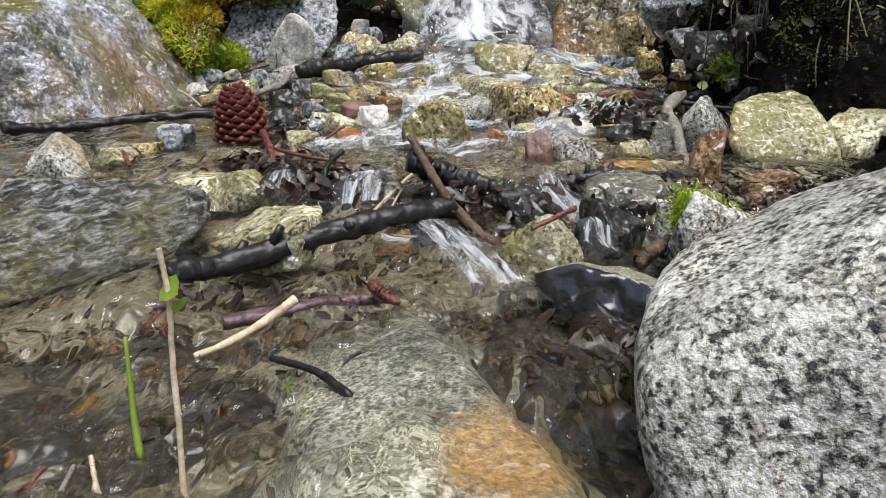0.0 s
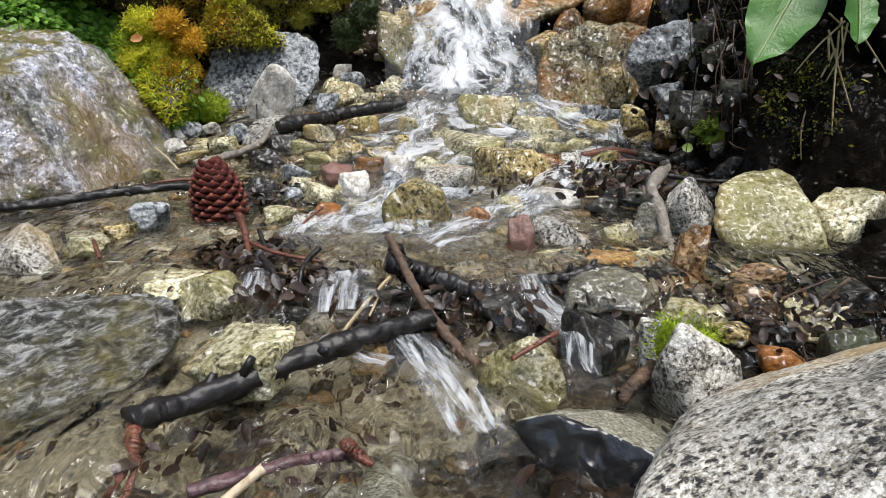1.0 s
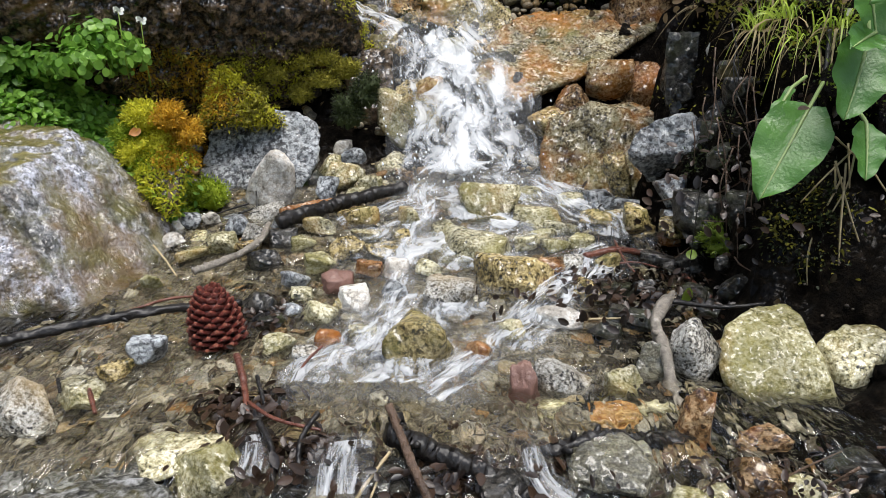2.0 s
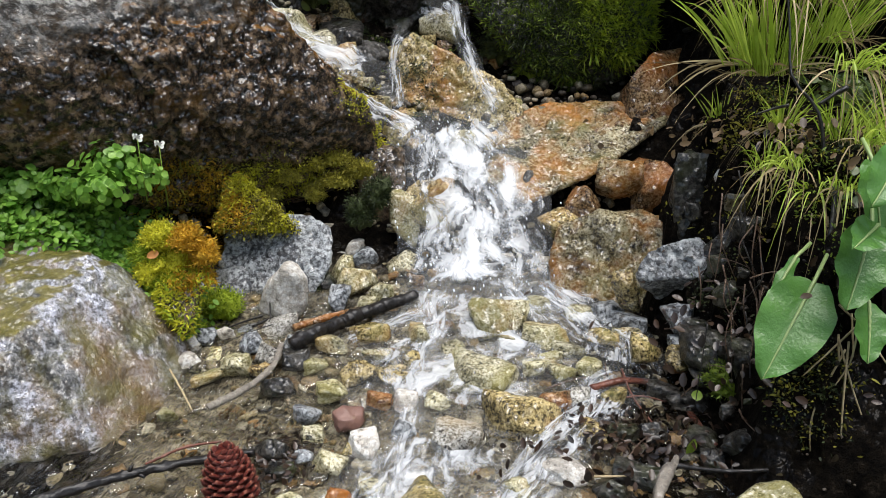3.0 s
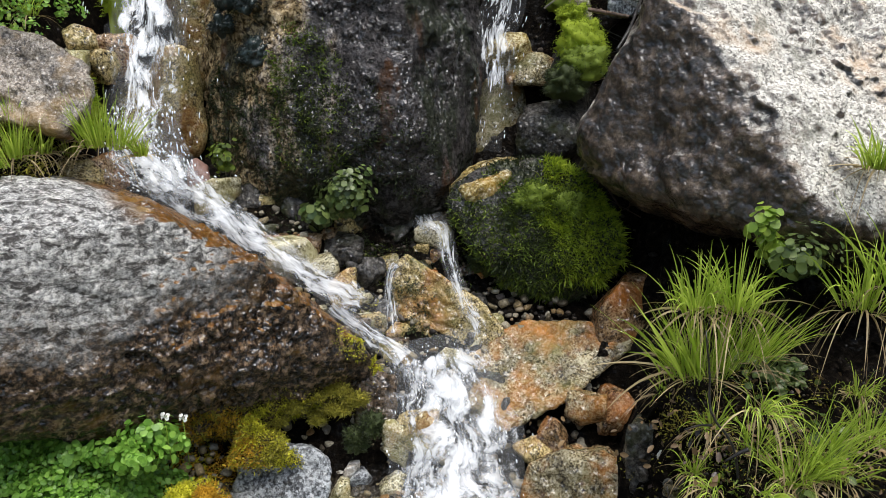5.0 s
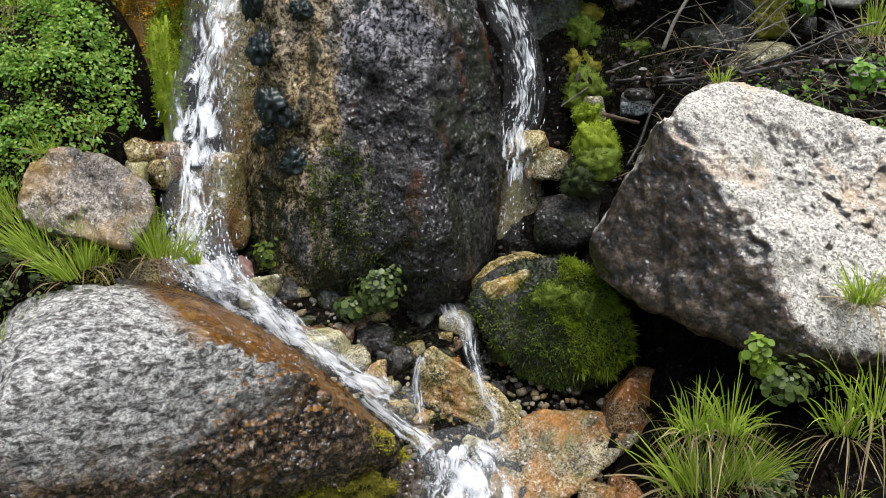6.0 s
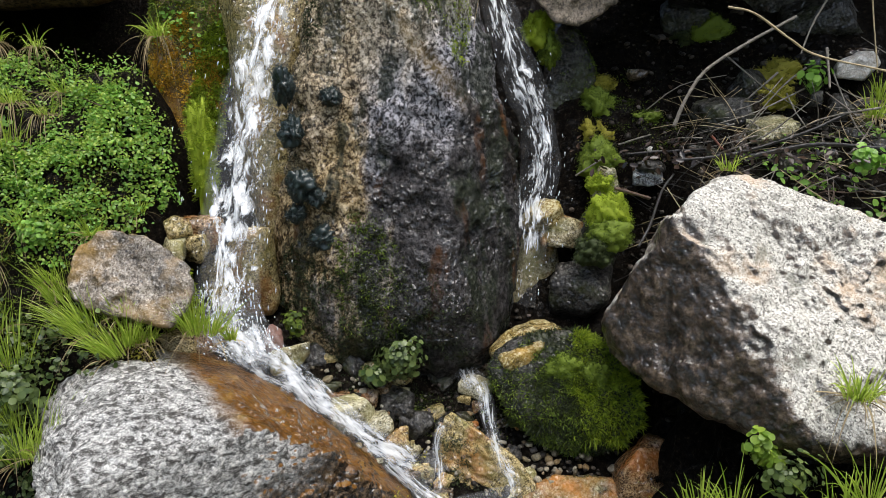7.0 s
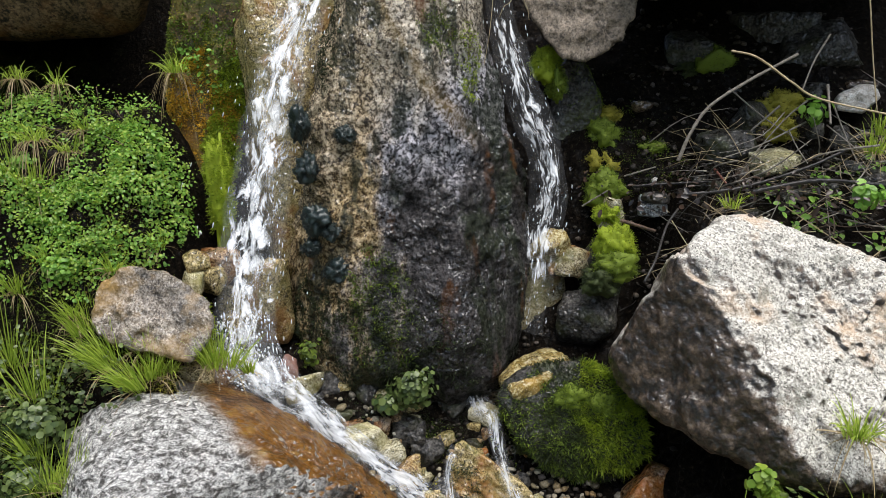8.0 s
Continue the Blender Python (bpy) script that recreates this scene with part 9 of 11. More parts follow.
grass_tuft((0.661, 1, 0.498), 60, 0.14, 0.434, "lush green grass tuft on the bank", seed=940, lean=(0.3, -0.2), width=0.00198, dry=0.22, droop=0.28)
grass_tuft((0.574, 0.95, 0.483), 40, 0.12, 0.496, "lush green grass tuft on the bank", seed=947, lean=(-0.5, -0.3), width=0.00198, dry=0.22, droop=0.28)
grass_tuft((0.82, 1.27, 0.9), 110, 0.13, 0.6, "green grass tuft beside the white boulder", seed=954, lean=(-0.1, -0.25), dry=0.4)
grass_tuft((0.486, 1.16, 0.669), 90, 0.16, 0.6, "green grass tuft beside the white boulder", seed=961, lean=(-0.1, -0.25), dry=0.4)
grass_tuft((0.551, 1.16, 0.672), 80, 0.17, 0.6, "green grass tuft beside the white boulder", seed=968, lean=(-0.1, -0.25), dry=0.4)
grass_tuft((0.762, 1.15, 0.677), 60, 0.18, 0.6, "green grass tuft beside the white boulder", seed=975, lean=(-0.1, -0.25), dry=0.4)
grass_tuft((0.809, 1.15, 0.716), 60, 0.2, 0.6, "green grass tuft beside the white boulder", seed=982, lean=(-0.1, -0.25), dry=0.4)
grass_tuft((0.661, 1.75, 1.313), 30, 0.09, 0.6, "green grass tuft beside the white boulder", seed=989, lean=(-0.1, -0.25), dry=0.4)
grass_tuft((1.131, 2, 1.437), 60, 0.12, 0.6, "green grass tuft beside the white boulder", seed=996, lean=(-0.1, -0.25), dry=0.4)
grass_tuft((1.19, 2.1, 1.484), 50, 0.12, 0.6, "green grass tuft beside the white boulder", seed=1003, lean=(-0.1, -0.25), dry=0.4)
grass_tuft((0.469, 0.98, 0.441), 30, 0.1, 0.7, "grass hanging over the dark bank", seed=1010, lean=(-0.6, -0.5), dry=0.4, droop=0.9, width=0.0028)
grass_tuft((0.488, 0.95, 0.411), 30, 0.09, 0.7, "grass hanging over the dark bank", seed=1017, lean=(-0.5, -0.6), dry=0.4, droop=0.9, width=0.0028)
grass_tuft((0.52, 0.9, 0.483), 40, 0.1, 0.7, "grass hanging over the dark bank", seed=1024, lean=(0.2, -0.6), dry=0.4, droop=0.9, width=0.0028)
grass_tuft((0.503, 0.9, 0.427), 30, 0.08, 0.7, "grass hanging over the dark bank", seed=1031, lean=(-0.3, -0.6), dry=0.4, droop=0.9, width=0.0028)
grass_tuft((0.548, 1, 0.565), 50, 0.12, 0.7, "grass hanging over the dark bank", seed=1038, lean=(0.2, -0.5), dry=0.4, droop=0.9, width=0.0028)
leaves_on(HOSTS["ground"], (0.694, 1.2, 0.705), (0.25, 0.12, 0.2), 700, 0.016, LEAF_DARK, "low green leaves under the white boulder", seed=1045, height=0.05)
leaves_on(HOSTS["ground"], (1.127, 2, 1.359), (0.3, 0.2, 0.3), 500, 0.022, LEAF, "green leaves at the edge of the hollow", seed=1052, height=0.06)
leaves_on(HOSTS["ground"], (0.593, 1, 0.461), (0.1, 0.1, 0.15), 120, 0.02, LEAF_DARK, "green leaves on the bank", seed=1059, height=0.05)
leafy_plant((0.666, 1.2, 0.754), (0.07, 0.04, 0.05), 160, 0.016, LEAF_DARK, "low leafy plant under the white boulder", seed=1066)
leafy_plant((0.625, 1.25, 0.789), (0.03, 0.02, 0.05), 60, 0.02, LEAF_LIME, "fern-like sprig beside the grass", seed=1073)
leafy_plant((0.669, 1.3, 0.74), (0.04, 0.03, 0.05), 70, 0.02, LEAF_LIME, "fern-like sprig beside the grass", seed=1080)
leafy_plant((1.03, 2.2, 1.545), (0.06, 0.04, 0.06), 40, 0.025, LEAF, "small leafy sprig among dead twigs", seed=1087)
leafy_plant((1.074, 1.9, 1.323), (0.05, 0.04, 0.05), 70, 0.025, LEAF, "small leafy plant among dead twigs", seed=1094)
moss_on(HOSTS["ground"], (0.583, 1.08, 0.502), (0.3, 0.2, 0.3), 2500, MOSS_OLIVE, "olive moss and roots on the bank", seed=1101)
dock = thing("dock_plant", None, "large-leaved green dock plant hanging over the bank", "plant", at=(0, 0, 0))
broad_leaf(dock, (0.426, 0.802, 0.344), (0.357, 0.742, 0.259), 0.074, (-0.3, -0.8, 0.4), seed=1108)
broad_leaf(dock, (0.466, 0.782, 0.415), (0.43, 0.732, 0.339), 0.061, (0, -0.9, 0.35), seed=1115)
broad_leaf(dock, (0.477, 0.782, 0.327), (0.466, 0.742, 0.275), 0.040, (0.1, -0.9, 0.3), seed=1122)
broad_leaf(dock, (0.424, 0.842, 0.361), (0.372, 0.802, 0.306), 0.017, (-0.6, -0.5, 0.3), seed=1129)
broad_leaf(dock, (0.475, 0.762, 0.498), (0.43, 0.722, 0.449), 0.046, (0, -0.8, 0.5), seed=1136)
broad_leaf(dock, (0.571, 0.802, 0.507), (0.469, 0.762, 0.494), 0.053, (0, -0.5, 0.9), seed=1143)
broad_leaf(dock, (0.479, 0.822, 0.476), (0.481, 0.782, 0.405), 0.042, (0, -0.9, 0.3), seed=1150)
broad_leaf(dock, (0.46, 0.762, 0.418), (0.419, 0.722, 0.408), 0.038, (0, -0.7, 0.6), seed=1157)
moss_on(HOSTS["ground"], (0.728, 2.3, 1.482), (0.5, 0.4, 0.3), 4000, MOSS_DARK, "dark moss on the rubble of the hollow", seed=1598)
moss_on(HOSTS["ground"], (0.501, 2.25, 1.351), (0.15, 0.2, 0.2), 2500, MOSS_GREEN, "green moss on the rubble beside the trickle", seed=1605)
grass_tuft((-1.287, 1.72, 1.482), 60, 0.14, 0.8, "pale grass among the leaves of the bank", seed=1612, dry=0.9, droop=0.8, width=0.003)
grass_tuft((-1.19, 1.72, 1.451), 40, 0.12, 0.8, "pale grass among the leaves of the bank", seed=1619, dry=0.9, droop=0.8, width=0.003)
grass_tuft((-1.168, 1.78, 1.509), 40, 0.12, 0.8, "pale grass among the leaves of the bank", seed=1626, dry=0.9, droop=0.8, width=0.003)
grass_tuft((-1.425, 1.88, 1.651), 50, 0.12, 0.8, "pale grass among the leaves of the bank", seed=1633, dry=0.9, droop=0.8, width=0.003)
grass_tuft((-1.289, 1.86, 1.635), 40, 0.1, 0.8, "pale grass among the leaves of the bank", seed=1640, dry=0.9, droop=0.8, width=0.003)
grass_tuft((-1.087, 1.78, 1.478), 30, 0.09, 0.8, "pale grass among the leaves of the bank", seed=1647, dry=0.9, droop=0.8, width=0.003)
moss_on(HOSTS["ground"], (0.416, 1.016, 0.264), (0.05, 0.06, 0.05), 450, MOSS_DARK, "patch of moss on the dark bank", seed=1654, length=0.009)
moss_on(HOSTS["ground"], (0.449, 0.81, 0.27), (0.05, 0.06, 0.05), 450, MOSS_DARK, "patch of moss on the dark bank", seed=1661, length=0.009)
moss_on(HOSTS["ground"], (0.48, 1.13, 0.471), (0.05, 0.06, 0.05), 450, MOSS_OLIVE, "patch of moss on the dark bank", seed=1668, length=0.009)
moss_on(HOSTS["ground"], (0.431, 0.806, 0.222), (0.05, 0.06, 0.05), 450, MOSS_DARK, "patch of moss on the dark bank", seed=1675, length=0.009)
moss_on(HOSTS["ground"], (0.555, 1.244, 0.509), (0.05, 0.06, 0.05), 450, MOSS_OLIVE, "patch of moss on the dark bank", seed=1682, length=0.009)
moss_on(HOSTS["ground"], (0.553, 1.261, 0.512), (0.05, 0.06, 0.05), 450, MOSS_DARK, "patch of moss on the dark bank", seed=1689, length=0.009)
moss_on(HOSTS["ground"], (0.442, 0.791, 0.22), (0.05, 0.06, 0.05), 450, MOSS_OLIVE, "patch of moss on the dark bank", seed=1696, length=0.009)
moss_on(HOSTS["ground"], (0.498, 0.845, 0.373), (0.05, 0.06, 0.05), 450, MOSS_GREEN, "patch of moss on the dark bank", seed=1703, length=0.009)
moss_on(HOSTS["ground"], (0.497, 0.935, 0.423), (0.05, 0.06, 0.05), 450, MOSS_GREEN, "patch of moss on the dark bank", seed=1710, length=0.009)
moss_on(HOSTS["ground"], (0.565, 1.239, 0.508), (0.05, 0.06, 0.05), 450, MOSS_GREEN, "patch of moss on the dark bank", seed=1717, length=0.009)
moss_on(HOSTS["ground"], (0.484, 1.054, 0.46), (0.05, 0.06, 0.05), 450, MOSS_GREEN, "patch of moss on the dark bank", seed=1724, length=0.009)
moss_on(HOSTS["ground"], (0.573, 1.008, 0.462), (0.05, 0.06, 0.05), 450, MOSS_DARK, "patch of moss on the dark bank", seed=1731, length=0.009)
moss_on(HOSTS["ground"], (-0.033, 1.814, 0.63), (0.07, 0.07, 0.06), 700, MOSS_DARK, "wet moss between the stones under the rock face", seed=1738, length=0.01)
moss_on(HOSTS["ground"], (0.025, 1.919, 0.715), (0.07, 0.07, 0.06), 700, MOSS_DARK, "wet moss between the stones under the rock face", seed=1745, length=0.01)
moss_on(HOSTS["ground"], (0, 1.656, 0.505), (0.07, 0.07, 0.06), 700, MOSS_GREEN, "wet moss between the stones under the rock face", seed=1752, length=0.01)
moss_on(HOSTS["ground"], (-0.322, 1.8, 0.741), (0.07, 0.07, 0.06), 700, MOSS_GREEN, "wet moss between the stones under the rock face", seed=1759, length=0.01)
moss_on(HOSTS["ground"], (0.037, 1.6, 0.459), (0.07, 0.07, 0.06), 700, MOSS_DARK, "wet moss between the stones under the rock face", seed=1766, length=0.01)
moss_on(HOSTS["ground"], (-0.107, 1.761, 0.597), (0.07, 0.07, 0.06), 700, MOSS_DARK, "wet moss between the stones under the rock face", seed=1773, length=0.01)
moss_on(HOSTS["ground"], (-0.324, 1.635, 0.609), (0.07, 0.07, 0.06), 700, MOSS_GREEN, "wet moss between the stones under the rock face", seed=1780, length=0.01)
moss_on(HOSTS["ground"], (-0.156, 1.729, 0.589), (0.07, 0.07, 0.06), 700, MOSS_GREEN, "wet moss between the stones under the rock face", seed=1787, length=0.01)
moss_on(HOSTS["ground"], (-0.05, 1.943, 0.734), (0.07, 0.07, 0.06), 700, MOSS_OLIVE, "wet moss between the stones under the rock face", seed=1794, length=0.01)
moss_on(HOSTS["ground"], (0.049, 1.668, 0.514), (0.07, 0.07, 0.06), 700, MOSS_GREEN, "wet moss between the stones under the rock face", seed=1801, length=0.01)
moss_on(HOSTS["ground"], (-0.234, 1.545, 0.455), (0.07, 0.07, 0.06), 700, MOSS_GREEN, "wet moss between the stones under the rock face", seed=1808, length=0.01)
moss_on(HOSTS["ground"], (0.06, 1.922, 0.716), (0.07, 0.07, 0.06), 700, MOSS_OLIVE, "wet moss between the stones under the rock face", seed=1815, length=0.01)
moss_on(HOSTS["ground"], (-0.164, 1.593, 0.484), (0.07, 0.07, 0.06), 700, MOSS_OLIVE, "wet moss between the stones under the rock face", seed=1822, length=0.01)
moss_on(HOSTS["ground"], (-0.183, 1.738, 0.611), (0.07, 0.07, 0.06), 700, MOSS_DARK, "wet moss between the stones under the rock face", seed=1829, length=0.01)
moss_on(HOSTS["ground"], (-0.022, 1.63, 0.483), (0.07, 0.07, 0.06), 700, MOSS_DARK, "wet moss between the stones under the rock face", seed=1836, length=0.01)
moss_on(HOSTS["ground"], (0.076, 1.78, 0.604), (0.07, 0.07, 0.06), 700, MOSS_GREEN, "wet moss between the stones under the rock face", seed=1843, length=0.01)
grass_tuft((0.47, 1.235, 0.473), 40, 0.09, 0.7, "green and straw-coloured grass on the earth bank", seed=1850, lean=(-0.1, -0.35), dry=0.7, droop=0.5, width=0.0026)
grass_tuft((0.509, 1.098, 0.479), 50, 0.1, 0.7, "green and straw-coloured grass on the earth bank", seed=1857, lean=(-0.1, -0.35), dry=0.7, droop=0.5, width=0.0026)
grass_tuft((0.565, 1.045, 0.469), 60, 0.12, 0.7, "green and straw-coloured grass on the earth bank", seed=1864, lean=(-0.1, -0.35), dry=0.7, droop=0.5, width=0.0026)
grass_tuft((0.67, 0.999, 0.459), 90, 0.15, 0.7, "green and straw-coloured grass on the earth bank", seed=1871, lean=(-0.1, -0.35), dry=0.7, droop=0.5, width=0.0026)
grass_tuft((0.762, 1.077, 0.475), 80, 0.14, 0.7, "green and straw-coloured grass on the earth bank", seed=1878, lean=(-0.1, -0.35), dry=0.7, droop=0.5, width=0.0026)
grass_tuft((0.594, 0.981, 0.449), 60, 0.12, 0.7, "green and straw-coloured grass on the earth bank", seed=1885, lean=(-0.1, -0.35), dry=0.7, droop=0.5, width=0.0026)
grass_tuft((0.467, 1.041, 0.428), 40, 0.09, 0.7, "green and straw-coloured grass on the earth bank", seed=1892, lean=(-0.1, -0.35), dry=0.7, droop=0.5, width=0.0026)
grass_tuft((0.802, 1.195, 0.499), 50, 0.1, 0.7, "green and straw-coloured grass on the earth bank", seed=1899, lean=(-0.1, -0.35), dry=0.7, droop=0.5, width=0.0026)
grass_tuft((-1.18, 1.566, 1.161), 50, 0.1, 0.7, "yellow-green grass on the earth of the bank", seed=1906, dry=0.5, droop=0.45, width=0.0028, lean=(0.1, -0.3))
grass_tuft((-1.002, 1.562, 1.15), 40, 0.09, 0.7, "yellow-green grass on the earth of the bank", seed=1913, dry=0.5, droop=0.45, width=0.0028, lean=(0.1, -0.3))
grass_tuft((-0.92, 1.659, 1.191), 50, 0.09, 0.7, "yellow-green grass on the earth of the bank", seed=1920, dry=0.5, droop=0.45, width=0.0028, lean=(0.1, -0.3))
grass_tuft((-0.89, 1.639, 1.065), 60, 0.08, 0.7, "yellow-green grass on the earth of the bank", seed=1927, dry=0.5, droop=0.45, width=0.0028, lean=(0.1, -0.3))
grass_tuft((-1.102, 1.517, 1.034), 60, 0.12, 0.7, "yellow-green grass on the earth of the bank", seed=1934, dry=0.5, droop=0.45, width=0.0028, lean=(0.1, -0.3))
grass_tuft((-1.269, 1.537, 1.087), 60, 0.14, 0.7, "yellow-green grass on the earth of the bank", seed=1941, dry=0.5, droop=0.45, width=0.0028, lean=(0.1, -0.3))
grass_tuft((-0.843, 1.607, 0.874), 70, 0.09, 0.7, "yellow-green grass on the earth of the bank", seed=1948, dry=0.5, droop=0.45, width=0.0028, lean=(0.1, -0.3))
grass_tuft((-0.89, 1.487, 0.956), 70, 0.11, 0.7, "yellow-green grass on the earth of the bank", seed=1955, dry=0.5, droop=0.45, width=0.0028, lean=(0.1, -0.3))
grass_tuft((-0.832, 1.483, 0.896), 60, 0.1, 0.7, "yellow-green grass on the earth of the bank", seed=1962, dry=0.5, droop=0.45, width=0.0028, lean=(0.1, -0.3))
moss_on(HOSTS["ground"], (-1.221, 1.457, 0.88), (0.1, 0.1, 0.09), 900, MOSS_BRIGHT, "moss on the earth of the leafy bank", seed=1969, length=0.012)
moss_on(HOSTS["ground"], (-1.055, 1.583, 1.205), (0.1, 0.1, 0.09), 900, MOSS_OLIVE, "moss on the earth of the leafy bank", seed=1976, length=0.012)
moss_on(HOSTS["ground"], (-1.011, 1.494, 0.974), (0.1, 0.1, 0.09), 900, MOSS_GREEN, "moss on the earth of the leafy bank", seed=1983, length=0.012)
moss_on(HOSTS["ground"], (-1.269, 1.474, 0.924), (0.1, 0.1, 0.09), 900, MOSS_GREEN, "moss on the earth of the leafy bank", seed=1990, length=0.012)
moss_on(HOSTS["ground"], (-0.857, 1.501, 0.928), (0.1, 0.1, 0.09), 900, MOSS_OLIVE, "moss on the earth of the leafy bank", seed=1997, length=0.012)
moss_on(HOSTS["ground"], (-0.981, 1.556, 1.131), (0.1, 0.1, 0.09), 900, MOSS_GREEN, "moss on the earth of the leafy bank", seed=2004, length=0.012)
moss_on(HOSTS["ground"], (-1.114, 1.459, 0.886), (0.1, 0.1, 0.09), 900, MOSS_GREEN, "moss on the earth of the leafy bank", seed=2011, length=0.012)
moss_on(HOSTS["ground"], (-0.896, 1.486, 0.954), (0.1, 0.1, 0.09), 900, MOSS_BRIGHT, "moss on the earth of the leafy bank", seed=2018, length=0.012)
moss_on(HOSTS["ground"], (-1.077, 1.514, 1.029), (0.1, 0.1, 0.09), 900, MOSS_GREEN, "moss on the earth of the leafy bank", seed=2025, length=0.012)
moss_on(HOSTS["ground"], (-1.275, 1.516, 1.032), (0.1, 0.1, 0.09), 900, MOSS_GREEN, "moss on the earth of the leafy bank", seed=2032, length=0.012)
moss_on(HOSTS["ground"], (-0.871, 1.462, 0.891), (0.1, 0.1, 0.09), 900, MOSS_OLIVE, "moss on the earth of the leafy bank", seed=2039, length=0.012)
moss_on(HOSTS["ground"], (-0.962, 1.665, 1.305), (0.1, 0.1, 0.09), 900, MOSS_GREEN, "moss on the earth of the leafy bank", seed=2046, length=0.012)
moss_on(HOSTS["ground"], (-1.163, 1.493, 0.972), (0.1, 0.1, 0.09), 900, MOSS_GREEN, "moss on the earth of the leafy bank", seed=2053, length=0.012)
moss_on(HOSTS["ground"], (-1.215, 1.544, 1.105), (0.1, 0.1, 0.09), 900, MOSS_GREEN, "moss on the earth of the leafy bank", seed=2060, length=0.012)

# ---- wood, cone and litter ----
def bark(name, a, b, c, rough, scale=60, relief=0.7):
    """Bark or weathered wood: grain along the stick, cracks and pale scars."""
    n = Nodes(name)
    n.shift()
    col = n.ramp(n.noise(scale, 7, 0.7, twist=0.5), [(0.3, a), (0.58, b), (0.74, c)])
    h = n.math("ADD", n.noise(scale * 1.6, 6, 0.7), n.math("MULTIPLY", n.noise(scale * 6, 3), 0.4))
    if rough < 0.31:
        n.film(0.45, 90, 0.004)
        n.set(Coat_Roughness=0.34, Specular_IOR_Level=0.15)
        rough = 0.4
    return n.set(Base_Color=col, Roughness=rough, Normal=n.bump(h, relief, 0.006))


BARK_BLACK = bark("bark_black_wet", (0.004, 0.003, 0.003), (0.012, 0.010, 0.009), (0.045, 0.036, 0.032), 0.14, 90, 0.6)
BARK_RED = bark("bark_red", (0.05, 0.015, 0.01), (0.15, 0.05, 0.03), (0.26, 0.12, 0.08), 0.3)
BARK_BROWN = bark("bark_brown", (0.03, 0.018, 0.011), (0.11, 0.065, 0.04), (0.25, 0.17, 0.11), 0.4)
BARK_PURPLE = bark("bark_purple", (0.03, 0.014, 0.018), (0.10, 0.05, 0.055), (0.28, 0.19, 0.19), 0.2)
WOOD_PALE = bark("wood_pale", (0.30, 0.22, 0.13), (0.58, 0.48, 0.34), (0.78, 0.70, 0.56), 0.5, 90, 0.4)
WOOD_GREY = bark("wood_grey", (0.10, 0.085, 0.07), (0.26, 0.23, 0.19), (0.45, 0.41, 0.36), 0.5, 80)
STRAW = bark("straw", (0.24, 0.18, 0.10), (0.44, 0.35, 0.20), (0.60, 0.50, 0.32), 0.6, 80, 0.3)
LITTER = leafy_material("leaf_litter", (0.006, 0.004, 0.003), (0.045, 0.024, 0.013), 0.36, 0.05)
LITTER_DRY = leafy_material("leaf_litter_dry", (0.05, 0.03, 0.015), (0.26, 0.17, 0.08), 0.5, 0.2)
CONE = bark("cone_scale", (0.03, 0.006, 0.005), (0.13, 0.022, 0.014), (0.27, 0.07, 0.04), 0.25, 130, 0.5)
CONE_TIP = bark("cone_tip", (0.12, 0.03, 0.02), (0.26, 0.085, 0.05), (0.48, 0.24, 0.15), 0.35, 150, 0.5)
ORANGE_LEAF = leafy_material("orange_leaf", (0.5, 0.20, 0.05), (0.62, 0.28, 0.08), 0.4, 0.3)
PETAL = leafy_material("petal", (0.7, 0.7, 0.66), (0.85, 0.85, 0.8), 0.5, 0.3)


def branch(name, line, r0, r1, material, label, category="stick", seed=0, rough=0.18, knots=3, n=64, sides=12, flat=1.0):
    """A stick along a line: tapering, knobbly, with a few broken side stubs."""
    pts = smooth_line(line, n)
    rng = random.Random(seed)
    L = sum((pts[i + 1] - pts[i]).length for i in range(n - 1))
    pts = [q + Vector((rng.gauss(0, 1), rng.gauss(0, 1), rng.gauss(0, 1))) * min(r0, r1) * 0.07 for q in pts]
    rad = [(r0 + (r1 - r0) * i / (n - 1)) * (1 + 0.06 * math.sin(i * 0.31 + seed) + rng.uniform(-0.02, 0.02)) for i in range(n)]
    V, F = tube(pts, rad, sides, seed, rough)
    ob = thing(name, sheet_mesh(name, [tuple(v) for v in V], F, material), label, category)
    for k in range(knots):
        i = rng.randrange(3, n - 3)
        d = (pts[i + 1] - pts[i]).normalized()
        s = (d.orthogonal().normalized() * rng.uniform(-1, 1) + d.cross(d.orthogonal()).normalized() * rng.uniform(-1, 1) + d * 0.5).normalized()
        q = pts[i]
        ln = rad[i] * rng.uniform(1.4, 2.6)
        v2, f2 = tube([q, q + s * ln * 0.6, q + s * ln], [rad[i] * 0.6, rad[i] * 0.42, rad[i] * 0.3], 7, seed + k, 0.3)
        part_of(ob, "stub", sheet_mesh("stub", [tuple(v) for v in v2], f2, material))
    return ob


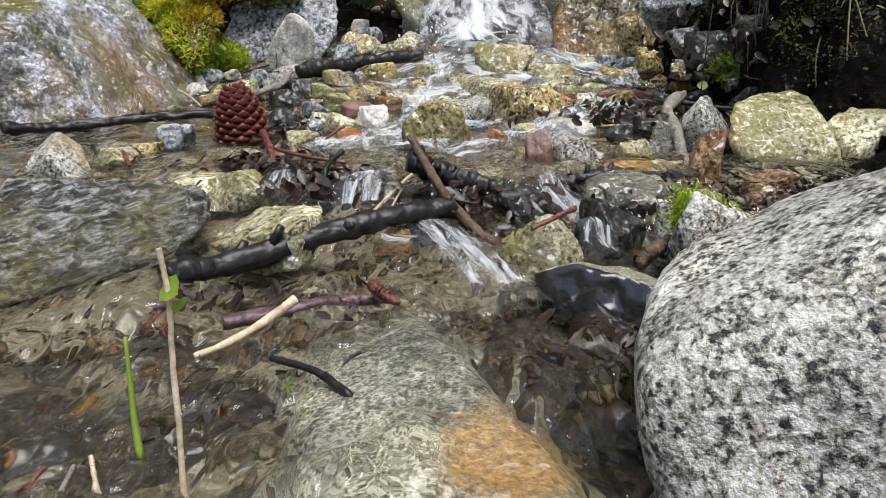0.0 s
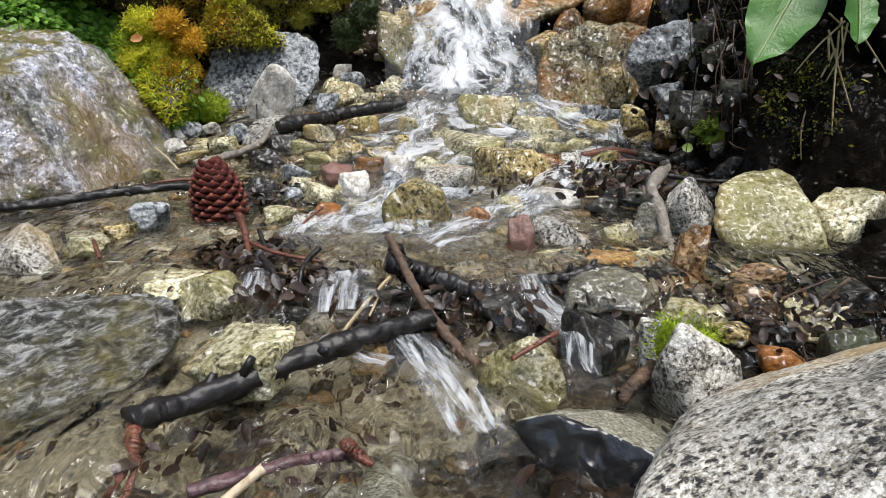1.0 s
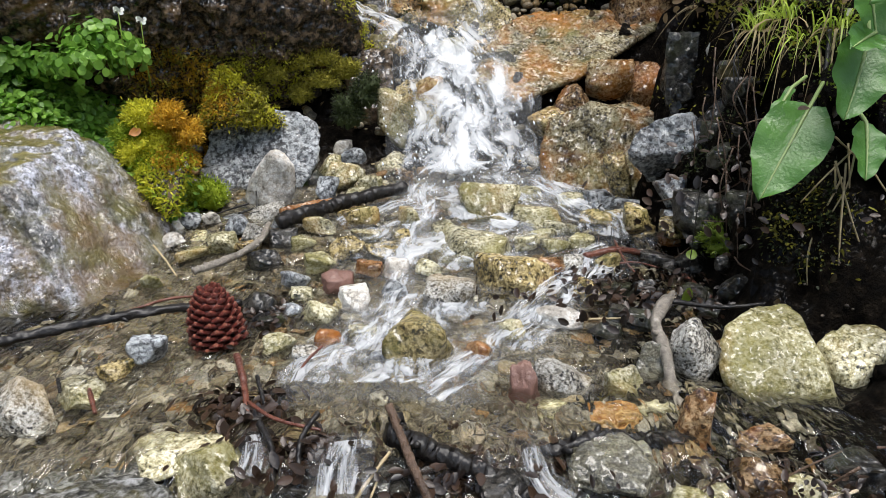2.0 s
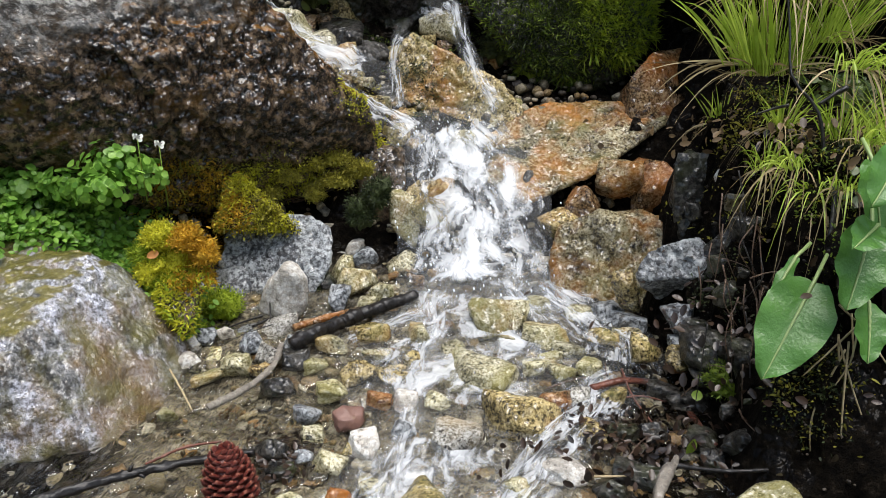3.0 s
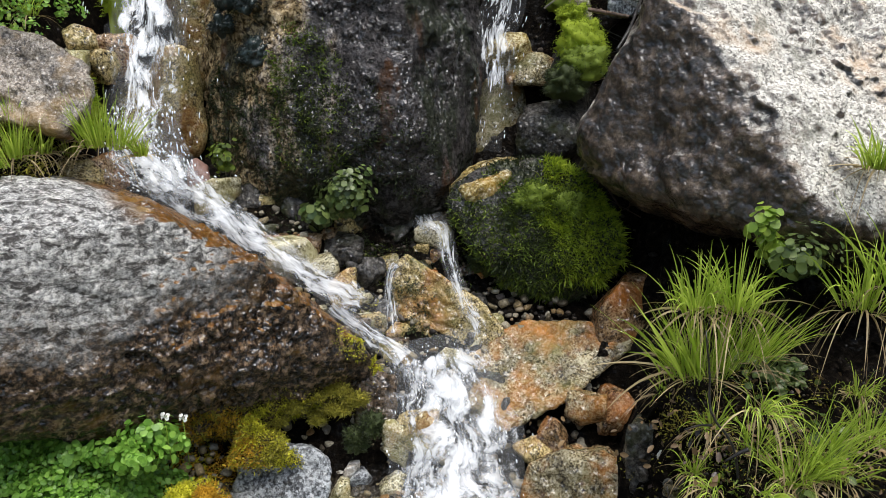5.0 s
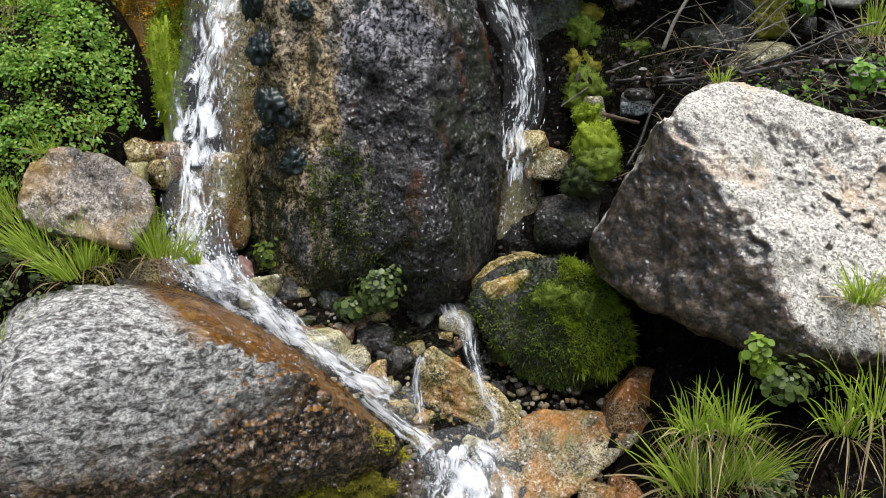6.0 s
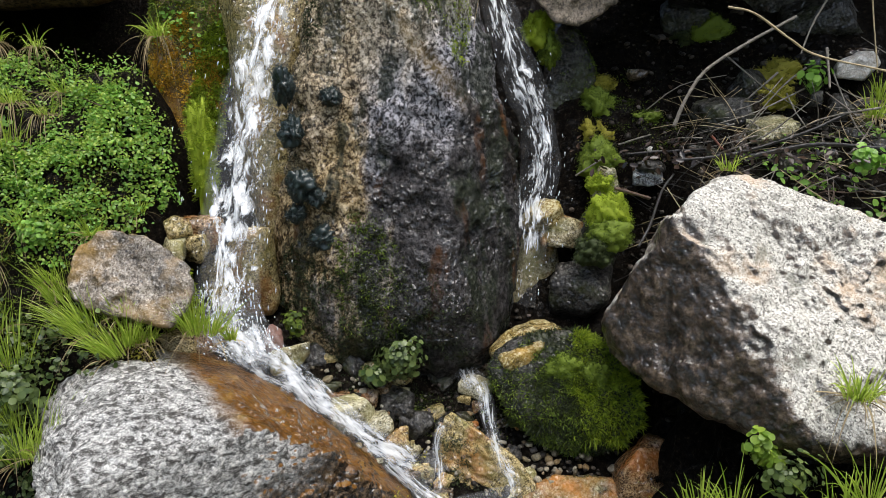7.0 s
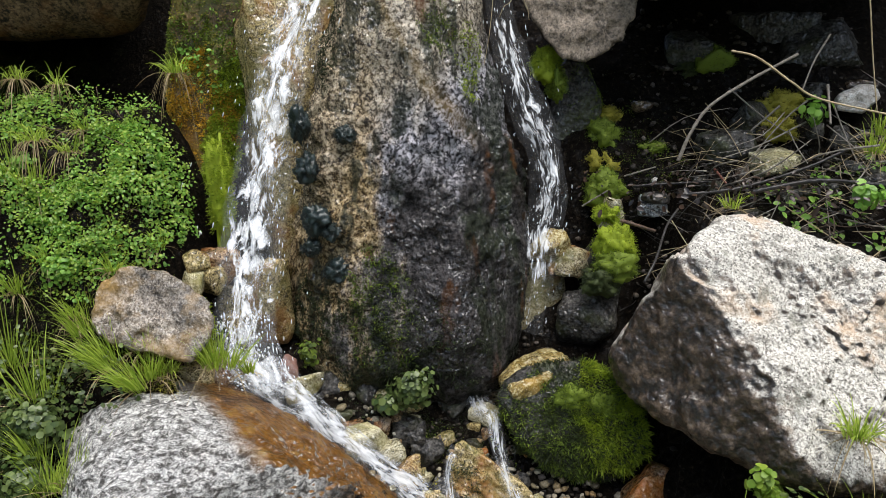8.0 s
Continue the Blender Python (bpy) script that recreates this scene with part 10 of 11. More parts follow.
def pine_cone(at, height, radius, tilt):
    """A wet red-brown cone: a core with spirals of thick scales, each with a pale beak."""
    ob = thing("pine_cone", None, "wet dark red-brown pine cone standing in the shallow pool", "pine cone", at=at)
    ob.rotation_euler = tilt
    prof = lambda v: radius * (0.62 + 0.5 * math.sin(math.pi * (0.12 + v * 0.62))) * (1 - max(0, v - 0.45) ** 1.7 * 1.35)
    core = [(0, 0, height * v) for v in (0, 0.25, 0.5, 0.75, 0.95)]
    V, F = tube(core, [prof(v) * 0.55 for v in (0, 0.25, 0.5, 0.75, 0.95)], 12)
    part_of(ob, "core", sheet_mesh("core", V, F, CONE))
    sv = [(-0.25, 0, -0.05), (0.25, 0, -0.05), (0.52, 0.55, -0.04), (0.40, 0.85, 0.0), (0, 1.0, 0.02), (-0.40, 0.85, 0.0), (-0.52, 0.55, -0.04),
          (-0.25, 0, 0.10), (0.25, 0, 0.10), (0.45, 0.55, 0.17), (0.30, 0.82, 0.20), (0, 0.95, 0.20), (-0.30, 0.82, 0.20), (-0.45, 0.55, 0.17)]
    sf = [(0, 6, 5, 4, 3, 2, 1), (7, 8, 9, 10, 11, 12, 13)] + [(i, (i + 1) % 7, (i + 1) % 7 + 7, i + 7) for i in range(7)]
    me = sheet_mesh("scale", sv, sf, CONE)
    tv = [(-0.30, 0.80, 0.03), (0.30, 0.80, 0.03), (0.0, 1.04, 0.06), (-0.22, 0.80, 0.22), (0.22, 0.80, 0.22), (0.0, 0.98, 0.28)]
    tip = sheet_mesh("beak", tv, [(0, 2, 1), (3, 4, 5), (0, 1, 4, 3), (1, 2, 5, 4), (2, 0, 3, 5)], CONE_TIP)
    n = 110
    for i in range(n):
        v = (i + 0.5) / n
        a = i * 2.39996
        r = prof(v)
        lift = radians(8 + 62 * v ** 1.2)
        s = radius * (0.56 - 0.28 * v)
        m = Matrix.Translation((0, 0, height * (0.04 + 0.9 * v))) @ Matrix.Rotation(a, 4, "Z") @ Matrix.Translation((0, r * 0.42, 0)) @ Matrix.Rotation(lift, 4, "X") @ Matrix.Scale(s, 4)
        p = new("scale", me)
        p.parent = ob
        p.matrix_local = m
        q = new("beak", tip)
        q.parent = p
    return ob


def litter(name, at, radii, count, size, material, label, seed, host=None):
    """Dead leaves and scraps lying in a drift."""
    rng = np.random.default_rng(seed)
    p = rng.normal(size=(count, 3)) * np.array(radii) * 0.5 + np.array(at)
    p[:, 2] = np.maximum(p[:, 2], land(p[:, 0], p[:, 1]) + 0.004)
    nrm = unit(rng.normal(size=(count, 3)) * 0.7 + (0, -0.3, 1))
    return thing(name, leaf_mesh(name, p, nrm, size, material, seed, 0.55), label, "leaf litter", kind="stuff")


def twigs(at, radii, count, length, radius, material, label, seed, flat=0.35, tangle=False):
    """Dead twigs: each its own thing, or one tangle where they are past counting."""
    rng = random.Random(seed)
    heap, links = [], []
    for i in range(count):
        c = Vector((at[0] + rng.uniform(-1, 1) * radii[0], at[1] + rng.uniform(-1, 1) * radii[1], 0))
        c.z = float(land(c.x, c.y)) + 0.015 + rng.random() ** 2 * radii[2]
        d = Vector((rng.uniform(-1, 1), rng.uniform(-0.7, 0.7), rng.uniform(-flat, flat))).normalized()
        L = length * rng.uniform(0.4, 1.2)
        b = Vector((rng.gauss(0, 1), rng.gauss(0, 1), rng.gauss(0, 1))) * L * 0.07
        r = radius * rng.uniform(0.5, 1.5)
        pts = smooth_line([c - d * L / 2, c + b, c + d * L / 2], 7)
        V, F = tube(pts, [r * (1 - 0.1 * k) for k in range(7)], 5, i, 0.2)
        if tangle:
            links += [tuple(k + len(heap) for k in f) for f in F]
            heap += [tuple(v) for v in V]
        else:
            thing("twig", sheet_mesh("twig", [tuple(v) for v in V], F, material), label, "twig", "dead twigs")
    if tangle:
        thing("dead_twigs", sheet_mesh("dead_twigs", heap, links, material), label, "twigs", kind="stuff")


def stem(line, r0, r1, material, label, name="dry_stem", category="stem", group="dry hanging stems"):
    pts = smooth_line(line, 14)
    V, F = tube(pts, [r0 + (r1 - r0) * i / 13 for i in range(14)], 5)
    return thing(name, sheet_mesh(name, [tuple(v) for v in V], F, material), label, category, group)


def flower(top, height):
    """A slender stem with a head of small white petals."""
    q = Vector(top)
    ob = thing("wild_flower", None, "small white wild flower on a slender stem", "flower", at=q)
    V, F = tube([(0.004, 0, -height), (0.001, 0, -height * 0.5), (0, 0, 0)], [0.0012, 0.001, 0.0008], 5)
    part_of(ob, "stem", sheet_mesh("stem", [tuple(v) for v in V], F, LEAF_LIME), "thin green stem")
    a = np.arange(12) * 2.4
    p = np.column_stack([np.cos(a), np.sin(a), np.sin(a * 3) * 0.5]) * 0.006
    part_of(ob, "flower_head", leaf_mesh("flower_head", p, unit(p + (0, -0.004, 0.004)), 0.008, PETAL, 4), "white petals")


branch("branch", ((-0.169, 0.365, 0.052), (-0.134, 0.4, 0.051), (-0.08, 0.43, 0.061), (-0.032, 0.46, 0.068), (0.018, 0.49, 0.069)), 0.0092, 0.0072, BARK_BLACK, "black wet branch lying across the lower pool", seed=1164, category="branch", knots=5, rough=0.28)
branch("stick", ((-0.022, 0.565, 0.115), (0.013, 0.495, 0.072), (0.051, 0.45, 0.041)), 0.0035, 0.0042, BARK_BROWN, "thin brown stick leaning across the black branch", seed=1171)
branch("log", ((-0.023, 0.555, 0.095), (0.013, 0.545, 0.085), (0.055, 0.53, 0.073), (0.093, 0.51, 0.061)), 0.01, 0.008, BARK_BLACK, "black sodden log at the lip of the pool", seed=1178, category="log", knots=6, rough=0.35)
branch("stick", ((-0.017, 0.57, 0.102), (-0.006, 0.55, 0.078), (0.006, 0.52, 0.058), (0.027, 0.5, 0.037)), 0.006, 0.004, BARK_BLACK, "black sodden stick among the cascade", seed=1185, rough=0.6)
branch("stick", ((-0.113, 0.305, 0.045), (-0.075, 0.322, 0.047), (-0.049, 0.333, 0.047), (-0.023, 0.338, 0.047)), 0.004, 0.0034, BARK_PURPLE, "purplish wet stick in the shallow water", seed=1192)
branch("stick", ((-0.032, 0.33, 0.058), (-0.024, 0.325, 0.053), (-0.017, 0.32, 0.051)), 0.0042, 0.002, BARK_RED, "short red-brown splinter of bark", seed=1199, rough=0.06, knots=0)
branch("stick", ((-0.113, 0.26, 0.046), (-0.104, 0.275, 0.045), (-0.089, 0.293, 0.049), (-0.072, 0.305, 0.059)), 0.0015, 0.0028, WOOD_PALE, "peeled white splinter of wood", seed=1206, rough=0.05, knots=0)
branch("stick", ((-0.091, 0.184, 0.123), (-0.09, 0.184, 0.114), (-0.089, 0.183, 0.102), (-0.09, 0.182, 0.08), (-0.089, 0.178, 0.054), (-0.088, 0.172, 0.024)), 0.001, 0.0012, WOOD_PALE, "thin pale stalk standing in the water", seed=1213, knots=0, rough=0.05)
branch("stick", ((-0.078, 0.27, 0.04), (-0.051, 0.25, 0.042), (-0.027, 0.222, 0.039), (-0.01, 0.194, 0.034), (-0.004, 0.18, 0.028)), 0.0018, 0.0026, BARK_BLACK, "dark curved rootlet over the sunken rock", seed=1220, knots=2)
branch("stick", ((-0.042, 0.26, 0.037), (-0.038, 0.27, 0.04), (-0.033, 0.275, 0.041)), 0.001, 0.001, BARK_BLACK, "dark rootlet over the sunken rock", seed=1227, knots=0)
branch("stick", ((-0.163, 0.362, 0.051), (-0.157, 0.335, 0.04), (-0.151, 0.31, 0.03)), 0.0042, 0.0046, BARK_RED, "reddish bare stick in the shallow water", seed=1234)
branch("stick", ((-0.144, 0.165, 0.032), (-0.143, 0.172, 0.037), (-0.142, 0.178, 0.038)), 0.0011, 0.0009, BARK_RED, "thin reddish stalk in the shallows", seed=1241, knots=0)
branch("stick", ((-0.119, 0.17, 0.031), (-0.122, 0.175, 0.037), (-0.125, 0.18, 0.042)), 0.001, 0.0008, WOOD_PALE, "thin pale stalk in the shallows", seed=1248, knots=0)
branch("stick", ((-0.126, 0.16, 0.04), (-0.126, 0.17, 0.044)), 0.001, 0.0008, WOOD_GREY, "thin grey stalk in the shallows", seed=1255, knots=0)
branch("stick", ((-0.02, 0.54, 0.086), (-0.041, 0.51, 0.07), (-0.056, 0.475, 0.058)), 0.0014, 0.0014, STRAW, "pale straw across the little fall", seed=1262, knots=0)
branch("stick", ((-0.027, 0.52, 0.078), (-0.034, 0.5, 0.067)), 0.0009, 0.0009, STRAW, "pale straw across the little fall", seed=1269, knots=0)
branch("stick", ((0.136, 0.385, 0.055), (0.149, 0.4, 0.057), (0.168, 0.425, 0.059)), 0.0045, 0.004, BARK_BROWN, "broken stub of a grey-brown stick", seed=1276)
branch("stick", ((0.102, 0.43, 0.081), (0.085, 0.42, 0.076), (0.069, 0.41, 0.071)), 0.0022, 0.0016, BARK_RED, "reddish twig lying on the round stone", seed=1283, knots=1)
branch("stick", ((-0.468, 0.7, 0.109), (-0.424, 0.745, 0.106), (-0.363, 0.775, 0.111), (-0.295, 0.8, 0.114), (-0.217, 0.83, 0.111)), 0.006, 0.005, BARK_BLACK, "black sodden stick behind the pine cone", seed=1290, rough=0.5)
branch("stick", ((-0.341, 0.8, 0.112), (-0.306, 0.83, 0.116), (-0.265, 0.85, 0.113)), 0.002, 0.0015, BARK_RED, "reddish twig behind the pine cone", seed=1297, knots=1)
branch("stick", ((-0.305, 0.92, 0.122), (-0.262, 0.97, 0.129), (-0.24, 1.02, 0.138), (-0.238, 1.07, 0.15)), 0.0055, 0.0042, WOOD_GREY, "pale grey stick on the gravel", seed=1304, rough=0.3)
branch("stick", ((-0.396, 1.02, 0.131), (-0.361, 0.97, 0.124), (-0.332, 0.93, 0.113)), 0.0015, 0.0012, STRAW, "pale straw leaning on the gravel", seed=1311, knots=0)
branch("log", ((-0.221, 1.06, 0.155), (-0.166, 1.12, 0.162), (-0.108, 1.17, 0.17), (-0.035, 1.22, 0.178)), 0.012, 0.01, BARK_BLACK, "black sodden log among the river stones", seed=1318, category="log", rough=0.35)
branch("stick", ((-0.229, 1.12, 0.158), (-0.18, 1.15, 0.164), (-0.13, 1.19, 0.163)), 0.006, 0.005, ROCK_RUST, "rusty splinter of wood beside the black log", seed=1325, knots=1)
branch("stick", ((0.274, 0.765, 0.135), (0.252, 0.725, 0.122), (0.253, 0.685, 0.099), (0.25, 0.65, 0.069), (0.244, 0.62, 0.045)), 0.0068, 0.0055, WOOD_GREY, "grey weathered stick propped among the stones", seed=1332, rough=0.2, knots=3)
branch("stick", ((0.274, 0.76, 0.132), (0.287, 0.78, 0.138)), 0.005, 0.003, WOOD_GREY, "grey weathered stick propped among the stones", seed=1339, knots=0)
branch("branch", ((0.108, 0.555, 0.074), (0.162, 0.57, 0.079), (0.21, 0.575, 0.067), (0.262, 0.58, 0.071)), 0.0065, 0.0085, BARK_BLACK, "black sodden branch below the stones", seed=1346, category="branch", rough=0.7, knots=5)
branch("stick", ((0.101, 0.82, 0.086), (0.144, 0.86, 0.092), (0.224, 0.9, 0.095)), 0.0042, 0.003, BARK_BLACK, "black stick caught between river stones", seed=1353, rough=0.4)
branch("stick", ((0.229, 0.985, 0.12), (0.284, 1, 0.125), (0.343, 1, 0.11), (0.369, 0.87, 0.097)), 0.0055, 0.004, BARK_RED, "dark red-brown stick at the edge of the stream", seed=1360)
branch("stick", ((0.28, 1.02, 0.134), (0.285, 0.97, 0.116), (0.304, 0.92, 0.097)), 0.0016, 0.0012, BARK_RED, "thin reddish twig at the edge of the stream", seed=1367, knots=1)
branch("stick", ((0.244, 0.96, 0.111), (0.293, 0.97, 0.116), (0.334, 0.97, 0.107)), 0.0016, 0.0012, BARK_RED, "thin reddish twig at the edge of the stream", seed=1374, knots=1)
branch("stick", ((0.281, 0.78, 0.128), (0.346, 0.78, 0.12), (0.411, 0.77, 0.13)), 0.003, 0.002, BARK_BLACK, "black twig below the dark bank", seed=1381, knots=1)
branch("stick", ((0.196, 0.8, 0.098), (0.236, 0.8, 0.099)), 0.0015, 0.0012, STRAW, "pale straw by the stones", seed=1388, knots=0)
branch("stick", ((-0.185, 0.69, 0.106), (-0.17, 0.655, 0.093), (-0.157, 0.615, 0.081)), 0.0035, 0.003, BARK_RED, "reddish twig at the lip of the pool", seed=1395)
branch("stick", ((-0.158, 0.66, 0.097), (-0.141, 0.62, 0.084)), 0.002, 0.002, BARK_BLACK, "dark twig at the lip of the pool", seed=1402, knots=0)
branch("stick", ((-0.1, 0.7, 0.11), (-0.114, 0.68, 0.101), (-0.119, 0.66, 0.093)), 0.0015, 0.0013, BARK_RED, "thin reddish twig in the current", seed=1409, knots=0)
branch("stick", ((-0.353, 0.66, 0.095), (-0.341, 0.64, 0.091)), 0.0018, 0.0014, BARK_BLACK, "dark twig on the pool stone", seed=1416, knots=0)
branch("stick", ((-0.316, 0.645, 0.091), (-0.297, 0.615, 0.082)), 0.0025, 0.0018, BARK_RED, "reddish twig on the pool stone", seed=1423, knots=0)
branch("stick", ((0.297, 0.5, 0.064), (0.3, 0.48, 0.06), (0.301, 0.46, 0.059)), 0.002, 0.0018, STRAW, "pale stick on the dark litter", seed=1430, knots=0)
branch("stick", ((0.294, 0.46, 0.061), (0.324, 0.46, 0.059)), 0.002, 0.0018, STRAW, "pale stick on the dark litter", seed=1437, knots=0)
branch("stick", ((0.319, 0.5, 0.064), (0.351, 0.51, 0.067)), 0.0018, 0.0014, WOOD_PALE, "pale splinter on the dark litter", seed=1444, knots=0)
branch("stick", ((0.142, 0.4, 0.048), (0.158, 0.42, 0.052), (0.171, 0.43, 0.054)), 0.0045, 0.004, BARK_BROWN, "broken stub of a brown stick", seed=1451, knots=1)
pine_cone((-0.229, 0.775, 0.075), 0.073, 0.0375, (radians(-6), radians(-5), 0.6))
litter("leaf_litter", (-0.164, 0.625, 0.081), (.05, .04, .008), 200, .016, LITTER, "sodden black-brown leaves at the lip of the pool", 31)
litter("leaf_litter", (0.004, 0.5, 0.047), (.05, .03, .015), 150, .013, LITTER, "sodden black leaves round the log", 32)
litter("leaf_litter", (-0.105, 0.555, 0.078), (.07, .04, .012), 260, .014, LITTER, "sodden black leaves caught at the lip of the pool", 62)
litter("leaf_litter", (0.05, 0.535, 0.066), (.10, .04, .014), 320, .013, LITTER, "sodden black leaves packed round the log", 63)
litter("leaf_litter", (0.11, 0.30, 0.03), (.09, .08, .006), 160, .016, LITTER, "dark sunken leaves beside the granite boulder", 64)
branch("stick", ((-0.135, 0.575, 0.094), (-0.118, 0.545, 0.088), (-0.112, 0.515, 0.07)), 0.003, 0.002, BARK_BLACK, "black twig at the lip of the pool", seed=2201, knots=1)
branch("stick", ((-0.085, 0.58, 0.10), (-0.095, 0.55, 0.09), (-0.092, 0.52, 0.066)), 0.0025, 0.002, BARK_BLACK, "black twig at the lip of the pool", seed=2202, knots=1)
branch("stick", ((-0.15, 0.60, 0.10), (-0.12, 0.575, 0.097), (-0.08, 0.565, 0.092)), 0.002, 0.0015, BARK_RED, "thin reddish twig at the lip of the pool", seed=2203, knots=1)
litter("leaf_litter", (0.27, 0.88, 0.109), (.16, .10, .01), 380, .013, LITTER, "wet dark leaf litter at the edge of the stream", 33)
litter("leaf_litter", (-0.196, 0.85, 0.093), (.05, .07, .01), 220, .012, LITTER, "sodden black leaves behind the pine cone", 34)
litter("leaf_litter", (0.31, 0.5, 0.069), (.14, .08, .01), 340, .010, LITTER, "wet dark leaf litter beside the boulder", 35)
litter("leaf_litter", (-0.099, 0.35, 0.045), (.10, .05, .004), 60, .012, LITTER, "dark sunken leaves in the lower pool", 36)
litter("leaf_litter", (-0.086, 0.24, 0.02), (.12, .06, .004), 60, .010, LITTER, "dark sunken leaves in the lower pool", 37)
litter("leaf_litter", (0.436, 0.98, 0.211), (.2, .25, .1), 350, .014, LITTER, "dark leaf litter on the shaded bank", 38)
litter("leaf_litter", (0.825, 2, 1.337), (.6, .4, .05), 500, .02, LITTER, "dead brown leaves in the hollow", 39)
stem(((0.512, 0.844, 0.276), (0.502, 0.834, 0.201), (0.538, 0.839, 0.121)), .0013, .0007, STRAW, "pale dry stem hanging over the dark bank")
stem(((0.449, 0.779, 0.287), (0.478, 0.769, 0.209), (0.525, 0.774, 0.125)), .0013, .0007, STRAW, "pale dry stem hanging over the dark bank")
stem(((0.47, 0.787, 0.296), (0.438, 0.777, 0.269), (0.419, 0.782, 0.241)), .0013, .0007, STRAW, "pale dry stem hanging over the dark bank")
stem(((0.463, 0.781, 0.268), (0.463, 0.771, 0.195), (0.481, 0.776, 0.117)), .0013, .0007, STRAW, "pale dry stem hanging over the dark bank")
stem(((0.476, 0.787, 0.301), (0.501, 0.777, 0.263), (0.537, 0.782, 0.223)), .0013, .0007, STRAW, "pale dry stem hanging over the dark bank")
stem(((0.517, 0.824, 0.27), (0.512, 0.814, 0.209), (0.475, 0.819, 0.145)), .0013, .0007, STRAW, "pale dry stem hanging over the dark bank")
stem(((0.468, 0.794, 0.267), (0.437, 0.784, 0.187), (0.453, 0.789, 0.101)), .0013, .0007, STRAW, "pale dry stem hanging over the dark bank")
stem(((0.483, 0.818, 0.301), (0.486, 0.808, 0.255), (0.493, 0.813, 0.208)), .0013, .0007, STRAW, "pale dry stem hanging over the dark bank")
stem(((0.466, 0.808, 0.279), (0.472, 0.798, 0.202), (0.476, 0.803, 0.12)), .0013, .0007, STRAW, "pale dry stem hanging over the dark bank")
stem(((0.457, 0.772, 0.286), (0.457, 0.762, 0.204), (0.47, 0.767, 0.116)), .0013, .0007, STRAW, "pale dry stem hanging over the dark bank")
stem(((0.503, 0.816, 0.271), (0.525, 0.806, 0.221), (0.555, 0.811, 0.169)), .0013, .0007, STRAW, "pale dry stem hanging over the dark bank")
stem(((0.474, 0.83, 0.307), (0.514, 0.82, 0.267), (0.528, 0.825, 0.226)), .0013, .0007, STRAW, "pale dry stem hanging over the dark bank")
stem(((0.52, 0.832, 0.267), (0.504, 0.822, 0.206), (0.483, 0.827, 0.142)), .0013, .0007, STRAW, "pale dry stem hanging over the dark bank")
stem(((0.491, 0.846, 0.276), (0.486, 0.836, 0.245), (0.522, 0.841, 0.212)), .0013, .0007, STRAW, "pale dry stem hanging over the dark bank")
stem(((0.486, 0.844, 0.294), (0.446, 0.834, 0.245), (0.437, 0.839, 0.194)), .0013, .0007, STRAW, "pale dry stem hanging over the dark bank")
stem(((0.471, 0.782, 0.294), (0.462, 0.772, 0.262), (0.453, 0.777, 0.231)), .0013, .0007, STRAW, "pale dry stem hanging over the dark bank")
stem(((0.002, 1.930, 1.930), (0.002, 1.930, 1.870), (-0.006, 1.930, 1.778), (-0.021, 1.930, 1.687)), .0016, .0009, STRAW, "pale dry stem hanging over the rock face")
stem(((0.055, 1.930, 1.930), (0.055, 1.930, 1.870), (0.034, 1.930, 1.852), (0.022, 1.930, 1.824)), .0016, .0009, STRAW, "pale dry stem hanging over the rock face")
stem(((0.091, 1.930, 1.929), (0.091, 1.930, 1.869), (0.102, 1.930, 1.842), (0.106, 1.930, 1.815)), .0016, .0009, STRAW, "pale dry stem hanging over the rock face")
stem(((0.461, 1.04, 0.681), (0.47, 1.03, 0.613), (0.471, 1.01, 0.556), (0.5, 0.99, 0.515), (0.512, 0.98, 0.457), (0.513, 0.96, 0.385)), 0.0013, 0.0029, BARK_BLACK, "dark bare woody stem on the bank", name="woody_stem", group="")
stem(((0.464, 0.92, 0.527), (0.482, 0.92, 0.54), (0.495, 0.92, 0.547)), 0.0018, 0.0039, BARK_BLACK, "dark bare woody stem on the bank", name="woody_stem", group="")
stem(((0.446, 1.05, 0.504), (0.468, 1.05, 0.512), (0.486, 1.04, 0.518)), 0.0012, 0.0026, BARK_BLACK, "dark bare woody stem on the bank", name="woody_stem", group="")
stem(((0.458, 0.86, 0.318), (0.479, 0.88, 0.383), (0.499, 0.92, 0.428)), 0.0018, 0.0039, BARK_BLACK, "dark bare woody stem on the bank", name="woody_stem", group="")
stem(((0.423, 0.866, 0.192), (0.44, 0.854, 0.174), (0.437, 0.858, 0.144)), .0011, .0006, BARK_BROWN, "thin root hanging from the dark bank", name="root", group="hanging roots")
stem(((0.467, 0.97, 0.449), (0.465, 0.958, 0.405), (0.485, 0.962, 0.355)), .0011, .0006, BARK_BROWN, "thin root hanging from the dark bank", name="root", group="hanging roots")
stem(((0.408, 0.992, 0.436), (0.418, 0.98, 0.383), (0.421, 0.984, 0.324)), .0011, .0006, BARK_BLACK, "thin root hanging from the dark bank", name="root", group="hanging roots")
stem(((0.363, 0.926, 0.244), (0.356, 0.914, 0.19), (0.355, 0.918, 0.125)), .0011, .0006, BARK_BLACK, "thin root hanging from the dark bank", name="root", group="hanging roots")
stem(((0.373, 0.967, 0.343), (0.367, 0.955, 0.325), (0.378, 0.959, 0.3)), .0011, .0006, BARK_BROWN, "thin root hanging from the dark bank", name="root", group="hanging roots")
stem(((0.441, 0.86, 0.203), (0.428, 0.848, 0.172), (0.448, 0.852, 0.131)), .0011, .0006, BARK_BROWN, "thin root hanging from the dark bank", name="root", group="hanging roots")
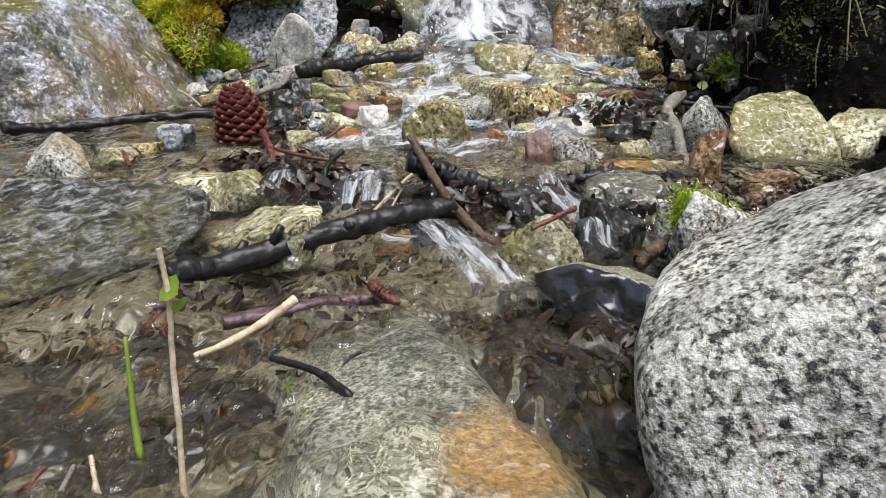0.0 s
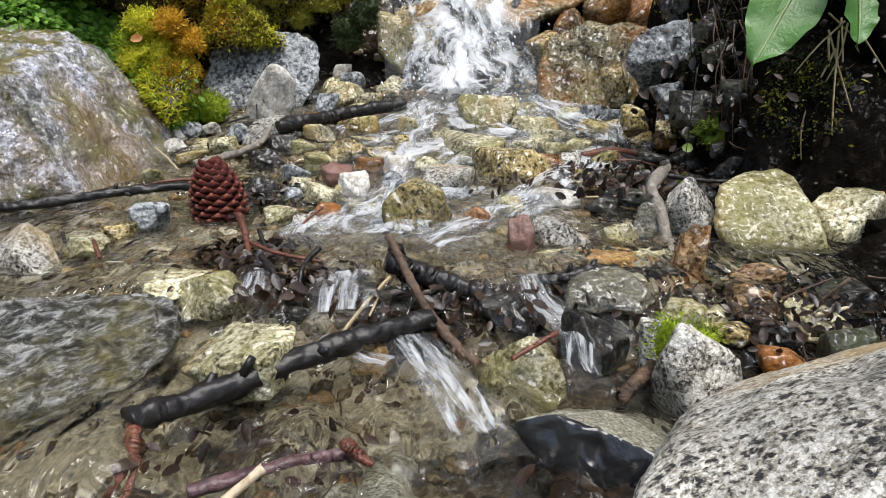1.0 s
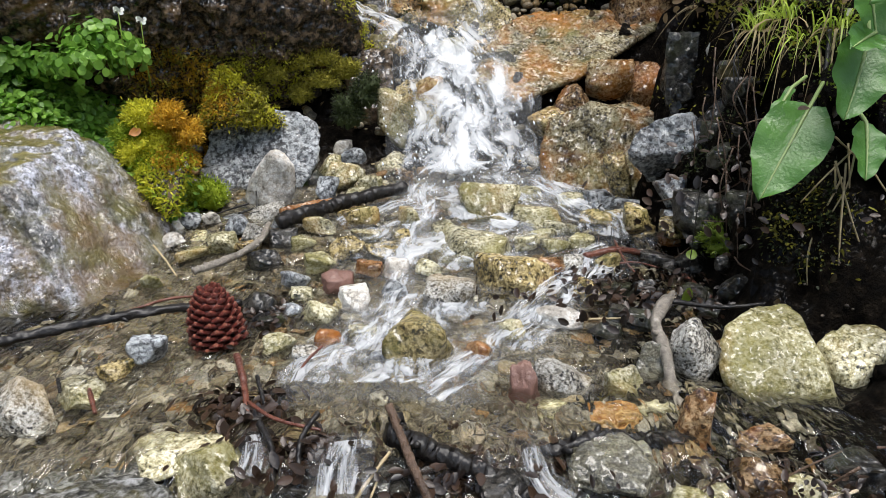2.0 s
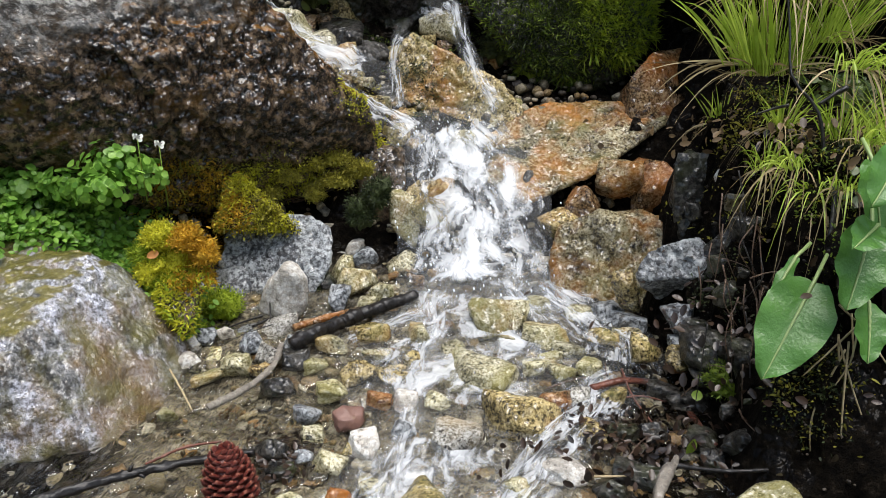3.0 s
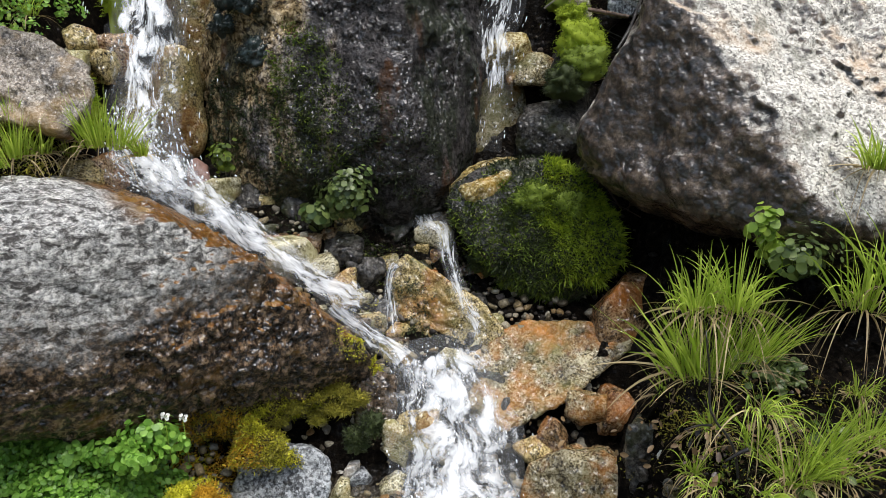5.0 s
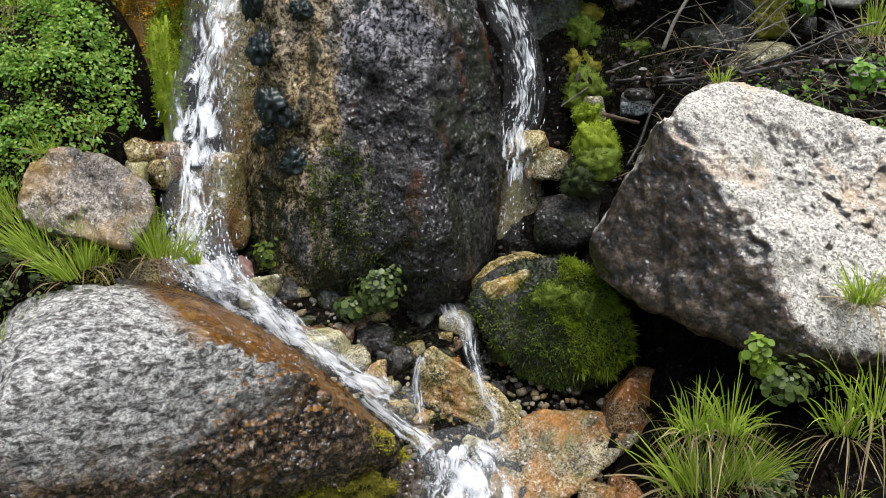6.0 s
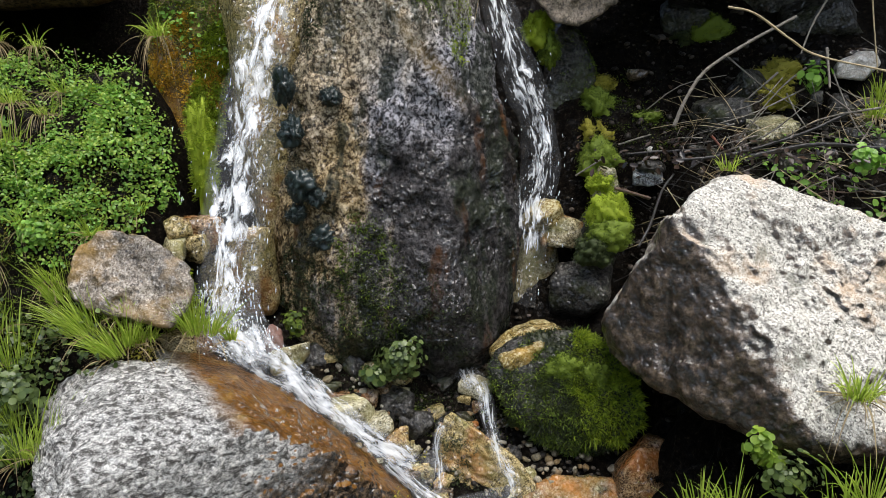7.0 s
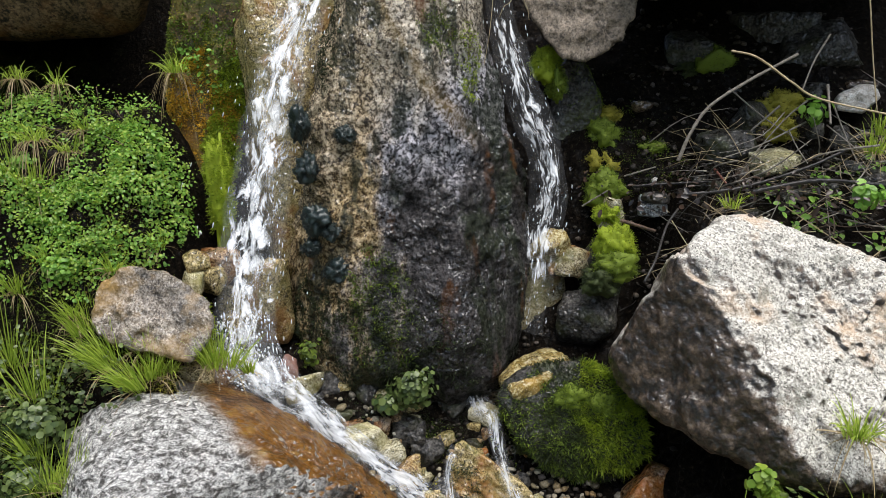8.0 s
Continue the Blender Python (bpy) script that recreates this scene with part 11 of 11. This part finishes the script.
stem(((0.384, 0.95, 0.318), (0.396, 0.938, 0.267), (0.41, 0.942, 0.206)), .0011, .0006, BARK_BROWN, "thin root hanging from the dark bank", name="root", group="hanging roots")
stem(((0.46, 0.897, 0.293), (0.457, 0.885, 0.26), (0.471, 0.889, 0.218)), .0011, .0006, BARK_BROWN, "thin root hanging from the dark bank", name="root", group="hanging roots")
stem(((0.412, 0.928, 0.303), (0.423, 0.916, 0.268), (0.426, 0.92, 0.225)), .0011, .0006, BARK_BROWN, "thin root hanging from the dark bank", name="root", group="hanging roots")
stem(((0.43, 0.906, 0.277), (0.423, 0.894, 0.232), (0.454, 0.898, 0.179)), .0011, .0006, BARK_BROWN, "thin root hanging from the dark bank", name="root", group="hanging roots")
stem(((0.453, 0.946, 0.385), (0.451, 0.934, 0.331), (0.432, 0.938, 0.27)), .0011, .0006, BARK_BROWN, "thin root hanging from the dark bank", name="root", group="hanging roots")
stem(((0.426, 0.918, 0.297), (0.418, 0.906, 0.282), (0.425, 0.91, 0.26)), .0011, .0006, BARK_BROWN, "thin root hanging from the dark bank", name="root", group="hanging roots")
stem(((0.387, 0.972, 0.368), (0.383, 0.96, 0.332), (0.381, 0.964, 0.29)), .0011, .0006, BARK_BROWN, "thin root hanging from the dark bank", name="root", group="hanging roots")
stem(((0.423, 0.899, 0.256), (0.415, 0.887, 0.209), (0.452, 0.891, 0.153)), .0011, .0006, BARK_BROWN, "thin root hanging from the dark bank", name="root", group="hanging roots")
stem(((0.407, 0.954, 0.351), (0.418, 0.942, 0.322), (0.44, 0.946, 0.287)), .0011, .0006, BARK_BLACK, "thin root hanging from the dark bank", name="root", group="hanging roots")
stem(((0.44, 0.866, 0.212), (0.435, 0.854, 0.18), (0.427, 0.858, 0.138)), .0011, .0006, BARK_BROWN, "thin root hanging from the dark bank", name="root", group="hanging roots")
stem(((0.399, 0.925, 0.282), (0.383, 0.913, 0.229), (0.405, 0.917, 0.167)), .0011, .0006, BARK_BROWN, "thin root hanging from the dark bank", name="root", group="hanging roots")
stem(((0.42, 0.896, 0.246), (0.419, 0.884, 0.207), (0.424, 0.888, 0.158)), .0011, .0006, BARK_BLACK, "thin root hanging from the dark bank", name="root", group="hanging roots")
stem(((0.418, 0.916, 0.284), (0.416, 0.904, 0.263), (0.413, 0.908, 0.233)), .0011, .0006, BARK_BROWN, "thin root hanging from the dark bank", name="root", group="hanging roots")
stem(((0.356, 0.961, 0.313), (0.358, 0.949, 0.288), (0.361, 0.953, 0.256)), .0011, .0006, BARK_BROWN, "thin root hanging from the dark bank", name="root", group="hanging roots")
stem(((0.464, 0.914, 0.33), (0.457, 0.902, 0.294), (0.476, 0.906, 0.251)), .0011, .0006, BARK_BROWN, "thin root hanging from the dark bank", name="root", group="hanging roots")
stem(((0.422, 0.919, 0.294), (0.42, 0.907, 0.27), (0.425, 0.911, 0.238)), .0011, .0006, BARK_BROWN, "thin root hanging from the dark bank", name="root", group="hanging roots")
stem(((0.454, 0.87, 0.235), (0.451, 0.858, 0.188), (0.449, 0.862, 0.13)), .0011, .0006, BARK_BLACK, "thin root hanging from the dark bank", name="root", group="hanging roots")
stem(((0.42, 0.956, 0.37), (0.4, 0.944, 0.343), (0.421, 0.948, 0.309)), .0011, .0006, BARK_BROWN, "thin root hanging from the dark bank", name="root", group="hanging roots")
stem(((0.455, 0.874, 0.245), (0.458, 0.862, 0.215), (0.444, 0.866, 0.176)), .0011, .0006, BARK_BROWN, "thin root hanging from the dark bank", name="root", group="hanging roots")
stem(((0.412, 0.978, 0.408), (0.406, 0.966, 0.377), (0.418, 0.97, 0.341)), .0011, .0006, BARK_BLACK, "thin root hanging from the dark bank", name="root", group="hanging roots")
stem(((0.426, 0.947, 0.357), (0.43, 0.935, 0.307), (0.435, 0.939, 0.248)), .0011, .0006, BARK_BROWN, "thin root hanging from the dark bank", name="root", group="hanging roots")
stem(((0.457, 0.909, 0.314), (0.461, 0.897, 0.288), (0.45, 0.901, 0.253)), .0011, .0006, BARK_BROWN, "thin root hanging from the dark bank", name="root", group="hanging roots")
stem(((0.407, 0.971, 0.388), (0.412, 0.959, 0.361), (0.408, 0.963, 0.328)), .0011, .0006, BARK_BLACK, "thin root hanging from the dark bank", name="root", group="hanging roots")
stem(((0.426, 0.959, 0.382), (0.42, 0.947, 0.328), (0.436, 0.951, 0.266)), .0011, .0006, BARK_BROWN, "thin root hanging from the dark bank", name="root", group="hanging roots")
stem(((0.465, 0.936, 0.375), (0.467, 0.924, 0.325), (0.478, 0.928, 0.266)), .0011, .0006, BARK_BROWN, "thin root hanging from the dark bank", name="root", group="hanging roots")
stem(((0.426, 0.936, 0.333), (0.426, 0.924, 0.307), (0.405, 0.928, 0.273)), .0011, .0006, BARK_BLACK, "thin root hanging from the dark bank", name="root", group="hanging roots")
stem(((0.407, 0.929, 0.298), (0.403, 0.917, 0.274), (0.411, 0.921, 0.242)), .0011, .0006, BARK_BROWN, "thin root hanging from the dark bank", name="root", group="hanging roots")
stem(((0.388, 0.988, 0.406), (0.387, 0.976, 0.35), (0.416, 0.98, 0.287)), .0011, .0006, BARK_BROWN, "thin root hanging from the dark bank", name="root", group="hanging roots")
stem(((0.406, 0.89, 0.22), (0.408, 0.878, 0.171), (0.414, 0.882, 0.111)), .0011, .0006, BARK_BLACK, "thin root hanging from the dark bank", name="root", group="hanging roots")
stem(((0.386, 0.941, 0.301), (0.383, 0.929, 0.273), (0.406, 0.933, 0.237)), .0011, .0006, BARK_BROWN, "thin root hanging from the dark bank", name="root", group="hanging roots")
stem(((0.39, 0.921, 0.263), (0.391, 0.909, 0.216), (0.399, 0.913, 0.158)), .0011, .0006, BARK_BROWN, "thin root hanging from the dark bank", name="root", group="hanging roots")
stem(((0.398, 0.887, 0.205), (0.398, 0.875, 0.155), (0.407, 0.879, 0.094)), .0011, .0006, BARK_BROWN, "thin root hanging from the dark bank", name="root", group="hanging roots")
stem(((0.418, 0.908, 0.267), (0.411, 0.896, 0.215), (0.407, 0.9, 0.152)), .0011, .0006, BARK_BROWN, "thin root hanging from the dark bank", name="root", group="hanging roots")
stem(((0.405, 0.914, 0.266), (0.411, 0.902, 0.223), (0.404, 0.906, 0.17)), .0011, .0006, BARK_BLACK, "thin root hanging from the dark bank", name="root", group="hanging roots")
branch("stick", ((0.581, 2.05, 1.405), (0.616, 2.05, 1.5), (0.67, 2.06, 1.576), (0.786, 2.08, 1.651), (0.92, 2.1, 1.724)), 0.0055, 0.004125, WOOD_GREY, "dead stick in the dark hollow", seed=1458, knots=2)
branch("stick", ((0.628, 1.78, 1.725), (0.691, 1.77, 1.708), (0.779, 1.76, 1.647), (0.85, 1.75, 1.605), (1.027, 1.73, 1.564)), 0.003, 0.0022500000000000003, STRAW, "long pale dead stalk over the hollow", seed=1465, knots=2)
branch("stick", ((0.565, 1.95, 1.315), (0.727, 1.95, 1.335), (0.926, 1.98, 1.392), (1.055, 2, 1.449)), 0.006, 0.0045000000000000005, BARK_BLACK, "dead stick in the dark hollow", seed=1472, knots=2)
branch("stick", ((0.759, 1.9, 1.335), (0.943, 1.9, 1.37), (1.145, 1.9, 1.357)), 0.007, 0.00525, BARK_BLACK, "dead stick in the dark hollow", seed=1479, knots=2)
branch("stick", ((0.458, 2.1, 1.316), (0.599, 2.1, 1.327), (0.704, 2.1, 1.334)), 0.005, 0.00375, BARK_BLACK, "dead stick in the dark hollow", seed=1486, knots=2)
branch("stick", ((1.012, 1.9, 1.859), (1.04, 1.9, 1.713), (1.063, 1.88, 1.563)), 0.002, 0.0015, STRAW, "long pale dead stalk over the hollow", seed=1493, knots=2)
branch("stick", ((1.007, 2.1, 1.782), (0.969, 2.1, 1.701), (0.938, 2.08, 1.618)), 0.003, 0.0022500000000000003, WOOD_GREY, "dead stick in the dark hollow", seed=1500, knots=2)
branch("stick", ((0.88, 2, 1.506), (0.91, 2, 1.456), (0.94, 1.98, 1.409)), 0.002, 0.0015, WOOD_GREY, "dead stick in the dark hollow", seed=1507, knots=2)
branch("stick", ((1.018, 2.1, 1.635), (1.02, 2.05, 1.52)), 0.004, 0.003, WOOD_GREY, "dead stick in the dark hollow", seed=1514, knots=2)
branch("stick", ((0.306, 2.15, 1.239), (0.382, 2.12, 1.297)), 0.003, 0.0022500000000000003, WOOD_GREY, "dead stick in the dark hollow", seed=1521, knots=2)
branch("stick", ((0.438, 2.15, 1.341), (0.529, 2.12, 1.376)), 0.003, 0.0022500000000000003, WOOD_GREY, "dead stick in the dark hollow", seed=1528, knots=2)
branch("stick", ((0.694, 2.05, 1.38), (0.717, 2, 1.344)), 0.004, 0.003, BARK_RED, "dead stick in the dark hollow", seed=1535, knots=2)
branch("stick", ((0.412, 2, 1.224), (0.507, 1.95, 1.202)), 0.006, 0.0045000000000000005, BARK_BROWN, "dead stick in the dark hollow", seed=1542, knots=2)
branch("stick", ((0.432, 1.7, 1.114), (0.469, 1.75, 1.165), (0.516, 1.85, 1.241), (0.556, 1.9, 1.282)), 0.004, 0.003, BARK_BLACK, "dead stick in the dark hollow", seed=1549, knots=2)
twigs((0.935, 1.95, 1.346), (.42, .30, .07), 60, .24, .0022, BARK_BLACK, "thin dark dead twig in the hollow", 51)
twigs((0.95, 2, 1.389), (.42, .30, .09), 60, .28, .0018, WOOD_GREY, "thin grey dead twig in the hollow", 52)
twigs((-0.299, 1.12, 0.129), (.08, .08, .01), 14, .09, .0016, BARK_BLACK, "thin dark twig among the gravel", 53)
twigs((0.326, 0.92, 0.109), (.12, .10, .01), 22, .10, .0014, BARK_BROWN, "thin brown twig at the edge of the stream", 54)
twigs((0.319, 0.5, 0.064), (.12, .06, .01), 22, .08, .0012, BARK_BROWN, "thin brown twig beside the boulder", 55)
twigs((-1.084, 1.72, 1.355), (.25, .15, .03), 14, .16, .0018, BARK_BROWN, "thin brown twig on the bank", 56)
flower((-0.457, 1.14, 0.463), 0.1)
flower((-0.433, 1.16, 0.45), 0.1)
orange = thing("fallen_leaf", leaf_mesh("fallen_leaf", np.array([(-0.437, 1.1, 0.287)]), np.array([(0.2, -0.8, 0.5)]), .022, ORANGE_LEAF, 3, 0.7), "small orange fallen leaf on yellow moss", "leaf")
stem(((-0.118, 0.205, 0.08), (-0.116, 0.2, 0.062), (-0.114, 0.195, 0.047), (-0.111, 0.19, 0.034)), .0008, .0017, LEAF_LIME, "single green grass blade standing in the water", name="reed", category="grass", group="")
thing("fresh_leaf", leaf_mesh("fresh_leaf", np.array([(-0.088, 0.183, 0.108)]), np.array([(0.1, -0.8, 0.5)]), 0.01, LEAF_LIME, 1556), "small fresh green leaf caught by the stream", "leaf")
thing("fresh_leaf", leaf_mesh("fresh_leaf", np.array([(-0.085, 0.182, 0.102)]), np.array([(0.1, -0.8, 0.5)]), 0.009, LEAF_LIME, 1563), "small fresh green leaf caught by the stream", "leaf")
thing("fresh_leaf", leaf_mesh("fresh_leaf", np.array([(-0.065, 0.25, 0.034)]), np.array([(0.1, -0.8, 0.5)]), 0.012, LEAF_LIME, 1570), "small fresh green leaf caught by the stream", "leaf")
thing("fresh_leaf", leaf_mesh("fresh_leaf", np.array([(0.329, 0.85, 0.109)]), np.array([(0.1, -0.8, 0.5)]), 0.02, LEAF_LIME, 1577), "small fresh green leaf caught by the stream", "leaf")
thing("fresh_leaf", leaf_mesh("fresh_leaf", np.array([(0.361, 0.93, 0.138)]), np.array([(0.1, -0.8, 0.5)]), 0.02, LEAF_LIME, 1584), "small fresh green leaf caught by the stream", "leaf")
thing("fresh_leaf", leaf_mesh("fresh_leaf", np.array([(0.382, 0.98, 0.12)]), np.array([(0.1, -0.8, 0.5)]), 0.03, LEAF_LIME, 1591), "small fresh green leaf caught by the stream", "leaf")
twigs((1.043, 2.05, 1.469), (.35, .25, .16), 50, .34, .0026, WOOD_GREY, "grey dead twig in the hollow", 57, 0.8)
twigs((0.778, 1.85, 1.295), (.35, .12, .05), 50, .2, .0020, BARK_BROWN, "brown dead twig above the white boulder", 58, 0.4)
twigs((1.0, 2.0, 1.4), (.45, .30, .10), 110, .30, .0014, STRAW, "tangle of thin straw-coloured dead twigs in the hollow", 59, 0.6, True)
twigs((0.72, 2.0, 1.25), (.30, .16, .05), 70, .22, .0016, BARK_BLACK, "tangle of thin black dead twigs beside the white boulder", 60, 0.4, True)
litter("leaf_litter", (0.595, 1.1, 0.48), (.3, .2, .03), 260, .014, LITTER_DRY, "dry brown leaves and straw on the earth bank", 61)
